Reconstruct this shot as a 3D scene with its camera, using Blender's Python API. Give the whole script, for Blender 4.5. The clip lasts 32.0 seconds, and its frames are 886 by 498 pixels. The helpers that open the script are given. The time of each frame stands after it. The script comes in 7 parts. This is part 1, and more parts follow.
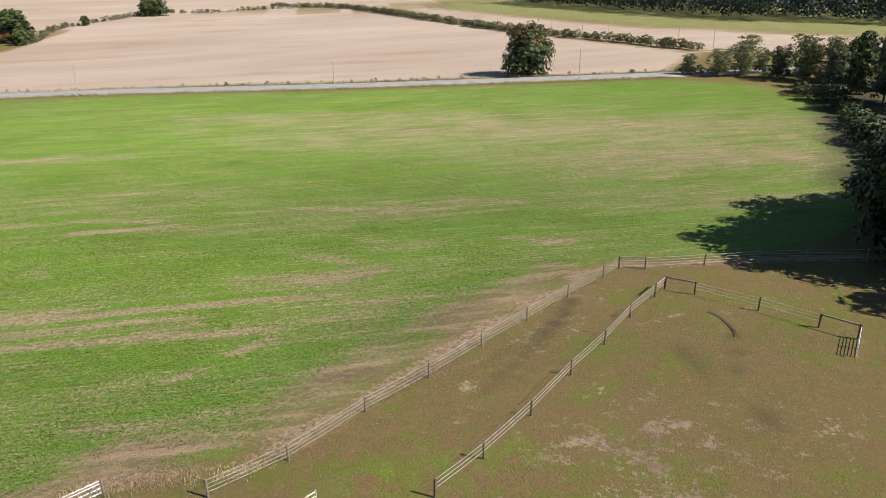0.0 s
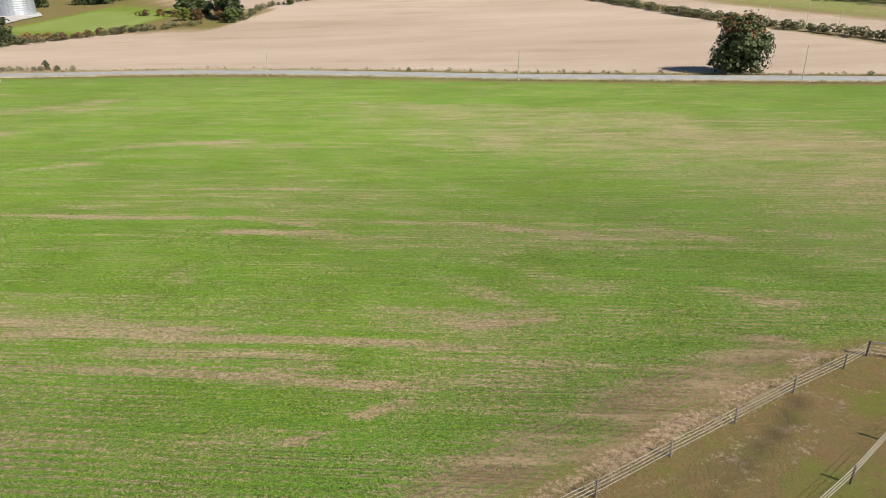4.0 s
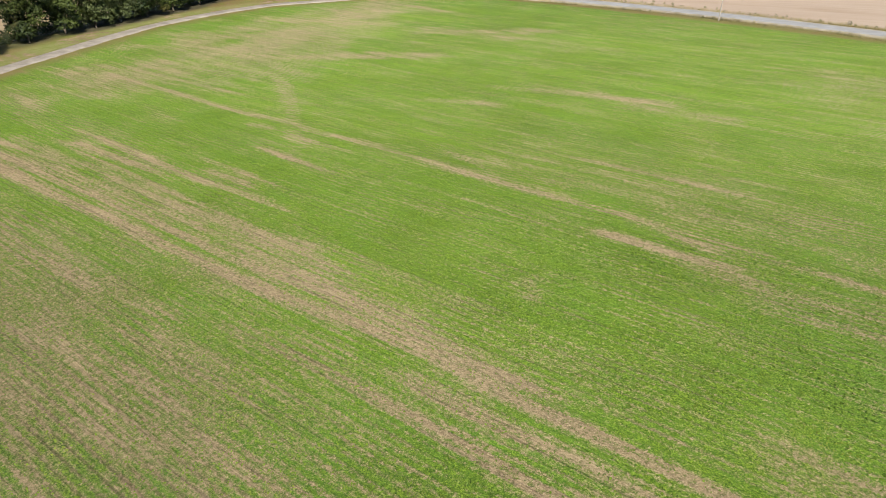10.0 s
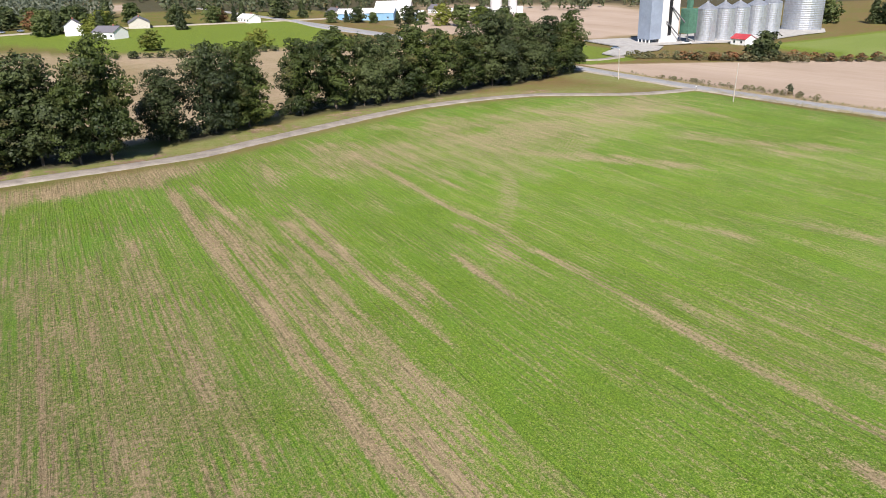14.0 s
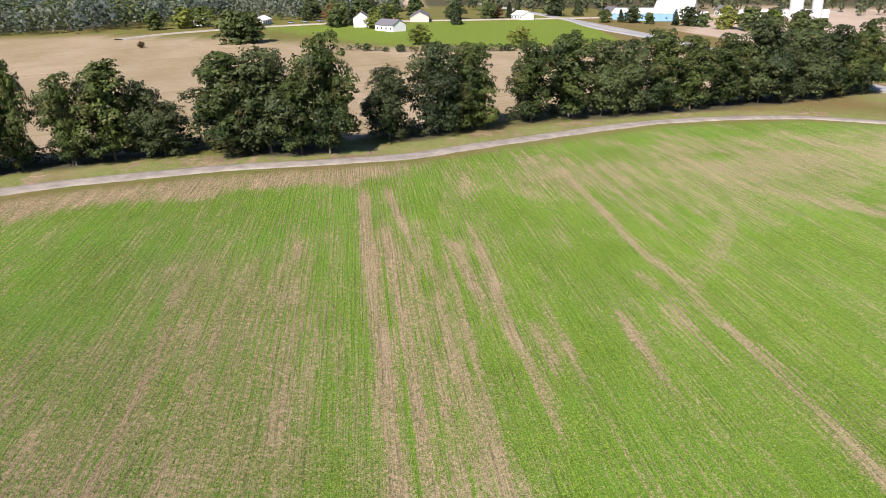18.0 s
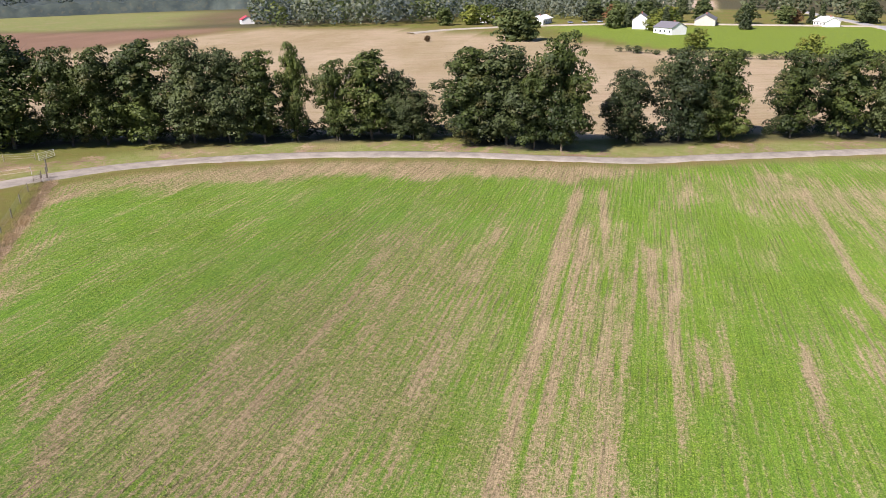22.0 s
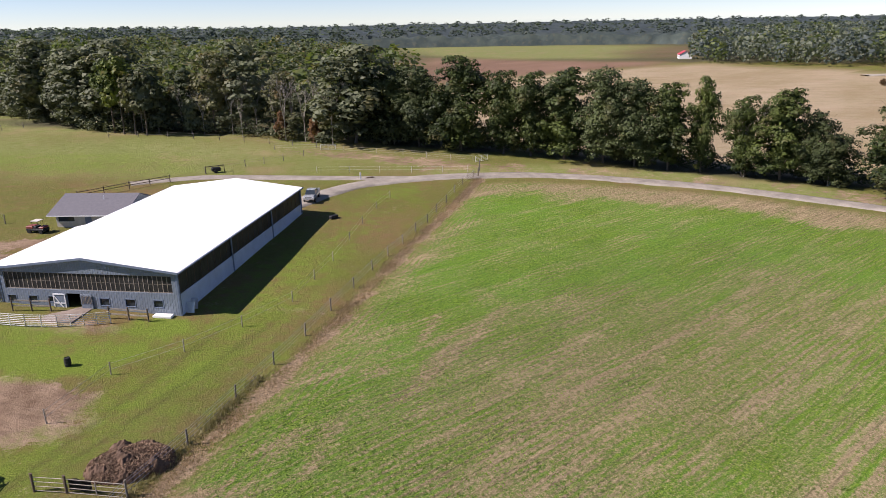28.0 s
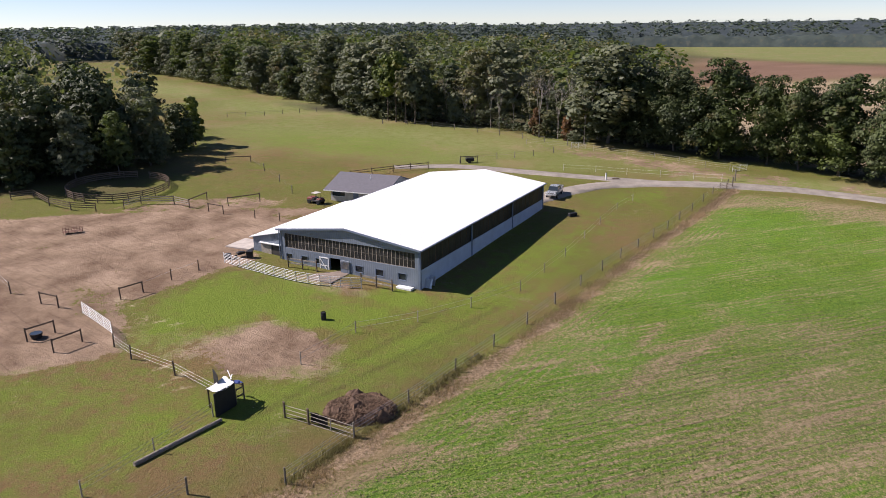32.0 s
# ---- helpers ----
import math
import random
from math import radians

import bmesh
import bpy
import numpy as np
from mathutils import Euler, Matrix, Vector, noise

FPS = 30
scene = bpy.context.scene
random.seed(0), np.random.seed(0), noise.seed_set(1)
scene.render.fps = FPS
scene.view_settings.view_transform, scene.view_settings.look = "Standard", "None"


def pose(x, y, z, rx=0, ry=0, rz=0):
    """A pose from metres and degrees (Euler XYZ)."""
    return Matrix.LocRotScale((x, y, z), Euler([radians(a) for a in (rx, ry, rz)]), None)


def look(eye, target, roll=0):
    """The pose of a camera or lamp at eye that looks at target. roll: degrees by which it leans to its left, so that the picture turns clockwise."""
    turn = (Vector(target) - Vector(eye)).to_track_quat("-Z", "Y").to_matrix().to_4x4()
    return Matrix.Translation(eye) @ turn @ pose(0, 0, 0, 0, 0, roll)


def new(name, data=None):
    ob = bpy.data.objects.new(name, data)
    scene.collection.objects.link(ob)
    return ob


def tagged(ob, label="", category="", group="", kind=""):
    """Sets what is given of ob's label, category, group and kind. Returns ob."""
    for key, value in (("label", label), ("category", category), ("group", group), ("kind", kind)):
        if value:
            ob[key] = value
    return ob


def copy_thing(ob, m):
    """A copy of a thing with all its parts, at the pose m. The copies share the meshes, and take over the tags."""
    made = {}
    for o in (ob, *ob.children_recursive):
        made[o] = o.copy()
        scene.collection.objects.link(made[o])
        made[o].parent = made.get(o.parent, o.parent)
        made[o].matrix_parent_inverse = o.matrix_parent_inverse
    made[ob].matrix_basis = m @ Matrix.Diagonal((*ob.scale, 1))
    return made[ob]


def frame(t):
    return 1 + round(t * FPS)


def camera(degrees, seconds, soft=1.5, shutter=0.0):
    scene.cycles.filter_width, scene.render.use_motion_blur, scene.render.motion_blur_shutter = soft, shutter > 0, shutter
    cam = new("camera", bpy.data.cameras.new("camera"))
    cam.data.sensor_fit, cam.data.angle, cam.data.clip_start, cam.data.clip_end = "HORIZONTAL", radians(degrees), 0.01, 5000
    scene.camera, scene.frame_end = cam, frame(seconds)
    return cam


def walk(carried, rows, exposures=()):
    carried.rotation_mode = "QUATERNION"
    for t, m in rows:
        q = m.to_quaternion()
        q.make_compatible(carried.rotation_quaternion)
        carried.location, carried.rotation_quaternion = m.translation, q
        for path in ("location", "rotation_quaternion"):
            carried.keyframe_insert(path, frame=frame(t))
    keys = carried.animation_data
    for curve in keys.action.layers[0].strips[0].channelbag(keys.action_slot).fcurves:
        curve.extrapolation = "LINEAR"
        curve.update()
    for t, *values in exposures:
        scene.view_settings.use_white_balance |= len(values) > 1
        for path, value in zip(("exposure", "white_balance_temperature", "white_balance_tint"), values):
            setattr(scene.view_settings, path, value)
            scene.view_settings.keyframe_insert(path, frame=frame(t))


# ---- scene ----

# ---------------------------------------------------------------- camera
cam = camera(63.29, 32.0, soft=0.65)
PATH = [
    (0, (75.96, -54.49, 35.52), (72.07, -36.54, 27.61), -0.57),
    (0.5, (75.48, -52.62, 35.29), (71.60, -34.66, 27.38), -0.42),
    (1, (75.00, -50.75, 35.13), (71.13, -32.79, 27.23), -0.33),
    (1.5, (74.56, -48.97, 35.04), (70.69, -31.01, 27.14), -0.25),
    (2, (74.08, -47.23, 35.06), (69.64, -29.41, 27.15), -0.37),
    (2.5, (73.69, -45.46, 35.10), (68.24, -27.93, 27.16), -0.55),
    (3, (73.33, -43.57, 35.11), (66.82, -26.42, 27.15), -0.85),
    (3.5, (72.75, -41.72, 35.05), (65.28, -24.97, 27.08), -0.92),
    (5.5, (66.06, -36.09, 34.92), (55.79, -21.70, 25.58), -1.55),
    (6, (65.25, -34.57, 34.72), (54.26, -20.67, 25.44), -1.38),
    (6.5, (64.40, -32.96, 34.68), (52.75, -19.62, 25.40), -1.41),
    (7, (63.45, -31.32, 34.56), (51.13, -18.58, 25.29), -1.39),
    (7.5, (62.44, -29.63, 34.35), (49.46, -17.55, 25.11), -1.39),
    (8, (61.41, -28.09, 34.27), (47.83, -16.65, 25.05), -1.45),
    (8.5, (60.43, -26.50, 34.19), (46.30, -15.75, 24.99), -1.54),
    (9, (59.38, -24.89, 34.07), (44.70, -14.88, 24.88), -1.71),
    (9.5, (58.08, -23.33, 33.83), (42.90, -14.06, 24.67), -1.75),
    (10, (56.82, -21.91, 33.67), (41.42, -13.58, 24.01), -1.96),
    (10.5, (55.36, -20.53, 33.75), (39.64, -12.99, 23.96), -1.86),
    (11, (53.95, -19.11, 33.73), (37.16, -11.97, 25.54), -1.56),
    (11.5, (52.55, -17.63, 33.54), (35.20, -11.20, 25.96), -1.56),
    (12, (51.12, -15.98, 33.42), (33.47, -10.38, 25.85), -1.62),
    (12.5, (49.68, -14.23, 33.32), (31.78, -9.50, 25.76), -1.74),
    (13, (48.13, -12.64, 33.27), (30.01, -8.79, 25.73), -1.84),
    (13.5, (46.49, -11.16, 33.20), (28.20, -8.19, 25.69), -1.91),
    (14, (44.67, -9.90, 33.07), (26.24, -7.80, 25.60), -1.91),
    (14.5, (42.80, -8.71, 33.02), (24.29, -7.48, 25.56), -1.87),
    (16.5, (36.29, -3.15, 33.51), (17.86, -5.47, 26.10), -1.84),
    (17, (34.83, -1.73, 33.52), (16.53, -4.93, 26.11), -1.91),
    (17.5, (33.72, -0.37, 33.54), (15.59, -4.43, 26.15), -1.84),
    (18, (33.03, 1.07, 33.56), (15.09, -3.84, 26.21), -1.78),
    (18.5, (32.54, 2.56, 33.54), (14.85, -3.21, 26.21), -1.76),
    (19, (32.16, 4.01, 33.55), (14.76, -2.62, 26.27), -1.73),
    (19.5, (31.93, 5.33, 33.56), (14.86, -2.14, 26.30), -1.85),
    (20, (32.06, 6.41, 33.59), (15.36, -1.86, 26.34), -1.78),
    (20.5, (32.28, 7.40, 33.59), (15.98, -1.65, 26.36), -1.72),
    (21, (32.35, 8.41, 33.57), (16.50, -1.43, 26.37), -1.71),
    (21.5, (32.53, 9.38, 33.56), (17.16, -1.21, 26.39), -1.65),
    (22, (32.89, 10.48, 33.66), (18.02, -0.84, 26.50), -1.57),
    (22.5, (33.38, 11.73, 33.80), (19.07, -0.28, 26.67), -1.49),
    (23, (33.63, 12.94, 33.80), (19.87, 0.23, 26.78), -1.43),
    (23.5, (33.96, 14.15, 33.83), (20.77, 0.76, 26.99), -1.31),
    (24, (34.30, 15.24, 33.86), (21.71, 1.18, 27.25), -1.21),
    (24.5, (34.69, 16.16, 33.92), (22.72, 1.47, 27.52), -1.13),
    (25, (34.87, 16.77, 33.84), (23.58, 1.49, 27.57), -1.10),
    (25.5, (34.85, 17.20, 33.70), (24.31, 1.39, 27.47), -1.18),
    (27.5, (35.31, 18.81, 33.74), (27.97, 1.24, 27.62), -1.32),
    (28, (35.36, 19.21, 33.72), (28.86, 1.30, 27.65), -1.20),
    (28.5, (35.29, 19.64, 33.77), (29.65, 1.43, 27.71), -1.13),
    (29, (35.22, 20.01, 33.81), (30.44, 1.55, 27.76), -0.98),
    (29.5, (35.01, 20.40, 33.86), (31.14, 1.73, 27.82), -0.85),
    (30, (34.67, 20.86, 33.98), (31.75, 2.02, 27.93), -0.91),
    (30.5, (34.34, 21.34, 34.08), (32.36, 2.37, 28.05), -0.88),
    (31, (34.15, 21.73, 34.21), (33.08, 2.69, 28.17), -0.87),
    (31.5, (34.04, 21.97, 34.29), (33.78, 2.90, 28.26), -0.90),
    (32, (34.03, 22.12, 34.31), (34.18, 3.06, 28.28), -0.85),
]
walk(cam, [(t, look(eye, target, roll)) for t, eye, target, roll in PATH], [(0, 0.72, 6500, 12), (6, 0.7, 6800, 8), (10, 0.74, 6750, 9), (13, 0.71, 6450, 14), (17, 0.81, 6450, 17), (20, 0.91, 6450, 20), (24, 0.97, 6450, 21), (25.5, 0.89, 6450, 22), (28, 0.67, 6450, 23), (32, 0.6, 6450, 23)])

# ---------------------------------------------------------------- sky and sun
SUN_DIR = Vector((0.985, -0.16, 0.92)).normalized()
world = bpy.data.worlds.new("sky")
scene.world = world
world.use_nodes = True
wn = world.node_tree.nodes
sky = wn.new("ShaderNodeTexSky")
sky.sky_type = "NISHITA"
sky.sun_disc = False
sky.sun_elevation = math.asin(SUN_DIR.z)
sky.sun_rotation = math.atan2(SUN_DIR.x, SUN_DIR.y)
sky.air_density, sky.dust_density, sky.ozone_density = 0.6, 0.0, 2.5
wn["Background"].inputs["Strength"].default_value = 0.076
world.node_tree.links.new(sky.outputs["Color"], wn["Background"].inputs["Color"])
sun = new("sun", bpy.data.lights.new("sun", "SUN"))
sun.data.energy, sun.data.angle, sun.data.color = 5.0, radians(0.53), (1.0, 0.955, 0.88)
sun.matrix_world = look(SUN_DIR * 300, (0, 0, 0))

# ---------------------------------------------------------------- materials
class Nodes:
    """Short-hand for node materials."""
    def __init__(self, name):
        self.m = bpy.data.materials.new(name)
        self.m.use_nodes = True
        self.t = self.m.node_tree
        self.b = self.t.nodes["Principled BSDF"]

    def node(self, kind, **sets):
        n = self.t.nodes.new(kind)
        for k, v in sets.items():
            if k.startswith("_"):
                n.inputs[k[1:]].default_value = v
            else:
                setattr(n, k, v)
        return n

    def put(self, value, socket):
        if isinstance(value, bpy.types.NodeSocket):
            self.t.links.new(value, socket)
        elif isinstance(value, (tuple, list)) and len(value) == 3 and socket.type == "RGBA":
            socket.default_value = (*value, 1)
        else:
            socket.default_value = value

    def math(self, op, a, b=0.0, clamp=False):
        n = self.node("ShaderNodeMath", operation=op, use_clamp=clamp)
        self.put(a, n.inputs[0])
        self.put(b, n.inputs[1])
        return n.outputs[0]

    def mix(self, fac, a, b, blend="MIX"):
        n = self.node("ShaderNodeMix", data_type="RGBA", blend_type=blend)
        self.put(fac, n.inputs[0])
        self.put(a, n.inputs[6])
        self.put(b, n.inputs[7])
        return n.outputs[2]

    def where(self):
        return self.node("ShaderNodeNewGeometry").outputs["Position"]

    def local(self):
        return self.node("ShaderNodeTexCoord").outputs["Object"]

    def noise(self, scale, detail=4.0, rough=0.55, vec=None, distortion=0.0):
        n = self.node("ShaderNodeTexNoise", _Scale=scale, _Detail=detail, _Roughness=rough, _Distortion=distortion)
        self.put(vec if vec is not None else self.where(), n.inputs["Vector"])
        return n.outputs["Fac"]

    def ramp(self, fac, lo, hi, a=0.0, b=1.0):
        n = self.node("ShaderNodeMapRange")
        n.inputs[1].default_value, n.inputs[2].default_value = lo, hi
        n.inputs[3].default_value, n.inputs[4].default_value = a, b
        self.put(fac, n.inputs[0])
        return n.outputs[0]

    def stretch(self, vec, scale, turn=0.0):
        """Turns the space by an angle, then scales its axes."""
        r = self.node("ShaderNodeMapping")
        r.inputs["Rotation"].default_value = (0, 0, turn)
        self.put(vec, r.inputs["Vector"])
        n = self.node("ShaderNodeMapping")
        n.inputs["Scale"].default_value = scale
        self.put(r.outputs[0], n.inputs["Vector"])
        return n.outputs[0]

    def bump(self, height, strength=0.3, distance=0.05):
        n = self.node("ShaderNodeBump", _Strength=strength, _Distance=distance)
        self.put(height, n.inputs["Height"])
        self.t.links.new(n.outputs[0], self.b.inputs["Normal"])

    def done(self, color, rough=0.8, metal=0.0, spec=0.3):
        self.put(color, self.b.inputs["Base Color"])
        self.put(rough, self.b.inputs["Roughness"])
        self.put(metal, self.b.inputs["Metallic"])
        self.b.inputs["Specular IOR Level"].default_value = spec
        return self.m


def plain(name, color, rough=0.7, metal=0.0, vary=0.25, scale=1.5, bump=0.0, spec=0.3):
    """A worn surface: colour with broad stains and fine grain."""
    n = Nodes(name)
    v = n.local()
    broad = n.ramp(n.noise(scale, 5, 0.6, v), 0.3, 0.7, 1 - vary, 1 + vary * 0.6)
    fine = n.ramp(n.noise(scale * 14, 3, 0.6, v), 0.3, 0.7, 1 - vary * 0.5, 1 + vary * 0.5)
    rnd = n.ramp(n.node("ShaderNodeObjectInfo").outputs["Random"], 0, 1, 1 - vary * 0.4, 1 + vary * 0.4)
    k = n.math("MULTIPLY", n.math("MULTIPLY", broad, fine), rnd)
    c = n.mix(1.0, color, k, "MULTIPLY")
    if bump:
        n.bump(n.noise(scale * 14, 4, 0.6, v), bump, 0.02)
    return n.done(c, n.ramp(n.noise(scale * 3, 3, 0.5, v), 0.3, 0.7, rough - 0.08, min(1, rough + 0.08)), metal, spec)


def foliage(name, dark, light, autumn=(0.16, 0.12, 0.03), share=0.08, translucent=0.25):
    n = Nodes(name)
    isl = n.node("ShaderNodeNewGeometry").outputs["Random Per Island"]
    obj = n.node("ShaderNodeObjectInfo").outputs["Random"]
    big = n.noise(0.35, 3, 0.6, n.local())
    f = n.math("ADD", n.math("MULTIPLY", isl, 0.3), n.math("MULTIPLY", big, 0.5))
    f = n.math("ADD", f, n.ramp(n.noise(0.075, 2, 0.5, n.where()), 0.35, 0.65, -0.2, 0.42))
    f = n.math("ADD", f, n.ramp(obj, 0, 1, -0.18, 0.12), True)
    c = n.mix(f, dark, light)
    c = n.mix(n.math("MULTIPLY", n.ramp(n.noise(0.22, 2, 0.5, n.local()), 0.56, 0.72), share * 6, True), c, autumn)
    n.done(c, 0.6, 0.0, 0.25)
    tr = n.node("ShaderNodeBsdfTranslucent")
    n.put(n.mix(1.0, c, (1.0, 1.1, 0.5), "MULTIPLY"), tr.inputs["Color"])
    ms = n.node("ShaderNodeMixShader")
    ms.inputs[0].default_value = translucent
    n.t.links.new(n.b.outputs[0], ms.inputs[1])
    n.t.links.new(tr.outputs[0], ms.inputs[2])
    n.t.links.new(ms.outputs[0], n.t.nodes["Material Output"].inputs["Surface"])
    return n.m


M_LEAF = foliage("leaves", (0.013, 0.024, 0.006), (0.082, 0.107, 0.021), (0.12, 0.085, 0.03), translucent=0.08)
M_LEAF_DARK = foliage("dark_leaves", (0.013, 0.022, 0.009), (0.074, 0.094, 0.03), (0.12, 0.085, 0.03), share=0.05, translucent=0.08)
M_LEAF_GREY = foliage("grey_green_leaves", (0.055, 0.068, 0.038), (0.175, 0.188, 0.105), share=0.08)
M_LEAF_YELLOW = foliage("yellowing_leaves", (0.06, 0.09, 0.015), (0.2, 0.22, 0.04), (0.25, 0.18, 0.04), 0.12)
M_LEAF_RUST = foliage("rusty_leaves", (0.07, 0.05, 0.02), (0.22, 0.11, 0.05), (0.3, 0.12, 0.06), 0.15)
M_WOODS = foliage("far_leaves", (0.055, 0.072, 0.042), (0.18, 0.2, 0.108), (0.26, 0.18, 0.08), 0.10, 0.4)
M_WOODS_GREEN = foliage("fresh_far_leaves", (0.045, 0.066, 0.023), (0.15, 0.185, 0.062), (0.25, 0.24, 0.08), 0.08, 0.4)
M_WOODS_OLIVE = foliage("olive_far_leaves", (0.08, 0.085, 0.045), (0.23, 0.225, 0.12), (0.3, 0.2, 0.1), 0.12, 0.35)
# Distance haze is put into the base colour of these three far leaves.
M_HAZE = foliage("hazed_leaves", (0.082, 0.106, 0.11), (0.125, 0.15, 0.143), (0.17, 0.17, 0.15), 0.04, 0.5)
M_FARWOOD = foliage("hazed_far_wood_leaves", (0.095, 0.115, 0.09), (0.2, 0.222, 0.155), (0.24, 0.2, 0.09), 0.08, 0.35)
M_FARDARK = foliage("hazed_dark_leaves", (0.05, 0.068, 0.064), (0.108, 0.132, 0.108), (0.15, 0.14, 0.09), 0.06, 0.3)
M_CONIFER = foliage("blue_green_needles", (0.015, 0.026, 0.02), (0.06, 0.078, 0.06), (0.09, 0.09, 0.07), 0.08, 0.1)
M_BARK = plain("bark", (0.13, 0.105, 0.08), 0.9, 0, 0.4, 2.0, 0.6)
M_DEADWOOD = plain("bare_grey_wood", (0.3, 0.27, 0.23), 0.85, 0, 0.3, 3.0, 0.3)
M_POST = plain("weathered_post_wood", (0.2, 0.175, 0.145), 0.85, 0, 0.4, 4.0, 0.4)
M_RAIL = plain("grey_rail_wood", (0.33, 0.29, 0.24), 0.8, 0, 0.35, 3.0, 0.3)
M_DARKRAIL = plain("brown_rail_wood", (0.13, 0.095, 0.07), 0.8, 0, 0.4, 3.0, 0.3)
M_POLE = plain("silvery_pole_wood", (0.42, 0.38, 0.33), 0.8, 0, 0.3, 1.2, 0.2)
M_WIRE = plain("white_fence_tape", (0.5, 0.48, 0.43), 0.5, 0, 0.1)
M_GALV = plain("galvanised_steel", (0.62, 0.64, 0.66), 0.38, 0.75, 0.18, 0.8)
M_WHITE = plain("white_paint", (0.78, 0.78, 0.76), 0.5, 0, 0.08, 0.8)
M_PANEL = plain("silver_gate_paint", (0.72, 0.72, 0.71), 0.45, 0.2, 0.15, 1.5)
M_BLACK = plain("black_rubber", (0.02, 0.02, 0.022), 0.6, 0, 0.3, 2.0)
# Dark colour standing in for unlit indoors, on doorway panel and arena floor.
M_DARKIN = plain("indoor_darkness", (0.06, 0.055, 0.05), 0.9, 0, 0.4, 1.0)


def ribbed(name, color, axis, pitch, depth, rough=0.45, metal=0.0, vary=0.12, along=0.6):
    """Ribbed sheet metal: ribs repeat along an axis of the object."""
    n = Nodes(name)
    v = n.local()
    sep = n.node("ShaderNodeSeparateXYZ")
    n.put(v, sep.inputs[0])
    w = n.math("PINGPONG", sep.outputs[axis], pitch / 2)
    h = n.ramp(w, 0.0, pitch * 0.14, 1.0, 0.0)
    n.bump(h, 0.8, depth)
    k = n.math("MULTIPLY", n.ramp(n.noise(along, 5, 0.6, v), 0.3, 0.7, 1 - vary, 1 + vary * 0.5),
               n.ramp(n.noise(9, 3, 0.6, n.stretch(v, (4, 4, 0.5))), 0.3, 0.7, 1 - vary * 0.5, 1.0))
    return n.done(n.mix(1.0, color, k, "MULTIPLY"), rough, metal, 0.4)


M_BARN_WALL = ribbed("blue_grey_ribbed_steel", (0.18, 0.215, 0.262), 0, 0.3, 0.03)
M_BARN_SIDE = ribbed("pale_blue_ribbed_steel", (0.5, 0.57, 0.68), 1, 0.3, 0.03)
M_BARN_ROOF = ribbed("white_ribbed_roofing", (0.86, 0.86, 0.85), 1, 0.9, 0.03, 0.4, 0, 0.05, 0.15)
M_TRIM = plain("slate_blue_trim", (0.16, 0.2, 0.27), 0.5, 0, 0.12)
M_SHINGLE = plain("grey_shingles", (0.135, 0.13, 0.145), 0.85, 0, 0.14, 2.5, 0.4)
M_CREAM = plain("pale_siding", (0.5, 0.47, 0.42), 0.7, 0, 0.15)
M_GLASS = Nodes("dark_glass").done((0.03, 0.04, 0.05), 0.08, 0.0, 0.6)


def curtain():
    """See-through ribbed polycarbonate with dark and pale stripes."""
    n = Nodes("smoked_corrugated_panel")
    v = n.local()
    k = n.noise(1.6, 4, 0.6, n.stretch(v, (1.0, 1.0, 0.25)))
    c = n.mix(n.ramp(k, 0.35, 0.7), (0.014, 0.014, 0.014), (0.04, 0.038, 0.035))
    n.bump(n.noise(14, 2, 0.5, n.stretch(v, (1.0, 1.0, 0.06))), 0.4, 0.03)
    return n.done(c, 0.5, 0.0, 0.3)


M_CURTAIN = curtain()


def gravel(name, color, spread=0.35, wheel=None):
    n = Nodes(name)
    v = n.where()
    k = n.math("MULTIPLY", n.ramp(n.noise(0.35, 6, 0.65, v), 0.3, 0.7, 1 - spread, 1 + spread * 0.5),
               n.ramp(n.noise(7.0, 5, 0.7, v), 0.3, 0.7, 0.8, 1.15))
    n.bump(n.noise(11, 4, 0.6, v), 0.5, 0.03)
    return n.done(n.mix(1.0, color, k, "MULTIPLY"), 0.92, 0, 0.2)


M_LANE = gravel("pale_gravel", (0.3, 0.265, 0.225))
M_ROAD = gravel("worn_asphalt", (0.3, 0.3, 0.3), 0.2)
M_SHOULDER = gravel("dusty_shoulder", (0.36, 0.32, 0.26), 0.3)

# ---------------------------------------------------------------- helpers for meshes
def soft_clamp(v, lo, hi, w):
    v = np.asarray(v, float)
    up = hi + w * (1 - np.exp(-np.maximum(v - hi, 0) / w))
    down = lo - w * (1 - np.exp(np.minimum(v - lo, 0) / w))
    return np.where(v > hi, up, np.where(v < lo, down, v))


def ground_z(x, y):
    """The farm lies on a gentle slope that levels out far off."""
    z = 0.0266 * soft_clamp(x, -130, 130, 60) - 0.0351 * soft_clamp(y, -130, 180, 80)
    return float(z) if np.ndim(z) == 0 else z


def on(x, y, dz=0.0):
    return Vector((x, y, ground_z(x, y) + dz))


def mesh_of(name, verts, faces, mat):
    """A mesh from numpy arrays of vertices and equal-sided faces."""
    me = bpy.data.meshes.new(name)
    verts, faces = np.asarray(verts, np.float32), np.asarray(faces, np.int32)
    me.vertices.add(len(verts))
    me.vertices.foreach_set("co", verts.ravel())
    k = faces.shape[1]
    me.loops.add(faces.size)
    me.loops.foreach_set("vertex_index", faces.ravel())
    me.polygons.add(len(faces))
    me.polygons.foreach_set("loop_start", np.arange(len(faces), dtype=np.int32) * k)
    me.polygons.foreach_set("loop_total", np.full(len(faces), k, np.int32))
    me.update(calc_edges=True)
    me.materials.append(mat)
    return me


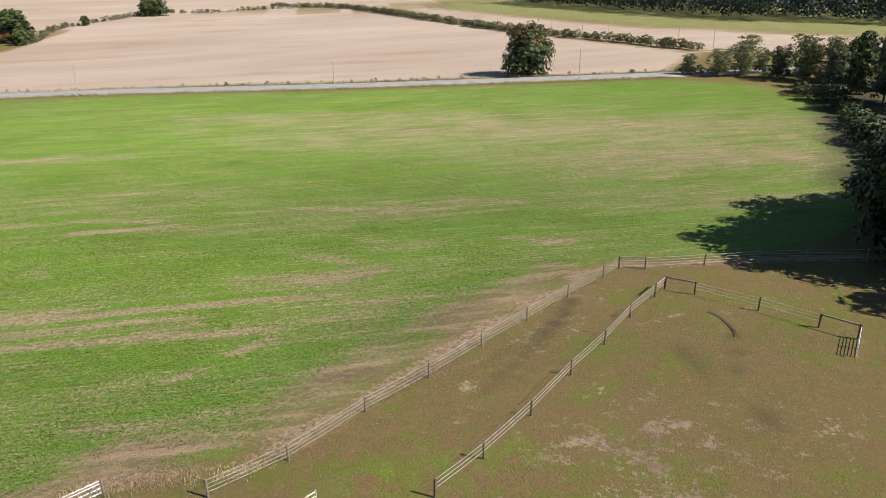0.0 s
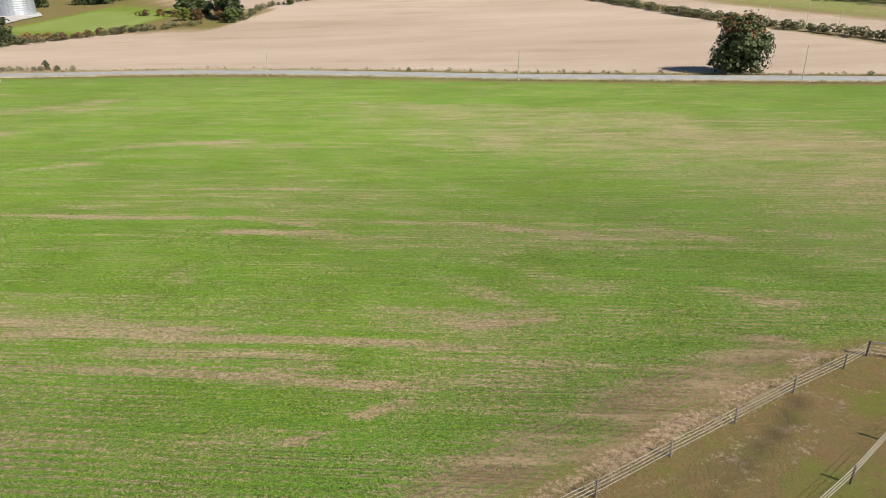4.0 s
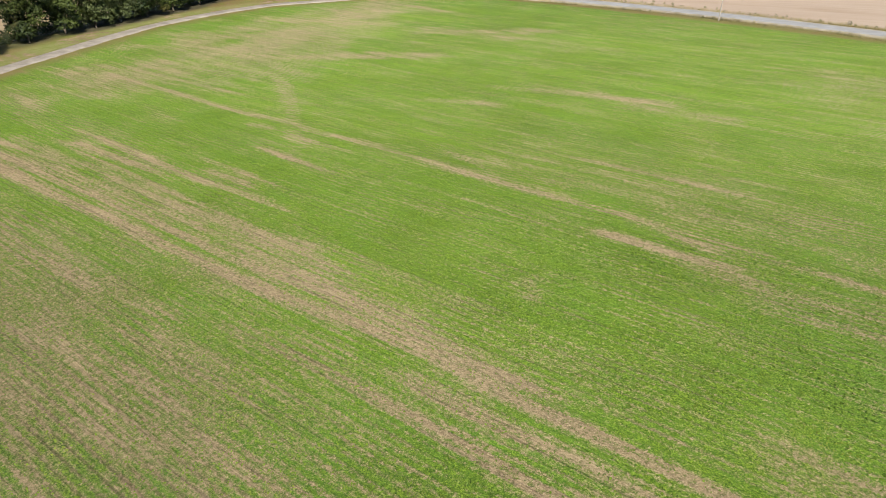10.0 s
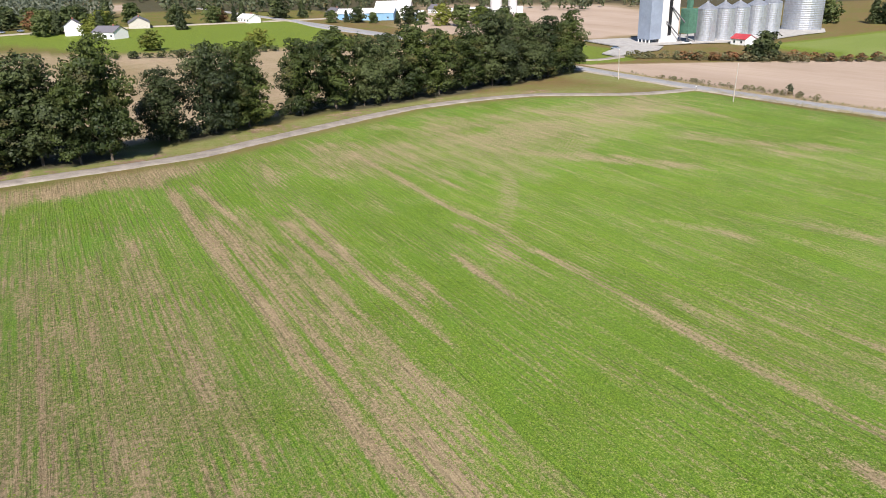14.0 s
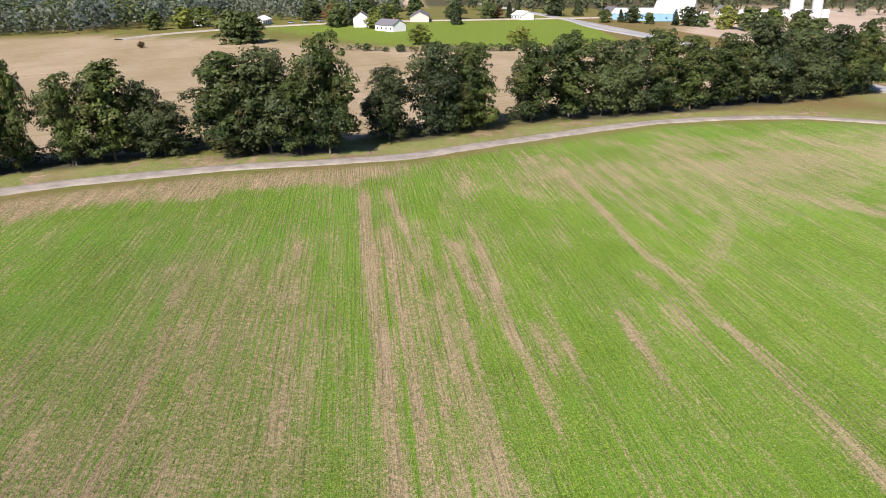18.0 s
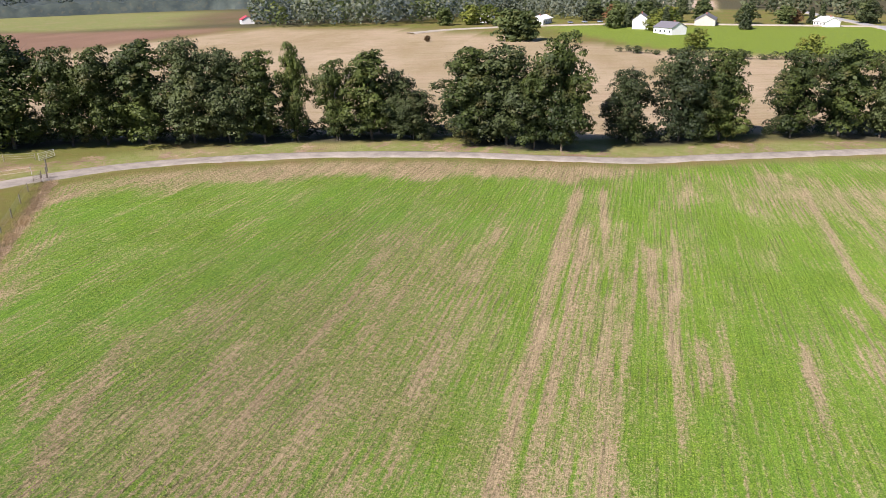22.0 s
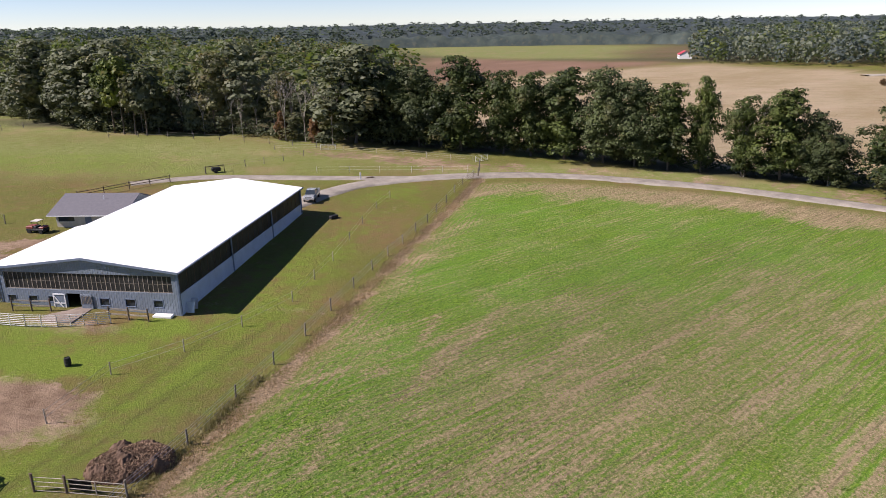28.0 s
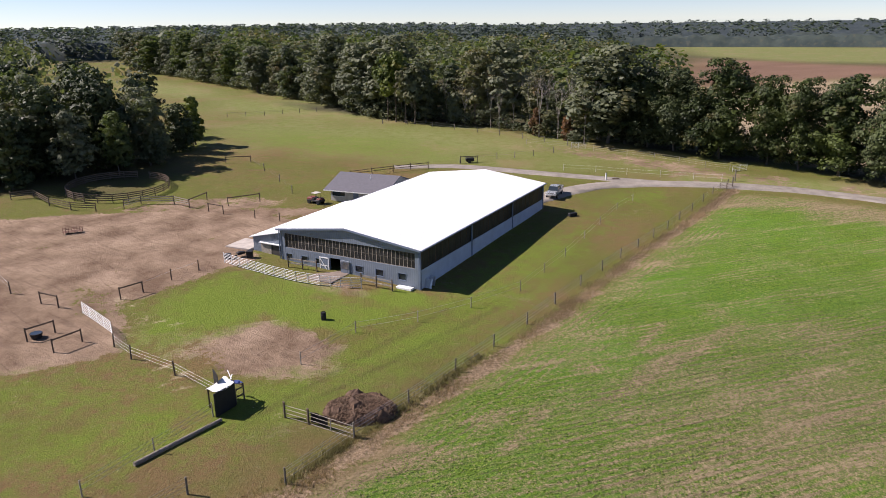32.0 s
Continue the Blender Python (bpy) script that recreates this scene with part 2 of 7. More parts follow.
def part(name, bm, mat, parent=None, label="", m=None):
    """Links a bmesh, or a mesh, as one object under a thing."""
    if isinstance(bm, bmesh.types.BMesh):
        me = bpy.data.meshes.new(name)
        bm.to_mesh(me)
        bm.free()
        me.materials.append(mat)
    else:
        me = bm
    ob = new(name, me)
    if parent is not None:
        ob.parent = parent
    if m is not None:
        ob.matrix_basis = m
    if label:
        ob["label"] = label
    return ob


def thing(name, m, label, category, group="", kind=""):
    ob = new(name)
    ob.matrix_basis = m
    return tagged(ob, label, category, group, kind)


def box(x, y, z, sx, sy, sz, bm=None, bevel=0.0, m=None):
    """A box centred on x, y with its foot at z."""
    bm = bm or bmesh.new()
    r = bmesh.ops.create_cube(bm, size=1.0, matrix=(m or Matrix()) @ Matrix.Translation((x, y, z + sz / 2)) @ Matrix.Diagonal((sx, sy, sz, 1)))
    if bevel:
        edges = list({e for v in r["verts"] for e in v.link_edges})
        bmesh.ops.bevel(bm, geom=edges, offset=bevel, segments=1, affect="EDGES")
    return bm


def beam(a, b, w, h, bm=None):
    """A squared bar from a to b."""
    a, b = Vector(a), Vector(b)
    q = (b - a).to_track_quat("X", "Z").to_matrix().to_4x4()
    bm = bm or bmesh.new()
    bmesh.ops.create_cube(bm, size=1.0, matrix=Matrix.Translation((a + b) / 2) @ q @ Matrix.Diagonal(((b - a).length, w, h, 1)))
    return bm


def rod(a, b, r1, r2=None, sides=8, bm=None):
    """A round bar from a to b that tapers."""
    a, b = Vector(a), Vector(b)
    q = (b - a).to_track_quat("Z", "Y").to_matrix().to_4x4()
    bm = bm or bmesh.new()
    bmesh.ops.create_cone(bm, cap_ends=True, segments=sides, radius1=r1, radius2=r1 if r2 is None else r2,
                          depth=(b - a).length, matrix=Matrix.Translation((a + b) / 2) @ q)
    return bm


def slab(points, thick, bm=None):
    """A plate over a loop of points, thickened downwards."""
    bm = bm or bmesh.new()
    top = [bm.verts.new(p) for p in points]
    low = [bm.verts.new(Vector(p) - Vector((0, 0, thick))) for p in points]
    bm.faces.new(top)
    bm.faces.new(low[::-1])
    k = len(top)
    for i in range(k):
        bm.faces.new((top[i], low[i], low[(i + 1) % k], top[(i + 1) % k]))
    bmesh.ops.recalc_face_normals(bm, faces=bm.faces)
    return bm


def smooth_line(points, step):
    """A curve through the points, sampled about every step metres."""
    p = [Vector((*q, 0)) for q in points]
    p = [2 * p[0] - p[1]] + p + [2 * p[-1] - p[-2]]
    out = []
    for i in range(1, len(p) - 2):
        n = max(2, int((p[i + 1] - p[i]).length / step))
        for k in range(n):
            t = k / n
            a, b, c, d = p[i - 1:i + 3]
            out.append(0.5 * (2 * b + (c - a) * t + (2 * a - 5 * b + 4 * c - d) * t * t + (3 * b - a - 3 * c + d) * t ** 3))
    return out + [p[-2]]


# ---------------------------------------------------------------- ground
def steps(lo, hi, fine, far):
    mid = np.arange(lo, hi + fine / 2, fine)
    out, d, v = [], fine, hi
    while v < far:
        d *= 1.075
        v += d
        out.append(v)
    out2, d, v = [], fine, lo
    while v > -far:
        d *= 1.075
        v -= d
        out2.append(v)
    return np.array(out2[::-1] + list(mid) + out)


ROW_TURN = radians(21.5)                    # the drill rows run this way
GX, GY = steps(-205, 150, 1.5, 4300), steps(-150, 190, 0.6, 4300)
UU, VV = np.meshgrid(GX, GY)
XX, YY = UU * math.cos(ROW_TURN) - VV * math.sin(ROW_TURN), UU * math.sin(ROW_TURN) + VV * math.cos(ROW_TURN)


def rough(fu, fv, seed):
    """Smooth noise over the ground grid, drawn out along the rows."""
    flat = [noise.noise((u, v, seed)) for u, v in zip((UU * fu).ravel(), (VV * fv).ravel())]
    return np.array(flat).reshape(UU.shape)


WOB = rough(0.09, 0.09, 0.0)
RAG = rough(0.13, 0.55, 7.0)


def inside(poly):
    """1 inside a loop of corners, 0 outside, over the whole ground grid."""
    res = np.zeros(XX.shape, bool)
    k = len(poly)
    for i in range(k):
        (x1, y1), (x2, y2) = poly[i], poly[(i + 1) % k]
        if y1 == y2:
            continue
        cross = ((y1 > YY) != (y2 > YY)) & (XX < (x2 - x1) * (YY - y1) / (y2 - y1) + x1)
        res ^= cross
    return res.astype(float)


def soften(a, n=1):
    for _ in range(n):
        b = a.copy()
        b[1:-1, :] = (a[2:, :] + 2 * a[1:-1, :] + a[:-2, :]) / 4
        a = b.copy()
        a[:, 1:-1] = (b[:, 2:] + 2 * b[:, 1:-1] + b[:, :-2]) / 4
    return a


def spot(x, y, rx, ry, deg, edge=0.6, amount=1.0):
    """A soft-edged oval with a ragged rim."""
    c, s = math.cos(radians(deg)), math.sin(radians(deg))
    u, v = ((XX - x) * c + (YY - y) * s) / rx, (-(XX - x) * s + (YY - y) * c) / ry
    r = np.sqrt(u * u + v * v) + WOB * 0.35
    return amount * np.clip((1 + edge * 0.5 - r) / edge, 0, 1)


def streak(x1, y1, x2, y2, wide, amount, thin_line=1.0):
    """A ragged strip of thin or bare ground from one place to another."""
    dx, dy = x2 - x1, y2 - y1
    length = math.hypot(dx, dy) + 0.01
    along = ((XX - x1) * dx + (YY - y1) * dy) / length
    off = np.abs((XX - x1) * dy - (YY - y1) * dx) / length
    half = (0.24 + 0.38 * wide + 0.03 * wide * wide) * thin_line
    over = np.maximum(0, np.maximum(-along, along - length)) / (half + 0.2 * length)
    r = np.hypot(off / half, over) + RAG * (0.25 + 0.12 * min(wide, 5)) + WOB * 0.15 * min(wide, 3)
    return amount * (1.0 if wide < 2 else 0.72) * np.clip((1.5 - r) / 1.05, 0, 1)


def off_line(points):
    """Metres to the left of a line of points, over the ground grid, and how far beside it."""
    best, side = np.full(XX.shape, 1e9), np.zeros(XX.shape)
    for (x1, y1), (x2, y2) in zip(points, points[1:]):
        dx, dy = x2 - x1, y2 - y1
        u = np.clip(((XX - x1) * dx + (YY - y1) * dy) / (dx * dx + dy * dy), 0, 1)
        d = np.hypot(XX - x1 - u * dx, YY - y1 - u * dy)
        near = d < best
        best = np.where(near, d, best)
        side = np.where(near, np.sign(dx * (YY - y1) - dy * (XX - x1)), side)
    return best * side


FENCE_A = [(-20.0, -114.0), (-7.2, -95.8), (10.3, -72.2), (25.5, -50.8), (41.9, -29.3), (46.5, -23.6), (51.8, -21.0), (56.7, -17.3), (63.9, -4.9), (74.5, 12.9), (79.7, 21.3), (89.1, 23.5), (100.3, 26.5), (110.0, 28.5)]
LANE = [(-177, 101), (-170, 86), (-167, 70), (-168, 40), (-150, 5.5), (-117, -25.5), (-98.5, -41), (-89.5, -53.6), (-78, -72), (-62, -90), (-46.9, -101.9), (-33, -109.8), (-20, -113.3), (-8, -114), (3.5, -112.6), (11.5, -108), (16.5, -103.5), (22, -97.5)]
LANE_BRANCH = [(-9, -114.2), (1, -117), (10.5, -120), (21, -123.5), (32, -126.5), (45, -125)]
MAIN_ROAD = [(-640, -140), (-420, -12), (-320, 34), (-225, 78), (-172, 102), (-122, 126.5), (-85, 139), (-50, 147), (0, 156.5), (48, 169), (97, 182), (160, 200), (300, 245), (600, 360)]

crop = inside([(-170, 96), (-163, 68), (-164, 40), (-146, 8), (-113, -22), (-94, -37), (-85, -51), (-73.5, -69), (-58, -86), (-43, -97), (-30, -104.5), (-19, -107)]
              + [(x - 2.2, y + 1.8) for x, y in FENCE_A[1:10]] + [(79, 24.5), (89, 26.5), (101, 30), (112, 44), (128, 60), (136, 90), (132, 130), (118, 160), (97, 171.5), (48, 158), (0, 145.5), (-50, 136), (-85, 128), (-122, 116)])
crop = soften(crop, 2)
# straw and bare soil inside the crop: from x, y to x, y, width, strength
STRAW_WEST = [(-37.1, -48.4, -23.9, -43.3, 4, 0.6), (-24.9, -48.1, -13.8, -45, 3, 0.5), (-27.3, -43.6, -13.8, -39.9, 4, 0.65), (-2.7, -36, 8.8, -34.5, 6, 0.6), (-17.6, -40.4, 0.4, -33.5, 0.8, 0.95), (-13.4, -40.6, 0.6, -35.6, 0.5, 0.65),
              (-18.7, -27.7, -5.1, -24.4, 5, 0.7), (-13, -25.3, -10.1, -25.1, 3, 0.85), (-5.1, -24.4, 2.9, -22.7, 4, 0.7), (-44.3, -39.2, -28.8, -33.9, 1.2, 0.6), (-24.2, -30.4, -10.1, -25.1, 1, 0.65), (-39.4, -35.6, -20.2, -27.4, 0.6, 0.6),
              (-6.6, -21.3, 1, -19, 3, 0.7), (-12.9, -19.7, -1.2, -14.6, 2.2, 0.65), (-13.6, -50.9, -1.3, -50.4, 3, 0.5), (-5.8, -45.9, 4.3, -42.8, 2, 0.55)]
STRAW_STRIP = [(-8.1, -41.4, 5, -38.1, 2, 0.6), (-69.4, -39.7, -44.6, -29.9, 1.2, 0.9), (-44.8, -29.4, -2.4, -12.1, 1.5, 1), (-47.8, -28.1, -3.6, -9.9, 1.2, 0.95), (-46.7, -25.7, -4.4, -8.1, 2, 0.7), (-50, -23.9, -5.3, -6.4, 1.5, 0.65),
               (-43.9, -19.1, -5.9, -5.4, 0.7, 0.85), (-71.4, -36, -49.2, -25.5, 0.8, 0.85), (-53.4, -22, -37.2, -14.5, 0.7, 0.75), (-40.7, -16.2, -38.6, -15.1, 0.7, 1), (-55.2, -18.6, -29.5, -9.2, 0.6, 0.75), (-29.5, -9.2, -15, -3.2, 0.6, 0.8),
               (-30.7, -7, -24.7, -4.6, 1.4, 0.75), (-34, -5.8, -23.8, -2.1, 0.5, 0.7), (-28.3, -3.9, -26.8, -3.1, 0.9, 1), (-35.7, 1.4, -24.5, 5.2, 0.7, 0.9)]
STRAW_LANE = [(-32.4, 2.5, -30.1, 3.3, 1.1, 1), (-93.3, -9.9, -59.3, 2.2, 1, 0.8), (-59.3, 2.2, -44.5, 8.8, 0.6, 0.6), (-39.2, 6.9, -30.1, 10.3, 0.8, 0.65), (-35.5, 12.1, -24.8, 16.3, 0.9, 0.75), (-101.3, -7.2, -72.4, 4.1, 1, 0.65),
              (-100, -18, -85.7, -9.6, 5, 0.65), (-103.6, -11.5, -90.1, -4.9, 5, 0.85), (-94.3, -24, -83.3, -17.4, 5, 0.55), (-89.4, -28.9, -79.5, -24.5, 5, 0.5), (-48.1, 3.2, -45.4, 4.6, 1.5, 0.6), (-105, 7.7, -90.8, 16, 5, 0.65),
              (-132.6, 12.4, -122.5, 22.9, 6, 0.65), (-123.9, -3.3, -114, 7.5, 5, 0.55), (-76.2, 11.2, -81, 14.9, 2, 0.55), (-14.3, -12.1, -16.3, -11.9, 1.2, 0.9)]
STRAW_NORTH = [(-30.1, 14.9, -14.5, 19.8, 0.7, 0.65), (-14.5, 19.8, -3.9, 23.8, 1.2, 0.75), (-3.9, 23.8, 16.2, 31.6, 0.9, 0.75), (-21.1, 22.5, -13.5, 22.8, 0.7, 0.6), (8.9, 23.6, 18.9, 28.1, 0.5, 0.9), (-46.2, 33.4, -39.3, 39.5, 2.5, 0.65),
               (-41.7, 52.1, -25.6, 62.8, 3, 0.6), (-32.8, 58.9, -27.2, 62.2, 2, 0.85), (-23.5, 60.8, -13.7, 64.3, 4, 0.4), (-15.1, 29, 0.4, 36.8, 6, 0.4), (-9.3, 30.3, 7, 33.9, 5, 0.45), (-9.1, 36.1, 6.2, 42.2, 1.5, 0.6),
               (-86.8, 40.4, -80.6, 46.7, 3, 0.8), (-106.8, 65, -88.9, 73, 5, 0.6), (-160.8, 74.5, -135, 81.1, 3, 0.85), (-13.4, -8.9, -5.2, -4.6, 2, 0.75)]
STRAW_ROADSIDE = [(-9.2, -8, -1.5, -4.9, 3, 0.65), (2.3, -4.9, 10.1, -3.4, 2.5, 0.65), (-105.7, 12.8, -80.2, 18.8, 5, 0.5), (-139.6, 35.3, -98.5, 34.3, 6, 0.5), (-10.1, 102.3, 61.9, 112, 9, 0.5), (59.1, 83.2, 120.3, 77.2, 10, 0.55),
                  (-33.5, 59.1, -22.9, 59.5, 3, 0.8), (53.3, 85, 65.4, 84.8, 3, 0.6), (32.7, 37.8, 52, 39.9, 1, 0.6), (54.5, 42.9, 64.7, 44.8, 2, 0.6), (91, 48.4, 109.2, 54.8, 5, 0.45), (-5.4, 96.1, 2.8, 96.2, 3, 0.6)]
STRAW_EAST = [(30.5, 2.5, 45.5, 7.6, 1.2, 1), (32.6, 0.2, 37.7, 1.9, 1.5, 0.6), (34.6, -1.8, 38.7, 0.6, 1.2, 0.85), (37.9, 10.3, 40.6, 9.4, 2, 0.75), (38.8, 12.2, 49.2, 15.2, 1, 0.6), (42.9, 10.5, 46.4, 12.7, 2, 0.6),
              (45.9, -3.4, 47.5, -0.9, 0.7, 1), (52.7, 8.8, 57.3, 8.7, 2, 0.65), (51.3, 23.4, 56.1, 25.5, 2, 0.6), (41.9, 38.1, 49.3, 40.3, 0.9, 0.9), (6.5, 27.8, 15.5, 29.5, 1.2, 0.8), (9.7, 24.4, 21.5, 28, 0.5, 0.9),
              (20.6, 26.2, 31.1, 28.6, 3, 0.55), (27.2, 35.2, 41.6, 38.8, 1.2, 0.7), (47.5, 37.8, 52.5, 40.7, 0.6, 0.7), (47.9, 26.5, 49.9, 26.3, 1.5, 0.6)]
STRAW_NEAR = [(42.2, 20.1, 45.9, 19.7, 2, 0.6), (22.8, -3.8, 35, -0.8, 2, 0.55), (24.9, -6, 43.8, 0.2, 1.2, 0.95), (42.8, -8.4, 44.3, -6.9, 0.6, 0.8), (41.1, 12.2, 47.4, 14.8, 2.5, 0.65), (47.6, 12.8, 52.5, 16.5, 1, 0.8),
              (45.8, 18.9, 49.1, 18.8, 1, 0.7), (66.9, 29.6, 72.7, 29, 2, 0.85), (9.7, 23.3, 21.5, 27.5, 0.5, 0.8), (25.9, 26.9, 32.6, 29.1, 2.5, 0.6), (57.3, 45, 65.1, 45.1, 1, 0.75), (12.3, 10.9, 14.1, 9.8, 1, 0.5),
              (39.7, -16.7, 41.8, -15.9, 0.8, 0.9), (49.3, 16.6, 52.5, 18.4, 1, 0.6), (-5.1, -23.3, 6.5, -20.9, 4, 0.5), (12.3, -26.8, 22.1, -23.8, 3, 0.55)]
STRAW_FENCE = [(4.5, -49.1, 17.5, -37.4, 1.6, 0.7), (3.6, -55.2, 2.9, -54.3, 2.5, 0.6), (20.4, -51, 17.9, -54, 2.5, 0.7), (14, -62.5, 2.2, -75.1, 3, 0.55), (21.9, -23.6, 20, -24.2, 1, 0.8), (12.5, -45.3, 6.9, -47.8, 1.2, 0.7),
               (29.6, -27.4, 26.7, -32.1, 1.5, 0.7), (26.5, -42.1, 23.5, -47, 2, 0.6), (31.6, -30.6, 29.4, -34, 2, 0.6), (21.1, -40.8, 20.4, -40.2, 0.8, 0.9), (18.4, -28.5, 12.7, -29.9, 1.5, 0.6), (1.9, -47.6, -9.2, -50.9, 2.5, 0.5),
               (15.9, -24.7, 7, -29.6, 1.5, 0.6), (11.3, -50.2, 14.1, -46.2, 1, 0.8), (20.6, -41.2, 19.9, -41, 0.8, 1), (7, -47.3, 14.5, -41.1, 1.5, 0.7)]
STRAW_STRIP_EAST = [(-2.4, -12.1, 21.6, 0.2, 1.5, 0.95), (-3.6, -9.9, 16, -1, 1, 0.85), (-4.4, -8.1, 12, -2, 1.6, 0.65), (20.5, -1.4, 45.4, 7.6, 1.1, 0.95), (23, -4, 36, 1.5, 1.5, 0.6), (8, -13.5, 24.9, -6, 1.2, 0.75)]
STRAW_FAR = [(-139.3, 38.7, -123.7, 55.3, 6, 0.9), (-99.9, 67.9, -91.2, 82.4, 6, 0.75), (-93.0, 22.3, -88.6, 31.9, 6, 0.85), (-85.1, 37.9, -80.4, 46.7, 5, 0.95), (-156.7, 71.8, -141.6, 81.1, 4, 0.95), (-122.4, 25.5, -123.7, 37.3, 6, 0.8), (-111.1, 11.1, -99.1, 21.4, 6, 0.8), (-95.6, -0.7, -83.2, 8.8, 5, 0.7)]
bare = np.zeros(XX.shape)
for row in STRAW_STRIP_EAST + STRAW_FAR +  STRAW_WEST + STRAW_STRIP + STRAW_LANE + STRAW_NORTH + STRAW_ROADSIDE + STRAW_EAST + STRAW_NEAR + STRAW_FENCE:
    bare = np.maximum(bare, streak(*row))
for row in [(2, -30, 28, 11, 21, 0.55), (-18, -34, 26, 10, 21, 0.5), (-112, 30, 34, 12, -45, 0.58), (-140, 58, 24, 12, -55, 0.64), (-97, -6, 16, 6, -50, 0.6), (-122, 14, 22, 7, -50, 0.5), (0, 36, 26, 7, 20, 0.32), (38, 36, 20, 6, 18, 0.3), (52, 6, 10, 5, 30, 0.35), (70, 97, 62, 15, 8, 0.6), (92, 76, 40, 13, 4, 0.55), (30, 108, 40, 7, 12, 0.5), (92, 50, 20, 5, 8, 0.4)]:
    bare = np.maximum(bare, spot(*row[:5], 1.3, row[5]))
# Western crop brightened in the colour, standing in for sunlight thrown back.
thin = np.maximum(spot(-62, 24, 70, 42, 10, 1.4, 0.62), spot(-125, 55, 40, 32, -40, 1.2, 0.65))
thin = np.maximum(thin, spot(-25, 85, 95, 55, 15, 1.2, 0.6))
for row in [(40, -155, 50, 22, -20, 0.75), (80, -205, 45, 22, -42, 0.7), (20, -132, 34, 8, -15, 0.55), (70, -165, 30, 22, -20, 0.6), (140, -262, 40, 14, -48, 0.7), (-6, -134, 24, 7, -35, 0.6), (-198, 84, 26, 13, 25, 0.8), (-176, 60, 10, 22, -10, 0.5)]:
    thin = np.maximum(thin, spot(*row[:5], 1.2, row[5]))
for (x1, y1), (x2, y2) in zip(LANE[2:13], LANE[3:14]):
    a = math.degrees(math.atan2(y2 - y1, x2 - x1))
    thin = np.maximum(thin, spot((x1 + x2) / 2 - 4, (y1 + y2) / 2 - 4, math.hypot(x2 - x1, y2 - y1) * 0.7, 6.0, a, 0.8, 0.8))
# Opposition glare put into the crop colour as a brighter oval.
thin = np.maximum(thin, spot(4, 6, 44, 17, 20, 1.3, 0.4))

def track(points, width, amount):
    """A worn line through points of the plan."""
    best = np.full(XX.shape, 1e9)
    for (x1, y1), (x2, y2) in zip(points, points[1:]):
        dx, dy = x2 - x1, y2 - y1
        u = np.clip(((XX - x1) * dx + (YY - y1) * dy) / (dx * dx + dy * dy), 0, 1)
        best = np.minimum(best, np.hypot(XX - x1 - u * dx, YY - y1 - u * dy))
    return amount * np.clip(1.3 - best / width, 0, 1)


for pts, w, k in (([(-112, 22), (-100.4, 19.2), (-83.0, 16.6), (-64.1, 13.0), (-48.7, 8.9), (-40.5, 5.8), (-32.0, 4.5)], 0.55, 0.5),
                  ([(-116, 25), (-103.6, 21.6), (-87.0, 19.0), (-64.6, 14.5), (-50.1, 10.6), (-40.3, 7.8), (-33.7, 6.1)], 0.55, 0.5),
                  ([(-158, 60), (-143.3, 53.5), (-121.6, 45.5), (-101.7, 37.8)], 0.6, 0.55), ([(-150, 60), (-136.2, 53.4), (-114.4, 45.2), (-100.3, 39.3)], 0.6, 0.55),
                  ([(-100.1, -15.3), (-87.4, -8.8), (-66.3, -0.5), (-48.9, 6.7), (-37.5, 10.2)], 0.6, 0.4), ([(-53.0, -20.8), (-37.7, -14.5)], 0.8, 0.9), ([(-53.8, -17.9), (-27.2, -8.4)], 0.8, 0.9)):
    bare = np.maximum(bare, track(pts, w, k))
TO_LANE, TO_FENCE = off_line(LANE), off_line(FENCE_A)
bare = np.maximum(bare, 0.88 * np.clip((18.5 - np.abs(TO_LANE) + 6 * WOB + 2.5 * RAG) / 6, 0, 1) * (TO_LANE > 0) * np.clip((YY + 113) / 14, 0, 1) * np.clip((-34 - YY) / 8, 0, 1))
# rows of the headland run beside the fence
headland = np.clip((10 + 3 * WOB - TO_FENCE) / 4.5, 0, 1) * (TO_FENCE > 0) * (YY < 22)
dead = np.clip((1.25 - np.abs(TO_FENCE - 1.9 - 0.8 * RAG)) / 0.7, 0, 1) * (YY < 21) * np.clip(0.75 + 0.9 * RAG, 0.2, 1)
dead = np.maximum(dead, np.clip((1.1 - np.abs(TO_FENCE - 0.7)) / 0.7, 0, 1) * (YY >= 21) * (XX < 112) * 0.8)
bare = np.maximum(bare, headland * np.where(YY > -28, 0.92, 0.32) * np.clip(0.85 + 1.0 * WOB + 0.9 * RAG, 0.1, 1))
RUTS = [(74.8, 11.5, 73.8, 7.1, 1.2, 0.75), (73.8, 7.1, 72.2, 2.2, 1.3, 0.6), (72.2, 2.2, 69.5, -4.5, 1.2, 0.45), (89.8, 6.6, 89, -0.4, 0.5, 0.45), (89, -0.4, 90.1, -5.7, 0.5, 0.5), (85, 2.8, 87.6, -2.7, 0.5, 0.45), (87.6, -2.7, 90.1, -6.9, 0.5, 0.45),
        (44.5, -36.4, 30.3, -52.8, 0.6, 0.4), (48.6, -34.7, 35.4, -53, 0.6, 0.4)]
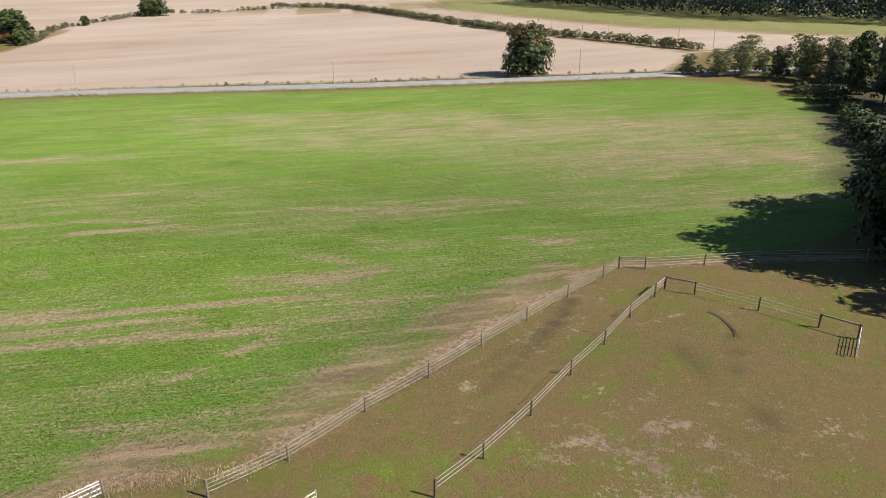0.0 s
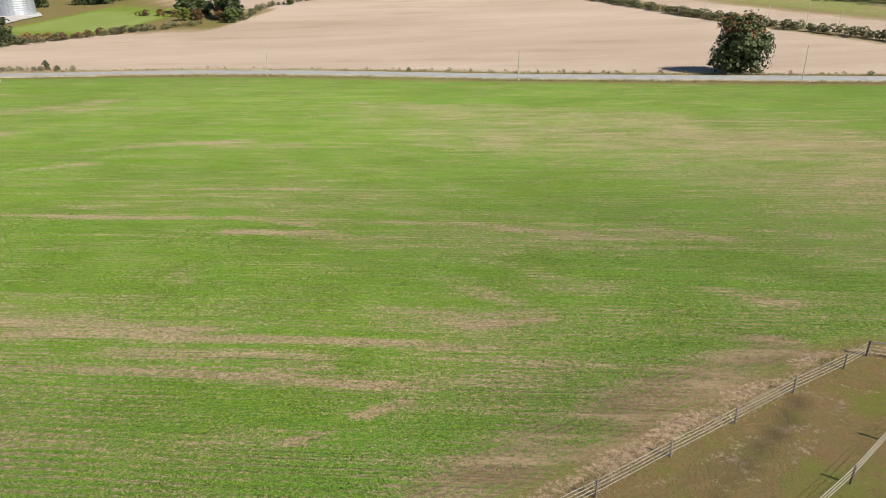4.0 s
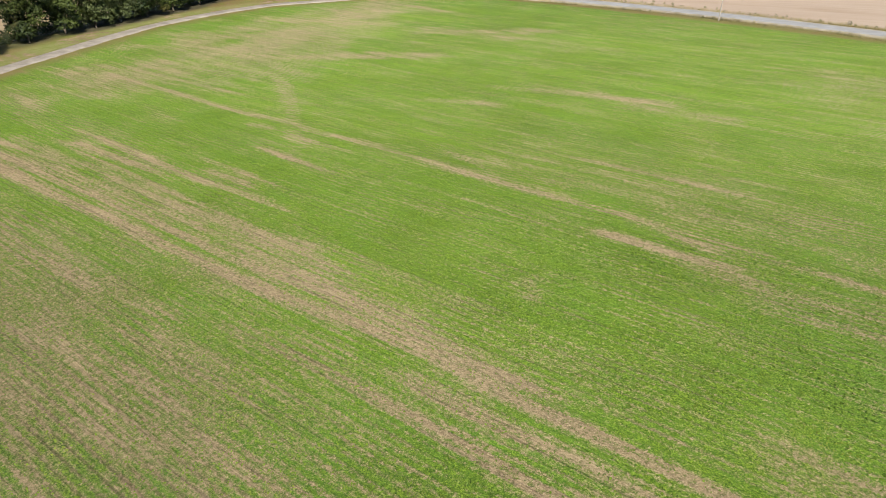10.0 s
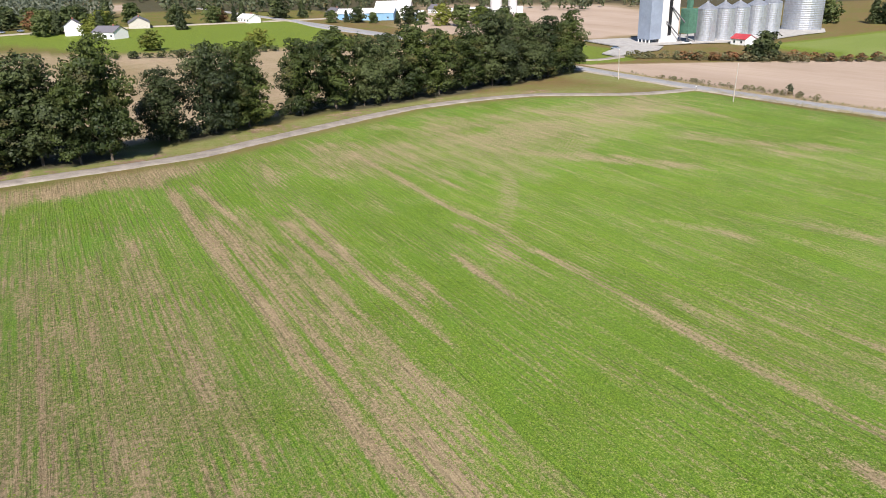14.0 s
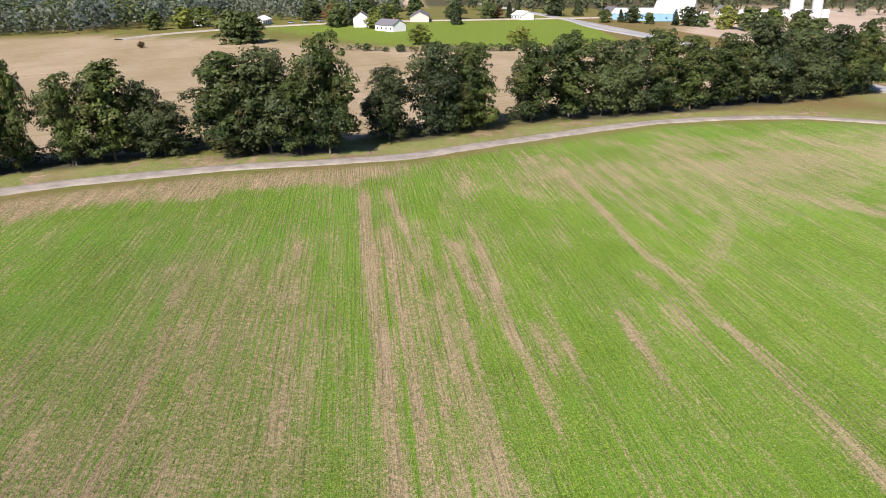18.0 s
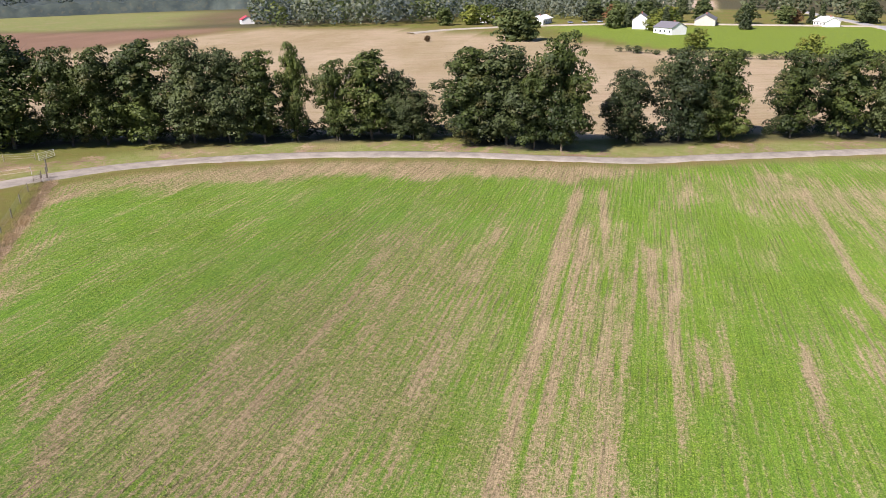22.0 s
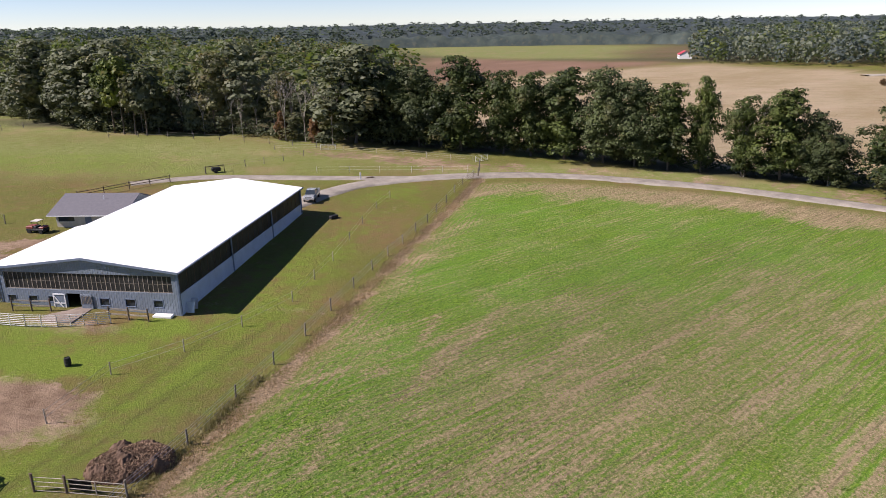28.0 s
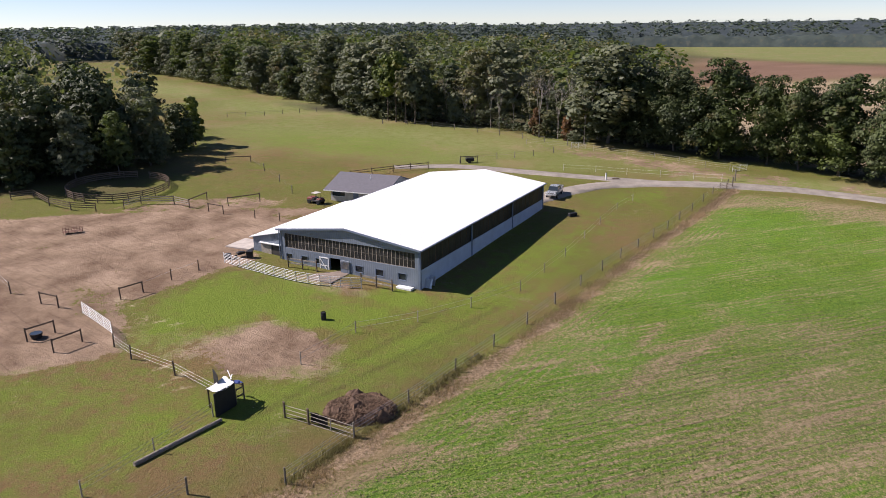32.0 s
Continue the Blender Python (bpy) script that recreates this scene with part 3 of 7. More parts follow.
SCUFFS = [(78.8, 11.4, 80.7, 11.1, 0.5, 0.9), (82.1, 7.9, 84.8, 10.2, 0.7, 0.7), (67.1, -5, 68.2, -8.7, 0.7, 0.6), (68.2, -8.7, 67.3, -11.9, 0.7, 0.6), (77.9, -2.6, 78.4, -5, 0.8, 0.6), (74.3, 5.8, 76.1, 7.1, 0.8, 0.5),
          (70, 1.8, 71.6, 4.8, 1, 0.5), (67, -2.1, 70.5, 1.9, 1.2, 0.4), (66, -43.5, 59.6, -39, 0.8, 0.8), (60, -37, 58.3, -36.4, 0.7, 0.8), (67.3, -51, 63.2, -49.5, 1.2, 0.7), (57.6, -50, 53.6, -50.9, 1.2, 0.8),
          (52.1, -49.2, 47.1, -47.7, 0.9, 0.5), (49.6, -32.6, 48.1, -31.9, 0.5, 0.8), (39.5, -37.2, 37.9, -36.2, 0.4, 0.5), (73, -56.3, 69.3, -53.2, 1.5, 0.8)]
rut, scuff = np.zeros(XX.shape), np.zeros(XX.shape)
for row in RUTS:
    rut = np.maximum(rut, streak(*row, 0.75))
for row in SCUFFS:
    scuff = np.maximum(scuff, streak(*row, 0.6) * np.clip(0.6 + 1.5 * RAG, 0, 0.8))
dirt = np.zeros(XX.shape)
YARD = [(150, -78), (112, -84), (96, -88.7), (86.7, -90.6), (76.4, -93.6), (69.8, -95.4),
        (60.2, -89), (54.3, -85.2), (57.3, -78.6), (60.4, -75.1), (60.4, -70), (65.7, -62.9),
        (70.3, -55.8), (71.9, -54), (69.4, -49.7), (66, -43.5), (69.3, -41.4), (74, -38.5),
        (84, -37), (100, -50), (140, -60)]
WALLOW = [(60.9, -46.9), (57.7, -50.5), (52.4, -50.9), (49.9, -48.5), (45.6, -45.2), (44.2, -40.5),
          (45.6, -37.5), (49.6, -37.4), (54.5, -38.6), (58.6, -42.1)]
verge = np.clip((9 - np.abs(TO_LANE + 4.5)) / 3, 0, 1) * (YY < 60) * (XX < -10)
dirt = soften(np.maximum(inside(YARD), inside(WALLOW)), 3) * np.clip(0.93 + 0.5 * WOB + 0.35 * RAG, 0.55, 1)
for row in [(75, -95, 12, 5, 10, 0.6), (64, -47, 7, 3, -40, 0.5), (49, -61, 7, 2, -27, 0.6), (30, -60, 9, 1.2, -30, 0.45), (85, -46, 10, 8, 0, 0.45), (60, -92, 8, 3, 0, 0.7), (48, -30, 4, 1.2, 20, 0.4)]:
    dirt = np.maximum(dirt, spot(*row[:5], 0.7, row[5]))
for row in [(82, -12, 14, 10, 20, 0.5), (76, 12, 5, 2, 50, 0.5), (94, 14, 10, 4, 20, 0.4), (73, 4, 8, 2.5, 58, 0.5), (78, -30, 14, 7, 30, 0.4), (90, -25, 10, 8, 0, 0.5), (-8, -134, 30, 5, -38, 0.75), (20, -112, 10, 3, 10, 0.6), (5, -92, 8, 3, 55, 0.35), (60, -140, 20, 6, 10, 0.3), (96, -6, 8, 5, 0, 0.4)]:
    dirt = np.maximum(dirt, spot(*row[:5], 1.3, row[5] * 0.75))
dirt = np.maximum(dirt, verge * np.clip(0.3 + 0.4 * WOB + 0.3 * RAG, 0, 0.5))
corn = inside([(-36, -139), (-52, -124), (-70, -106), (-92, -84), (-104, -62), (-128, -44), (-160, -12), (-190, 28), (-222, 66), (-262, 52), (-330, 5), (-333, -7), (-290, -121), (-305, -192), (-319, -262), (-319, -306), (-300, -345), (-304, -392), (-150, -352), (-72, -300), (-50, -190)])
north = inside([(-240, 80), (-172, 108), (-122, 133), (-50, 155), (0, 164), (48, 177), (97, 190), (113, 240), (29, 325), (-89, 472), (-204, 486), (-250, 430), (-233, 314), (-205, 250), (-246, 211)])
pale = inside([(-262, 440), (-210, 495), (-95, 490), (60, 700), (-300, 1800), (-900, 1200), (-420, 400), (-300, 330)])
pale = np.maximum(pale, inside([(118, 240), (170, 235), (240, 262), (86, 345), (-60, 500), (-80, 490), (35, 330)]))
pale = np.maximum(pale, inside([(-330, 75), (-420, 20), (-700, 60), (-700, 260), (-420, 250), (-345, 130)]))
pale = np.maximum(pale, inside([(-330, 360), (-262, 330), (-232, 330), (-249, 430), (-204, 488), (-262, 520), (-420, 460)]))
pale = np.maximum(pale, inside([(-860, -380), (-764, -233), (-585, -176), (-595, -255)]))
pale = np.maximum(pale, inside([(-850, -640), (-866, -545), (-660, -418), (-720, -544)]))
tan = soften(np.clip(corn * 0.8 + north + pale, 0, 1), 1)
plough = inside([(-72, -300), (-150, -354), (-290, -400), (-287, -432), (-224, -498), (-170, -604), (-118, -450)])
plough = np.maximum(plough, inside([(-55, -255), (-66, -300), (-115, -445), (-60, -420)]))
plough = np.maximum(plough, 0.55 * inside([(-300, -470), (-350, -560), (-487, -662), (-470, -500), (-345, -448)]))
plough = soften(plough, 1)
GREEN_FRONT = [(67.4, -48.4), (66.5, -53.9), (63.3, -63.7), (59.5, -67.9), (51.4, -62.5), (46.1, -58.8),
               (38, -56.9), (35.4, -55.3), (41.5, -51), (43.8, -48.9), (50.3, -49.1), (54.9, -51.4),
               (62.7, -49.5), (63.8, -43.4)]
GREEN_SIDE = [(45.9, -42.8), (43.4, -45.7), (38.9, -46.8), (35.4, -51.5), (26.7, -57.5), (29.1, -52.8),
              (35.4, -44.8), (41.3, -40.4), (43.7, -38.4)]
lush = 0.6 * inside([(-381, -231), (-422, -154), (-506, -47), (-347, -6), (-312, -42), (-301, -125)])
pale_green = inside([(245, 262), (92, 348), (-60, 505), (60, 620), (300, 330)])
pale_green = 0.8 * soften(np.maximum(pale_green, inside([(-175, -612), (-235, -1050), (-487, -662), (-350, -560), (-300, -470), (-230, -505)])), 1)
thin = np.maximum(thin, pale_green)
lush = np.maximum(lush, 0.5 * inside([(-345, 60), (-330, 100), (-285, 118), (-252, 108), (-240, 84), (-262, 60)]))
lush = np.maximum(lush, 0.7 * inside([(-305, 190), (-370, 330), (-290, 315), (-240, 205)]))
lush = soften(np.maximum(lush, 0.6 * np.maximum(inside(GREEN_FRONT), inside(GREEN_SIDE)) * np.clip(0.72 + 1.3 * WOB + 0.9 * RAG, 0, 1)), 2)
for row in [(61, -55, 7, 7, -30, 0.6), (53, -60, 7, 3, -25, 0.42), (43, -53, 6, 2.5, -25, 0.4), (39.5, -57, 5, 2, -25, 0.5), (53, -54.5, 9, 3.6, -25, 0.58), (64, -48, 4, 5, 0, 0.4), (47, -50.5, 6, 2.0, -30, 0.45), (39, -58.5, 4, 1.2, -30, 0.55), (28, -62, 36, 5.5, 56, 0.34), (75, -32, 20, 8, 10, 0.27), (58, -30, 16, 6, 25, 0.34), (44, -38, 14, 5, 40, 0.34), (66, -18, 12, 4, 40, 0.22), (0, -104, 10, 4, 30, 0.3), (30, -45, 8, 2.5, 50, 0.3), (62, -30, 7, 3, 30, 0.25), (60, -150, 30, 12, -20, 0.3)]:
    lush = np.maximum(lush, spot(*row[:5], 1.0, row[5]))
dark_ground = np.zeros(XX.shape)
# Two worn tracks, then leaf litter whose dark colour deepens the trees' shade.
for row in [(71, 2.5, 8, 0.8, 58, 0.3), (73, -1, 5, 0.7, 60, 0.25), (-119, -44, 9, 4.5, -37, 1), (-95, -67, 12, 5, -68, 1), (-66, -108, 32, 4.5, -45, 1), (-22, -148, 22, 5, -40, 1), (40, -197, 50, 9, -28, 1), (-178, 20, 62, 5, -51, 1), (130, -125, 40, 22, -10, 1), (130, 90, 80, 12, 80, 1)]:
    dark_ground = np.maximum(dark_ground, spot(*row[:5], 0.5, row[5]))
# broad ovals darken the ground colour; the 64, 46 one copies sun-glare contrast
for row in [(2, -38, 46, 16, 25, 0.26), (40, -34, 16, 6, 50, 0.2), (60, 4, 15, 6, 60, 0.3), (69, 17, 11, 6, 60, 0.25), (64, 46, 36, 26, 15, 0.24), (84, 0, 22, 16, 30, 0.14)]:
    dark_ground = np.maximum(dark_ground, spot(*row[:5], 1.3, row[5]))
# ground colour darkened under the far woods, where it shows between crowns
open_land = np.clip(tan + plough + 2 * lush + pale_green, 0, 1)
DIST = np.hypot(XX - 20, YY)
dark_ground = np.maximum(dark_ground, 0.95 * (1 - open_land) * ((DIST > 520) & ((YY < -330) | (XX < -600))))
dark_ground = np.maximum(dark_ground, 0.9 * inside([(-2, -172), (34, -196), (56, -204), (75, -230), (130, -300), (200, -385), (230, -520), (60, -560), (-60, -470), (-66, -420), (-50, -300), (-36, -190)]))
ZZ = ground_z(XX, YY) + WOB * 0.12 * (1 - np.clip((np.abs(XX) - 150) / 60, 0, 1))


def ground_material():
    n = Nodes("fields_and_pasture")
    p = n.where()
    a1 = n.node("ShaderNodeAttribute", attribute_name="cover")
    a2 = n.node("ShaderNodeAttribute", attribute_name="land")
    a3 = n.node("ShaderNodeAttribute", attribute_name="mark")
    s1, s2, s3 = n.node("ShaderNodeSeparateColor"), n.node("ShaderNodeSeparateColor"), n.node("ShaderNodeSeparateColor")
    n.t.links.new(a3.outputs["Color"], s3.inputs[0])
    n.t.links.new(a1.outputs["Color"], s1.inputs[0])
    n.t.links.new(a2.outputs["Color"], s2.inputs[0])
    rows = n.stretch(p, (0.2, 1.0, 1.0), -ROW_TURN)       # drawn out along the drill rows
    r_fine = n.noise(2.4, 3, 0.6, n.stretch(p, (0.03, 1.0, 1.0), -ROW_TURN))
    r_mid = n.noise(0.55, 4, 0.6, rows)
    r_wide = n.noise(0.16, 4, 0.55, n.stretch(p, (0.12, 1.0, 1.0), -ROW_TURN))
    blot = n.noise(0.06, 5, 0.6, p)
    tuft = n.noise(2.6, 5, 0.75, p)
    leaf = n.noise(7.5, 4, 0.8, p)
    g0 = n.noise(0.12, 5, 0.65, n.stretch(p, (0.3, 1.0, 1.0), -ROW_TURN))
    # crop: leafy rows with straw and soil between them
    sep = n.node("ShaderNodeSeparateXYZ")
    n.put(n.stretch(p, (1.0, 1.0, 1.0), -ROW_TURN), sep.inputs[0])
    by_fence = n.node("ShaderNodeSeparateXYZ")
    n.put(n.stretch(p, (1.0, 1.0, 1.0), radians(-54)), by_fence.inputs[0])
    across = n.node("ShaderNodeMix", data_type="FLOAT")
    n.put(n.ramp(s3.outputs[0], 0.45, 0.55), across.inputs[0])
    n.put(sep.outputs[1], across.inputs[2])
    n.put(by_fence.outputs[1], across.inputs[3])
    wave = n.math("ADD", n.math("MULTIPLY", across.outputs[0], 8.27), n.math("ADD", n.math("MULTIPLY", n.noise(0.03, 2, 0.5, p), 5.0), n.math("MULTIPLY", n.noise(1.3, 2, 0.5, p), 1.6)))
    drill = n.math("SINE", wave)
    passes = n.noise(1.0, 2, 0.5, n.stretch(p, (0.004, 0.55, 1.0), -ROW_TURN))     # single passes of the drill
    sown = n.ramp(n.noise(0.10, 3, 0.6, p), 0.4, 0.62)
    straw_amt = n.math("SUBTRACT", n.math("MULTIPLY", s1.outputs[1], 0.74), 0.03)
    for value, weight in ((r_fine, 0.32), (r_mid, 0.42), (r_wide, 0.2), (passes, 0.16), (blot, 0.14), (tuft, 0.7), (leaf, 0.6)):
        straw_amt = n.math("ADD", straw_amt, n.math("MULTIPLY", n.ramp(value, 0.3, 0.7, -0.5, 0.5), weight))
    straw_amt = n.math("ADD", straw_amt, n.math("MULTIPLY", n.math("MULTIPLY", drill, sown), 0.24))
    straw = n.ramp(straw_amt, -0.02, 0.62)
    green = n.mix(n.ramp(leaf, 0.38, 0.6), (0.024, 0.052, 0.007), (0.21, 0.305, 0.03))
    green = n.mix(n.ramp(n.noise(0.9, 4, 0.7, p), 0.4, 0.65, 0, 0.5), green, (0.085, 0.18, 0.026))
    green = n.mix(n.ramp(n.noise(3.4, 3, 0.7, p), 0.44, 0.58, 0, 0.5), n.mix(1.0, green, (1.22, 1.22, 1.22), "MULTIPLY"), (0.03, 0.07, 0.008))
    green = n.mix(n.ramp(blot, 0.35, 0.65), n.mix(1.0, green, (0.86, 0.88, 0.82), "MULTIPLY"), n.mix(0.4, green, (0.085, 0.215, 0.02)))
    # Alpha brightens the green: fresher crop and painted-in sun glare together.
    green = n.mix(n.math("MULTIPLY", a1.outputs["Alpha"], n.ramp(g0, 0.3, 0.7, 0.2, 0.75)), green, n.mix(n.ramp(leaf, 0.4, 0.6), (0.13, 0.25, 0.02), (0.35, 0.5, 0.065)))
    north_in = n.node("ShaderNodeSeparateXYZ")
    n.put(p, north_in.inputs[0])
    soil = n.mix(n.ramp(tuft, 0.38, 0.62), (0.115, 0.083, 0.044), (0.33, 0.247, 0.142))
    soil = n.mix(n.ramp(leaf, 0.52, 0.72), soil, (0.47, 0.385, 0.235))
    soil = n.mix(n.ramp(r_mid, 0.52, 0.75, 0, 0.55), soil, (0.41, 0.315, 0.19))
    soil = n.mix(n.math("MULTIPLY", a1.outputs["Alpha"], 0.8), soil, n.mix(n.ramp(leaf, 0.35, 0.65), (0.3, 0.235, 0.13), (0.52, 0.43, 0.27)))
    soil = n.mix(n.math("MULTIPLY", n.ramp(s3.outputs[0], 0.3, 0.8), n.ramp(north_in.outputs[1], -30, -22, 0.15, 0.6)), soil, n.mix(n.ramp(r_mid, 0.4, 0.62), (0.15, 0.095, 0.056), (0.34, 0.245, 0.145)))
    crop_c = n.mix(straw, green, soil)
    # Near-black furrow lines stand in for shade between the plant rows.
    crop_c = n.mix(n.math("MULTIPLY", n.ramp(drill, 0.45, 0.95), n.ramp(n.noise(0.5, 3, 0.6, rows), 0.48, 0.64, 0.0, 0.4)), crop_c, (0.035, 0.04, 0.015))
    # pasture: short grass, brown and olive
    g1 = n.noise(0.045, 5, 0.65, p)
    g2 = n.noise(0.55, 5, 0.7, p)
    north_y = n.node("ShaderNodeSeparateXYZ")
    n.put(p, north_y.inputs[0])
    g1 = n.math("ADD", g1, n.ramp(north_y.outputs[1], -48, -14, -0.11, 0.03))     # the northern paddock is grazed barer
    pas = n.mix(n.ramp(g1, 0.33, 0.53), (0.13, 0.138, 0.026), (0.205, 0.122, 0.06))
    pas = n.mix(n.math("MULTIPLY", n.ramp(g2, 0.45, 0.7), 0.55), pas, (0.085, 0.12, 0.014))
    pas = n.mix(n.ramp(leaf, 0.42, 0.62, 0, 0.45), pas, (0.2, 0.19, 0.06))
    pas = n.mix(n.ramp(n.noise(4.5, 4, 0.7, p), 0.5, 0.62, 0, 0.45), pas, (0.22, 0.19, 0.085))
    pas = n.mix(n.ramp(tuft, 0.48, 0.66, 0, 0.4), pas, (0.075, 0.072, 0.02))
    pas = n.mix(n.ramp(n.noise(0.22, 5, 0.7, p), 0.52, 0.64, 0, 0.5), pas, (0.135, 0.165, 0.022))
    pas = n.mix(n.ramp(n.noise(0.11, 4, 0.65, p), 0.54, 0.66, 0, 0.6), pas, (0.14, 0.165, 0.028))
    pas = n.mix(n.ramp(n.noise(0.3, 5, 0.7, p), 0.57, 0.68, 0, 0.55), pas, (0.2, 0.12, 0.07))
    pas = n.mix(n.ramp(n.noise(1.3, 4, 0.7, p), 0.58, 0.68, 0, 0.4), pas, (0.27, 0.235, 0.12))
    dry = n.mix(n.ramp(g2, 0.35, 0.65), (0.185, 0.235, 0.06), (0.3, 0.315, 0.13))
    dry = n.mix(n.ramp(n.noise(0.07, 4, 0.6, p), 0.52, 0.64, 0, 0.6), dry, (0.38, 0.28, 0.17))
    pas = n.mix(n.math("MULTIPLY", a1.outputs["Alpha"], n.ramp(tuft, 0.3, 0.7, 0.7, 1.0)), pas, dry)
    pas = n.mix(1.0, pas, (0.87, 0.86, 0.84), "MULTIPLY")
    # bare dirt
    d_in = n.math("ADD", s1.outputs[2], n.math("MULTIPLY", n.ramp(g2, 0.3, 0.7, -0.5, 0.5), 0.55))
    d_in = n.math("ADD", d_in, n.math("MULTIPLY", n.ramp(tuft, 0.3, 0.7, -0.5, 0.5), 0.4))
    d_amt = n.ramp(d_in, 0.4, 0.54)
    d_c = n.mix(n.ramp(n.noise(0.18, 5, 0.65, p), 0.35, 0.65), (0.165, 0.108, 0.068), (0.38, 0.275, 0.188))
    d_c = n.mix(n.ramp(n.noise(0.55, 4, 0.6, n.stretch(p, (0.22, 1.2, 1.0), radians(35)), 3.0), 0.5, 0.68, 0, 0.4), d_c, (0.085, 0.055, 0.038))
    d_c = n.mix(n.ramp(tuft, 0.45, 0.7, 0, 0.45), d_c, (0.24, 0.165, 0.11))
    d_c = n.mix(n.ramp(leaf, 0.52, 0.64, 0, 0.3), d_c, (0.09, 0.06, 0.042))
    # far land
    far = n.noise(0.011, 6, 0.6, n.stretch(p, (0.5, 1.6, 1.0), radians(-30)))
    tan_c = n.mix(n.ramp(far, 0.35, 0.65), (0.36, 0.275, 0.21), (0.45, 0.355, 0.28))
    tan_c = n.mix(n.ramp(n.noise(0.5, 4, 0.6, n.stretch(p, (0.05, 1, 1), radians(-35))), 0.4, 0.75, 0, 0.3), tan_c, (0.27, 0.21, 0.12))
    tan_c = n.mix(n.ramp(n.noise(0.05, 5, 0.6, n.stretch(p, (0.3, 1, 1), -ROW_TURN)), 0.56, 0.72, 0, 0.45), tan_c, (0.25, 0.17, 0.11))
    corn_c = n.mix(n.ramp(n.noise(0.02, 5, 0.65, n.stretch(p, (0.5, 1.4, 1.0), radians(-30))), 0.36, 0.64), (0.31, 0.235, 0.145), (0.45, 0.35, 0.25))
    corn_c = n.mix(n.ramp(n.noise(0.45, 5, 0.75, n.stretch(p, (0.08, 1, 1), radians(40))), 0.45, 0.65, 0, 0.55), corn_c, (0.23, 0.17, 0.085))
    corn_c = n.mix(n.ramp(tuft, 0.5, 0.66, 0, 0.6), corn_c, (0.16, 0.12, 0.06))
    tan_c = n.mix(n.ramp(s2.outputs[0], 0.84, 0.94), corn_c, tan_c)
    plough_c = n.mix(n.ramp(far, 0.35, 0.65), (0.14, 0.085, 0.055), (0.22, 0.135, 0.09))
    lush_c = n.mix(n.ramp(n.noise(0.03, 5, 0.6, n.stretch(p, (1.5, 0.5, 1.0), radians(-30))), 0.4, 0.7), (0.25, 0.29, 0.115), (0.38, 0.37, 0.19))
    c = n.mix(s1.outputs[0], pas, crop_c)
    c = n.mix(d_amt, c, d_c)
    c = n.mix(s2.outputs[0], c, tan_c)
    c = n.mix(s2.outputs[1], c, plough_c)
    l_in = n.math("ADD", s2.outputs[2], n.math("MULTIPLY", n.ramp(g2, 0.3, 0.7, -0.5, 0.5), n.ramp(s2.outputs[2], 0.0, 0.15, 0.0, 0.4)))
    near_lush = n.mix(n.ramp(leaf, 0.32, 0.66), (0.072, 0.11, 0.014), (0.19, 0.25, 0.034))
    c = n.mix(n.ramp(l_in, 0.12, 0.5), c, n.mix(n.ramp(s2.outputs[2], 0.62, 0.9), near_lush, lush_c))
    # Alpha darkens the ground under trees, along tracks and in the toned ovals.
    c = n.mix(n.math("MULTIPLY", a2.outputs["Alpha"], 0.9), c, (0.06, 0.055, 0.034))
    dead_c = n.mix(n.ramp(tuft, 0.35, 0.65), (0.085, 0.062, 0.035), (0.35, 0.25, 0.16))
    dead_c = n.mix(n.ramp(leaf, 0.52, 0.7, 0, 0.7), dead_c, (0.46, 0.36, 0.25))
    c = n.mix(n.ramp(n.math("ADD", s3.outputs[1], n.ramp(tuft, 0.3, 0.7, -0.45, 0.45)), 0.3, 0.75), c, dead_c)
    c = n.mix(n.math("MULTIPLY", s3.outputs[2], n.ramp(tuft, 0.3, 0.7, 0.6, 1.0)), c, (0.045, 0.035, 0.02))
    c = n.mix(n.ramp(n.math("ADD", a3.outputs["Alpha"], n.ramp(tuft, 0.3, 0.7, -0.35, 0.35)), 0.25, 0.7, 0, 0.8), c, (0.42, 0.35, 0.22))
    h = n.math("ADD", n.math("MULTIPLY", leaf, 0.5), n.math("ADD", n.math("MULTIPLY", tuft, 0.8), n.math("MULTIPLY", n.math("MULTIPLY", r_fine, s1.outputs[0]), 1.2)))
    n.bump(h, 0.9, 0.22)
    return n.done(c, 0.9, 0.0, 0.12)


idx = np.arange(XX.size).reshape(XX.shape)
quads = np.stack([idx[:-1, :-1], idx[:-1, 1:], idx[1:, 1:], idx[1:, :-1]], -1).reshape(-1, 4)
ground_me = mesh_of("ground", np.stack([XX, YY, ZZ], -1).reshape(-1, 3), quads, ground_material())
for key, layers in (("cover", (crop, bare, dirt, thin)), ("land", (tan, plough, lush, dark_ground)), ("mark", (headland, dead, rut, scuff))):
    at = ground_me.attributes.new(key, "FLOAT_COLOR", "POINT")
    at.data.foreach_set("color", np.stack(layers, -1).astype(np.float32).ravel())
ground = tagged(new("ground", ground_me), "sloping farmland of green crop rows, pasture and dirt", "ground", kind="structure")


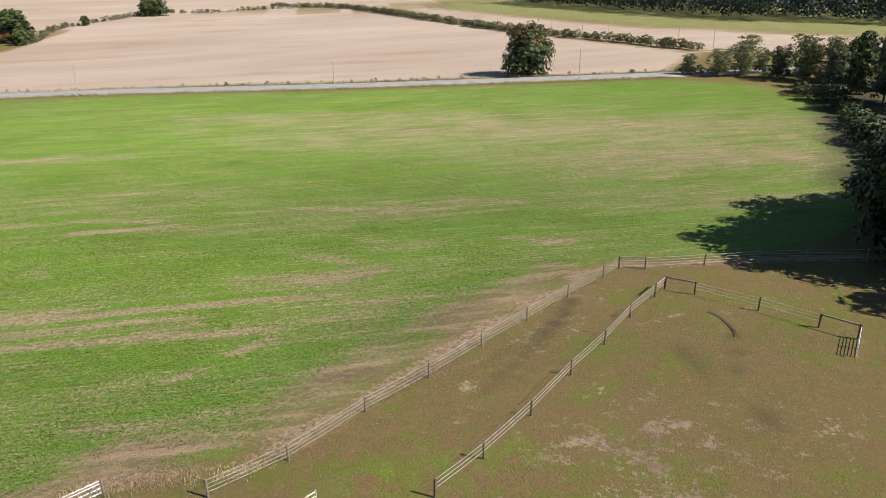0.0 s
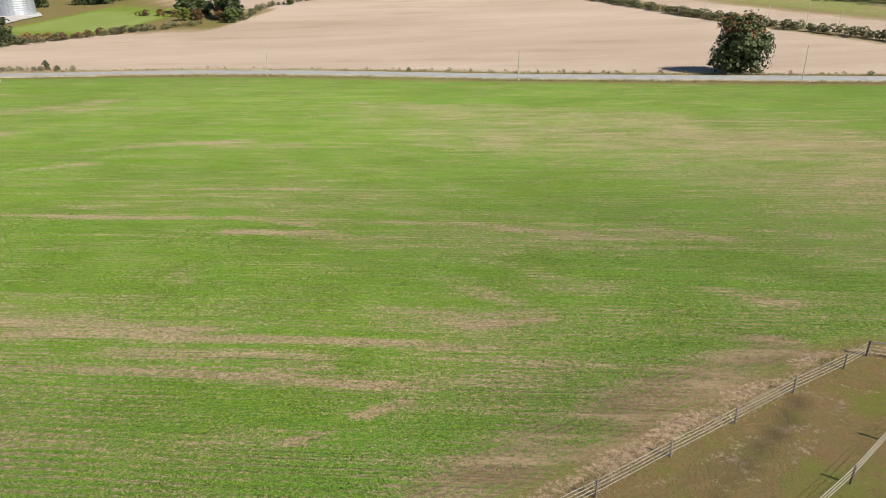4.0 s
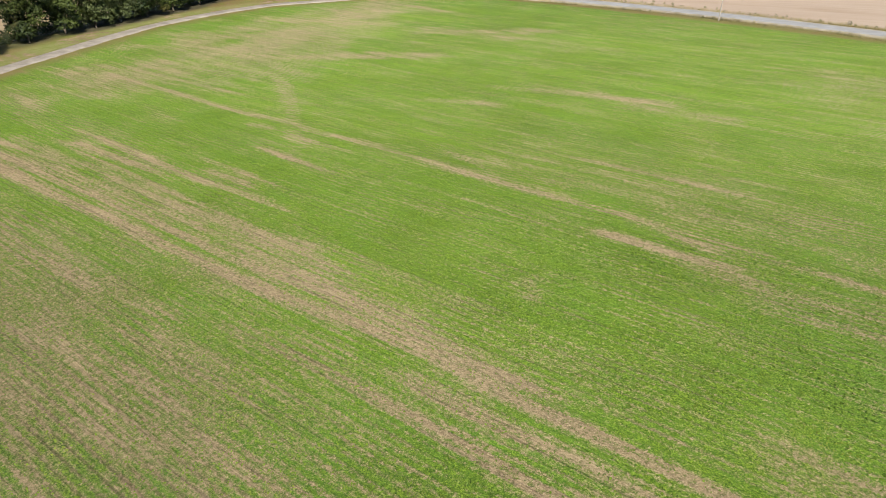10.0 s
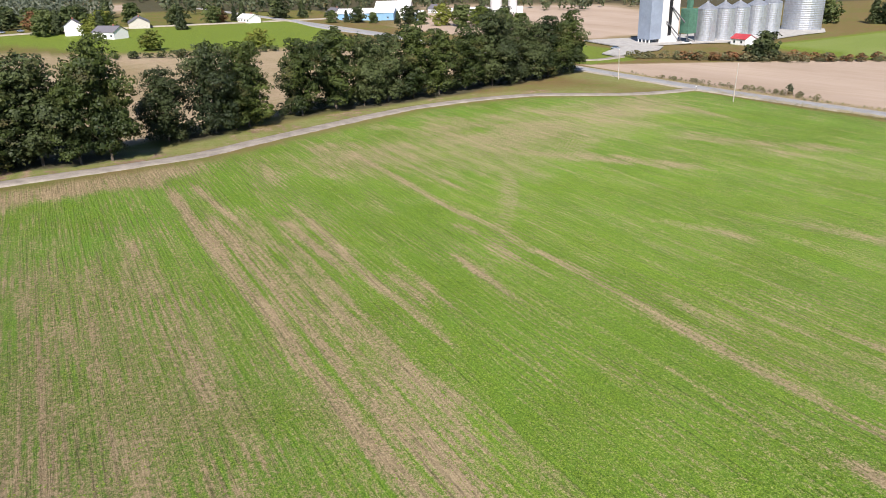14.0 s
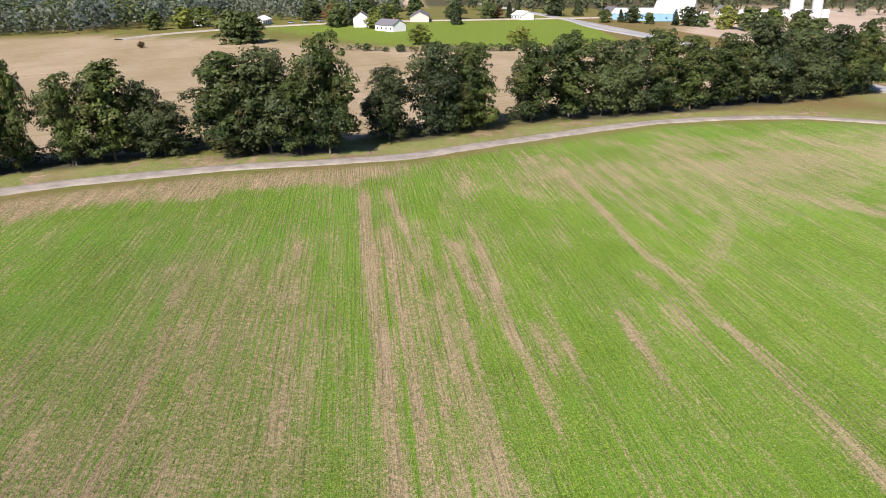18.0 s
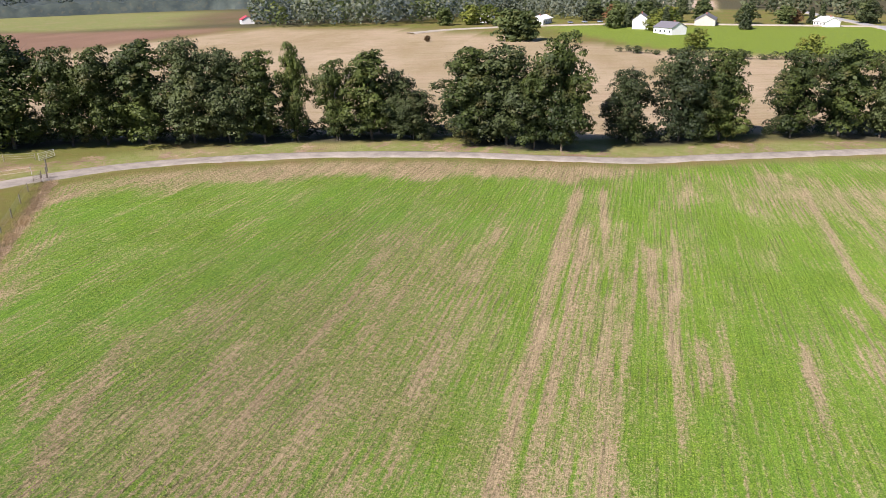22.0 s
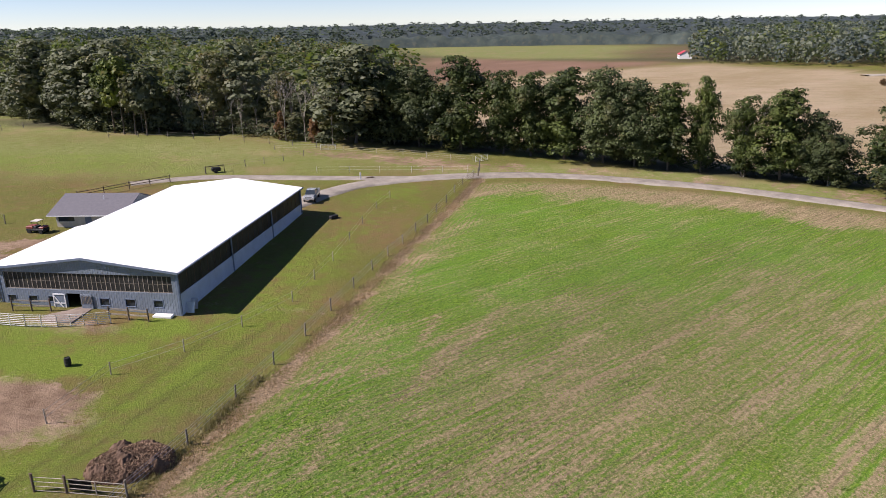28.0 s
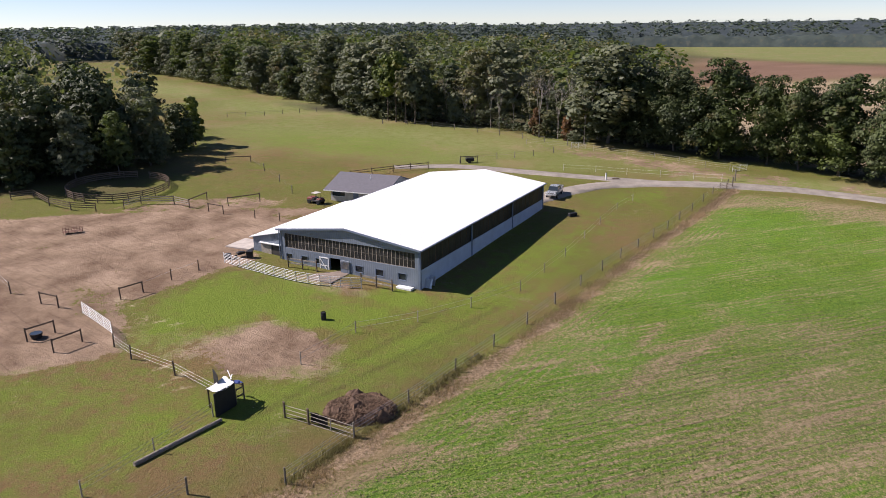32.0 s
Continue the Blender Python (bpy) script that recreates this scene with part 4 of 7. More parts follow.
def ribbon(name, points, width, lift, mat, label, category, step=3.0, crown=0.05, rag=0.0):
    """A road strip that follows the ground."""
    line = smooth_line(points, step)
    rng = random.Random(len(points))
    vs, fs = [], []
    for i, p in enumerate(line):
        d = (line[min(i + 1, len(line) - 1)] - line[max(i - 1, 0)]).normalized()
        s = Vector((-d.y, d.x, 0))
        for k, u in enumerate((-1, -0.86, -0.4, 0, 0.4, 0.86, 1)):
            q = p + s * (u * width / 2 * (1 + (rng.uniform(-rag, rag) if abs(u) == 1 else 0)))
            vs.append((q.x, q.y, ground_z(q.x, q.y) + (lift + crown * (1 - u * u) if abs(u) < 1 else -0.12)))
        if i:
            b = (i - 1) * 7
            fs += [(b + k, b + k + 1, b + k + 8, b + k + 7) for k in range(6)]
    fs = [f[::-1] for f in fs]
    return tagged(new(name, mesh_of(name, vs, fs, mat)), label, category, kind="structure")


ribbon("road_shoulder", MAIN_ROAD, 10.5, 0.16, M_SHOULDER, "dusty verge beside the paved country road", "road verge", 4, 0.02, 0.1)
ribbon("road", MAIN_ROAD, 6.6, 0.22, M_ROAD, "worn grey paved country road between fields", "road", 4, 0.06)
ribbon("gravel_lane", LANE, 4.6, 0.16, M_LANE, "pale gravel farm lane along a row of trees", "lane", 2, 0.04, 0.12)
ribbon("gravel_lane_branch", LANE_BRANCH, 3.4, 0.15, M_LANE, "pale gravel branch of the farm lane", "lane", 2, 0.04, 0.12)

M_RUT = gravel("rut_soil", (0.085, 0.062, 0.036), 0.5)
ribbon("wheel_rut", [(88.0, 11.4), (88.9, 10.6), (89.6, 8.8), (89.9, 7.4), (89.8, 6.4)], 0.42, 0.03, M_RUT, "dark curved wheel rut in the paddock", "rut", 0.5, 0.0, 0.6)

# ---------------------------------------------------------------- trees
def cards(rng, centres, normals, size, spread=0.5):
    """Leaf sprays: bent four-sided cards round the given places."""
    n = len(centres)
    nor = normals + rng.normal(0, spread, (n, 3))
    nor /= np.linalg.norm(nor, axis=1, keepdims=True) + 1e-9
    ref = rng.normal(0, 1, (n, 3))
    u = np.cross(nor, ref)
    u /= np.linalg.norm(u, axis=1, keepdims=True) + 1e-9
    v = np.cross(nor, u)
    s = (size * rng.uniform(0.55, 1.35, n))[:, None]
    a = rng.uniform(0.5, 0.9, n)[:, None]
    quad = np.stack([centres - u * s, centres - v * s * a - nor * s * 0.25, centres + u * s, centres + v * s * a - nor * s * 0.25], 1)
    return quad.reshape(-1, 3)


def clumps(rng, h, r, count, low, shape):
    """Centres and radii of leaf masses that fill a crown."""
    out = []
    for i in range(count):
        t = (i + rng.uniform(0, 1)) / count
        z = low + (1 - low) * t
        if shape == "round":
            w = math.sin(math.pi * min(0.98, 0.16 + 0.80 * t)) ** 0.6
        elif shape == "tall":
            w = 0.55 + 0.45 * math.sin(math.pi * min(1, 0.2 + 0.75 * t))
            w *= 1.0 if t < 0.85 else 0.6
        else:
            w = 1.02 - t
        a = rng.uniform(0, 2 * math.pi)
        q = r * w * math.sqrt(rng.uniform(0.2, 1.0)) * 0.88
        c = r * rng.uniform(0.15, 0.33) * (0.65 + 0.35 * w)
        out.append((q * math.cos(a), q * math.sin(a), min(z * h, h - c * 0.8), c))
    return out


def crown_mesh(name, seed, h, r, mat, n_cards, size, low=0.14, shape="round", count=34, squash=0.8):
    """A crown of leaf masses, each made of smaller tufts whose upper faces carry the leaves."""
    rng = np.random.default_rng(seed)
    tufts = []
    for x, y, z, c in clumps(rng, h, r, count, low, shape):
        bulge = 1 + 0.16 * math.sin(2 * math.atan2(y, x) + seed) + 0.1 * math.sin(5 * z / h * 3 + seed)
        c *= 1.5
        for _ in range(8):
            d = rng.normal(0, 1, 3) + np.array([x, y, 0.35 * r]) / (r + 1e-6) * 0.7
            d /= np.linalg.norm(d)
            tufts.append((np.array([x * bulge, y * bulge, z]) + d * c * np.array([0.85, 0.85, 0.75]), c * rng.uniform(0.3, 0.6), d))
    area = np.array([t[1] ** 2 for t in tufts])
    per = np.maximum(3, (n_cards * 0.95 * area / area.sum()).astype(int))
    cen, nor = [], []
    for (p, c, out), k in zip(tufts, per):
        d = rng.normal(0, 1, (k, 3)) + out * 0.5
        d /= np.linalg.norm(d, axis=1, keepdims=True)
        d[:, 2] = np.where(d[:, 2] < -0.35, -d[:, 2], d[:, 2])
        cen.append(p + d * (c * rng.normal(1.0, 0.16, k))[:, None] * np.array([1, 1, squash]))
        nor.append(d + out * 0.5)
    # large leaf cards hidden inside, added to block light through the crown
    k = int(n_cards * 0.1)
    t, a = rng.uniform(0.04, 0.9, k), rng.uniform(0, 2 * np.pi, k)
    q = r * 0.6 * np.sin(np.pi * np.minimum(0.97, 0.16 + 0.8 * t)) ** 0.6 * np.sqrt(rng.uniform(0, 1, k))
    inner = cards(rng, np.stack([q * np.cos(a), q * np.sin(a), (low + (0.95 - low) * t) * h], -1), np.stack([np.cos(a), np.sin(a), 0 * a], -1), size * 2.0, 0.5)
    # stray sprays that break the outline
    k = int(n_cards * 0.05)
    i = rng.integers(0, len(tufts), k)
    d = rng.normal(0, 1, (k, 3))
    d /= np.linalg.norm(d, axis=1, keepdims=True)
    cen.append(np.array([tufts[j][0] for j in i]) + d * (np.array([tufts[j][1] for j in i]) * rng.uniform(1.1, 1.6, k))[:, None])
    nor.append(d)
    v = np.concatenate([cards(rng, np.concatenate(cen), np.concatenate(nor), size, 0.3), inner])
    return mesh_of(name, v, np.arange(len(v)).reshape(-1, 4), mat)


def trunk_bm(seed, h, r0, limbs=7, reach=0.32, low=0.2, lean=0.03):
    rng = random.Random(seed)
    bm = bmesh.new()
    p, rad = Vector((0, 0, -0.4)), r0
    top = []
    for i in range(6):
        q = p + Vector((rng.uniform(-lean, lean) * h * 0.4, rng.uniform(-lean, lean) * h * 0.4, h * 0.14))
        rod(p, q, rad, rad * 0.8, 8, bm)
        p, rad = q, rad * 0.8
        top.append((p.copy(), rad))
    for i in range(limbs):
        b, w = top[rng.randrange(0 if low < 0.15 else 1, 6)]
        a = rng.uniform(0, 6.283)
        e = b + Vector((math.cos(a), math.sin(a), rng.uniform(0.5, 1.3))) * h * reach * rng.uniform(0.4, 0.8)
        rod(b, e, w * 0.55, w * 0.16, 5, bm)
    return bm


def tree(name, seed, h, r, mat, n_cards, size, low=0.14, shape="round", count=34, label="", trunk=0.28, category="tree", bark=None):
    t = thing(name, Matrix(), label, category)
    part("trunk", trunk_bm(seed, h, trunk, 8, r / h * 1.2, low), bark or M_BARK, t)
    part("crown", crown_mesh("crown", seed, h, r, mat, n_cards, size, low, shape, count), mat, t)
    return t


def bare_tree(name, seed, h, label):
    """A leafless tree of thin forking limbs."""
    rng = random.Random(seed)
    t = thing(name, Matrix(), label, "tree")
    bm, bm2 = bmesh.new(), bmesh.new()

    def fork(p, d, length, rad, depth):
        q = p + d * length
        rod(p, q, rad, rad * 0.65, 5 if depth < 2 else 3, bm if depth == 0 else bm2)
        if depth < 4:
            for _ in range(3 if depth else 4):
                e = (d + Vector((rng.uniform(-0.6, 0.6), rng.uniform(-0.6, 0.6), rng.uniform(-0.1, 0.5)))).normalized()
                fork(p.lerp(q, rng.uniform(0.55, 1.0)), e, length * rng.uniform(0.5, 0.75), rad * 0.5, depth + 1)

    fork(Vector((0, 0, -0.3)), Vector((0, 0, 1)), h * 0.42, 0.13, 0)
    part("trunk", bm, M_DEADWOOD, t)
    part("branchwork", bm2, M_DEADWOOD, t)
    return t


def place(proto, x, y, scale=1.0, turn=None, wide=1.0, label="", group=""):
    c = copy_thing(proto, on(x, y, -0.1) and Matrix.Translation(on(x, y, -0.1)))
    c.rotation_euler = (0, 0, (x * 7.1 + y * 3.3) % 6.28 if turn is None else turn)
    c.scale = (scale * wide, scale * wide, scale)
    return tagged(c, label, group=group)


def drop(proto):
    for o in (*proto.children_recursive, proto):
        bpy.data.objects.remove(o)


BIG = "broad green maple with a full crown beside the lane"
PROTO_R = (5.4, 4.8, 5.7, 4.6)
PROTO = [tree("maple_tree", 11, 20, 5.6, M_LEAF, 12500, 0.24, 0.1, "round", 62, BIG),
         tree("maple_tree", 12, 20, 4.9, M_LEAF, 11500, 0.24, 0.09, "tall", 58, "tall green maple with a ragged crown beside the lane"),
         tree("maple_tree", 13, 20, 6.0, M_LEAF_DARK, 12500, 0.25, 0.08, "round", 66, "dense dark green maple with a spreading crown"),
         tree("maple_tree", 14, 20, 4.5, M_LEAF, 11000, 0.24, 0.12, "tall", 56, "slim green roadside maple with a bare lower trunk")]
# x, y, height, half width of each crown
TREELINE_S = [(-4.4, -158.9, 16.6, 5.5), (-9.5, -154.2, 17.6, 5.2), (-14, -150.2, 18, 5.2), (-19, -146, 18.6, 5.4), (-26.9, -138.5, 21.6, 7.2), (-35, -132, 18.9, 4.8),
              (-40.1, -128.2, 18.8, 5.2), (-45.9, -122.8, 20.4, 6.0), (-52.2, -116.8, 20.2, 5.8), (-57, -111.9, 18.4, 5.3), (-62, -107, 18.2, 4.8), (-67.3, -103, 19.8, 2.9)]
TREELINE_M = [(-73.1, -97.3, 16.4, 4.1), (-78.7, -92.5, 18.6, 5.2), (-82.9, -88.7, 14.2, 4.0), (-85.6, -85.4, 10.2, 3.8), (-90.2, -74.6, 19.4, 6.8), (-93.2, -68.2, 20.0, 6.4), (-95.6, -56.6, 23.0, 5.6), (-93.2, -61.4, 16.0, 3.6),
              (-112.7, -49.9, 15.2, 4.8), (-121.2, -41.7, 19.6, 5.6), (-128.4, -35.2, 19.4, 5.2), (-124.5, -37.5, 15, 4.2)]
TREELINE_N = [(-142.6, -23.6, 18.9, 5.2), (-150.9, -15.1, 21.4, 5.8), (-156, -7.5, 18.8, 5.2), (-161.5, -0.8, 18.5, 5.2), (-166.9, 7.0, 21.0, 5.8), (-173.8, 15.4, 19.0, 5.6), (-181.1, 24.8, 19.2, 6.0), (-188.8, 34.6, 23.4, 6.8),
              (-194.5, 42, 19.5, 5.4), (-199.8, 48.6, 19.4, 6.2), (-207.8, 58.4, 20.6, 6.4), (-215.6, 68.2, 22.0, 5.8)]
for i, (x, y, h, w) in enumerate(TREELINE_S + TREELINE_M + TREELINE_N):
    k = (2 if i % 2 else 0) if w > 6.1 else (i * 7 + i // 3) % 4
    place(PROTO[k], x, y, h / 20.5, None, w / (PROTO_R[k] * h / 20.5), group="trees along the lane")
for p in PROTO:
    drop(p)

# lone ash by the road, and the trees at the field's east side
lone = tree("roadside_tree", 31, 15, 7.0, M_LEAF_DARK, 6500, 0.42, 0.02, "round", 120, "lone egg-shaped tree turning rusty at its top by the road")
part("turning_leaves", crown_mesh("turning_leaves", 33, 15.3, 5.2, M_LEAF_RUST, 900, 0.4, 0.62, "round", 26), M_LEAF_RUST, lone, "rusty orange top leaves")
lone.matrix_basis = Matrix.Translation(on(53.1, 181.4, -0.1))
EAST = [tree("woodland_tree", 41, 18, 5.4, M_LEAF_DARK, 5000, 0.34, 0.06, "round", 60, "dark broad tree at the woodland edge beside the field"),
        tree("woodland_tree", 42, 18, 4.6, M_LEAF_GREY, 3600, 0.36, 0.12, "tall", 50, "tall grey-green tree at the woodland edge"),
        tree("woodland_tree", 43, 18, 5.8, M_WOODS_OLIVE, 3400, 0.33, 0.1, "round", 44, "airy olive-green tree in the scrub"),
        tree("woodland_tree", 44, 18, 5.2, M_LEAF_DARK, 2400, 0.46, 0.06, "round", 50, "dark tree at the woodland edge")]
EAST_AT = [(113, 24, 18), (118, 31, 20), (113.5, 37, 16), (120, 44, 19), (117, 26, 20), (123, 36, 21), (122, 25, 20), (111.5, 30, 19), (129, 46, 20), (134, 56, 18), (141, 67, 19), (146, 80, 18), (148, 94, 19), (147, 108, 18), (144, 121, 18), (142, 133, 17), (140, 146, 15), (137, 157, 12),
           (125, 12, 19), (131, 30, 20), (144, 48, 20), (155, 74, 20), (159, 100, 20), (153, 128, 18), (149, 152, 14)]
for i, (x, y, h) in enumerate(EAST_AT):
    place(EAST[0 if i < 8 else (3, 1)[i % 2]], x, y, h / 18, None, 1.0, group="trees east of the field")
SCRUB_AT = [(103, 182, 6.5), (111, 179, 8), (119, 182, 11.5), (127, 175, 9), (133, 170, 12.5), (140, 166, 12), (146, 172, 11), (136, 180, 9), (151, 164, 10), (125, 186, 7)]
for i, (x, y, h) in enumerate(SCRUB_AT):
    place(EAST[2 if i % 3 else 1], x, y, h / 18, None, 1.35, "leafy small tree in the scrub beside the road", "scrub trees by the road")

# woodland south of the pasture and round the pen
SOUTH = [tree("woodland_tree", 51, 22, 5.4, M_WOODS, 3600, 0.42, 0.05, "round", 40, "tall dull green tree at the edge of the woods"),
         tree("woodland_tree", 52, 22, 5.6, M_LEAF_GREY, 3600, 0.42, 0.14, "round", 40, "broad grey-green tree at the edge of the woods"),
         tree("woodland_tree", 53, 22, 4.9, M_WOODS_GREEN, 3600, 0.42, 0.16, "round", 38, "leafy fresh green tree at the edge of the woods"),
         tree("woodland_tree", 54, 22, 4.4, M_WOODS_OLIVE, 3000, 0.4, 0.3, "tall", 36, "olive tree with a bare trunk at the edge of the woods"),
         tree("woodland_tree", 55, 22, 5.6, M_LEAF_DARK, 4600, 0.42, 0.06, "round", 46, "dark tree at the edge of the woods")]
rng = random.Random(5)
EDGE = [(-6, -156), (4, -165), (20, -178), (34, -188), (52, -194), (70, -218), (98, -252), (128, -290), (165, -335), (205, -378)]
line = smooth_line(EDGE, 8.4)
for i, q in enumerate(line):
    place(SOUTH[rng.choice((0, 1, 1, 2, 2, 3)) if i > 5 else (1, 3)[i % 2]], q.x + rng.uniform(-2.5, 2.5), q.y + rng.uniform(-3, 3), rng.choice((0.5, 0.72, 0.85, 0.92, 0.98, 1.02)) * (1.0 if q.y > -230 else 0.88), None, rng.uniform(1.3, 1.75), group="trees at the woods' edge")
PEN_AT = [(112, -104, 17), (118, -108, 20), (104, -111, 16), (110, -114, 21), (98, -116, 15), (103, -121, 21), (95, -124, 17), (99, -132, 18), (94, -138, 13), (92.5, -143, 10), (108, -128, 22), (116, -120, 23), (124, -113, 22), (131, -106, 21), (122, -128, 23),
          (113, -138, 22), (104, -144, 19), (132, -120, 23), (128, -138, 23), (118, -150, 22), (140, -112, 22), (142, -128, 23), (138, -148, 23), (108, -156, 19), (152, -120, 23), (126, -160, 22), (150, -140, 23)]
for i, (x, y, h) in enumerate(PEN_AT):
    place(SOUTH[(4, 0, 1, 4, 2)[i % 5]], x, y, h * 0.8 / 22, None, 1.15, "tall shady tree in the grove by the round pen", "grove by the round pen")
for p in SOUTH + EAST:
    drop(p)


def grove(name, spots, mat, n_cards, size, label, seed, wide=1.0):
    """Many far crowns in one mesh."""
    g = np.random.default_rng(seed)
    kinds = []
    for k in range(6):
        rr = np.random.default_rng(seed * 10 + k)
        cl = clumps(rr, 1.0, 0.33, 18, 0.15, "tall" if k == 0 else "round")
        per = max(2, n_cards // 36)
        cen, nor = [], []
        for x, y, z, c in cl:
            d = rr.normal(0, 1, (per, 3))
            d /= np.linalg.norm(d, axis=1, keepdims=True)
            d[:, 2] = np.abs(d[:, 2]) * np.where(rr.uniform(0, 1, per) < 0.8, 1, -1)
            cen.append(np.array([x, y, z]) + d * c)
            nor.append(d)
        m = n_cards // 2
        t, a = rr.uniform(0, 1, m), rr.uniform(0, 2 * np.pi, m)
        q = 0.33 * np.sin(np.pi * np.minimum(0.97, 0.2 + 0.77 * t)) ** 0.6 * (1 + 0.15 * np.sin(3 * a + 8 * t))
        cen.append(np.stack([q * np.cos(a), q * np.sin(a), 0.12 + 0.86 * t], -1))
        nor.append(np.stack([np.cos(a), np.sin(a), (t - 0.3) * 1.6], -1))
        kinds.append(cards(rr, np.concatenate(cen), np.concatenate(nor), size))
    vs = []
    for i, (x, y, h) in enumerate(spots):
        a = g.uniform(0, 6.28)
        q = kinds[i % 6]
        w = h * g.uniform(0.85, 1.15) * wide
        vs.append(np.stack([q[:, 0] * math.cos(a) * w - q[:, 1] * math.sin(a) * w + x, q[:, 0] * math.sin(a) * w + q[:, 1] * math.cos(a) * w + y, q[:, 2] * h + ground_z(x, y)], -1))
    v = np.concatenate(vs)
    return tagged(new(name, mesh_of(name, v, np.arange(len(v)).reshape(-1, 4), mat)), label, "woods", kind="stuff")


def scatter(poly, gap, lo, hi, seed, rel=0.0):
    """Tree places on a jittered grid inside a loop of corners."""
    r = random.Random(seed)
    xs, ys = [p[0] for p in poly], [p[1] for p in poly]
    out = []
    y = min(ys)
    while y < max(ys):
        x = min(xs)
        while x < max(xs):
            px, py = x + r.uniform(-0.45, 0.45) * gap, y + r.uniform(-0.45, 0.45) * gap
            c = False
            for (x1, y1), (x2, y2) in zip(poly, poly[1:] + poly[:1]):
                if (y1 > py) != (y2 > py) and px < (x2 - x1) * (py - y1) / (y2 - y1) + x1:
                    c = not c
            if c:
                out.append((px, py, r.uniform(lo, hi)))
            x += gap
        y += gap
    return out


S_WOODS = [(-2, -172), (10, -178), (34, -196), (56, -204), (75, -230), (130, -300), (200, -385), (230, -520), (60, -560), (-60, -470), (-66, -420), (-50, -300), (-40, -200)]
sw_spots = [(x, y, h * random.Random(int(x * 7 + y)).choice((0.75, 0.9, 1.0, 1.0, 1.12, 1.3))) for x, y, h in scatter(S_WOODS, 9.6, 9.5, 16.5, 1)]
random.Random(4).shuffle(sw_spots)
k = len(sw_spots)
grove("south_woods", sw_spots[:k // 2], M_WOODS, 250, 0.038, "dense mixed green woods behind the pasture", 2, 1.6)
grove("south_woods", sw_spots[k // 2:k * 3 // 4], M_WOODS_GREEN, 250, 0.038, "fresh green trees in the woods behind the pasture", 21, 1.6)
grove("south_woods", sw_spots[k * 3 // 4:], M_WOODS_OLIVE, 250, 0.038, "olive and tan trees in the woods behind the pasture", 22, 1.6)
grove("east_woods", scatter([(112, -165), (160, -100), (330, -100), (420, -420), (260, -380), (150, -200)], 14, 11, 18, 3), M_WOODS, 90, 0.05, "dense dark woods beyond the round pen", 3)
far_spots = []
r2 = random.Random(8)
for dist, h, gap in ((560, 19, 9), (620, 19, 11), (700, 20, 12), (820, 19, 10), (960, 19, 9), (1150, 19, 10), (1400, 19, 12), (1750, 20, 18), (2200, 20, 18), (2800, 21, 20), (3500, 22, 24)):
    a = radians(-140 if dist < 950 else -196)
    while a < radians(-28):
        x, y = 34 + dist * math.cos(a) * r2.uniform(0.95, 1.05), 20 + dist * math.sin(a) * r2.uniform(0.95, 1.05)
        open_field = -520 < x < -100 and -1050 < y < -330 and x + 0.55 * y > -880 and dist < 900
        if not open_field:
            far_spots.append((x, y, h * r2.uniform(0.8, 1.15)))
        a += gap * (1.5 if dist < 950 else 2.0) / dist
near_spots = [q for q in far_spots if math.hypot(q[0] - 34, q[1] - 20) < 1000]
far_spots = [q for q in far_spots if math.hypot(q[0] - 34, q[1] - 20) >= 1000]
grove("horizon_woods", near_spots, M_FARDARK, 180, 0.05, "woods beyond the fields tinted with distance haze", 4, 1.9)
grove("horizon_woods", far_spots, M_HAZE, 64, 0.095, "woods along the horizon tinted with distance haze", 41, 2.2)
def canopy(name, radii, lo, hi, count, h, mat, label):
    """The closed leaf roof of far woods: a lumpy sheet over all but the open fields."""
    ang = np.radians(np.linspace(lo, hi, count))
    rr, aa = np.meshgrid(np.array(radii), ang)
    x, y = 34 + rr * np.cos(aa), 20 + rr * np.sin(aa)
    lump = np.array([noise.noise((a / 13, b / 13, 0)) + 0.6 * noise.noise((a / 70, b / 70, 5)) for a, b in zip(x.ravel(), y.ravel())]).reshape(x.shape)
    wood = ~((x > -520) & (x < -100) & (y > -1050) & (y < -330) & (x + 0.55 * y > -880) & (rr < 900))
    wood[0, :] = wood[-1, :] = wood[:, 0] = False
    z = ground_z(x, y) + np.where(wood, h * (0.64 + 0.34 * lump), -2.0)
    ids = np.arange(x.size).reshape(x.shape)
    f = np.stack([ids[:-1, :-1], ids[:-1, 1:], ids[1:, 1:], ids[1:, :-1]], -1).reshape(-1, 4)[:, ::-1]
    f = f[(np.where(wood, 1, 0).ravel()[f]).any(axis=1)]
    return tagged(new(name, mesh_of(name, np.stack([x, y, z], -1).reshape(-1, 3), f, mat)), label, "woods", kind="stuff")


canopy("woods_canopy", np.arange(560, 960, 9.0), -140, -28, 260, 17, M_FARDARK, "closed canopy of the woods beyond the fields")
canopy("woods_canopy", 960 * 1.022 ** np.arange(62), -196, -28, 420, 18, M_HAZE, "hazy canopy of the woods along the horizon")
sw = scatter([(-300, -400), (-520, -650), (-900, -900), (-1100, -300), (-700, -330), (-470, -300), (-400, -285), (-330, -318)], 12, 13, 20, 6)
random.Random(5).shuffle(sw)
sw = [q for q in sw if not (-870 < q[0] < -640 and -650 < q[1] < -400 and abs(q[1] + 530 - (q[0] + 770) * -0.55) < 55)]
k = len(sw)
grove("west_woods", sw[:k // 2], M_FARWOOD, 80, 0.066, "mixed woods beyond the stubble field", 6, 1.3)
grove("west_woods", sw[k // 2:k * 5 // 6], M_HAZE, 80, 0.066, "hazed woods beyond the stubble field", 61, 1.3)
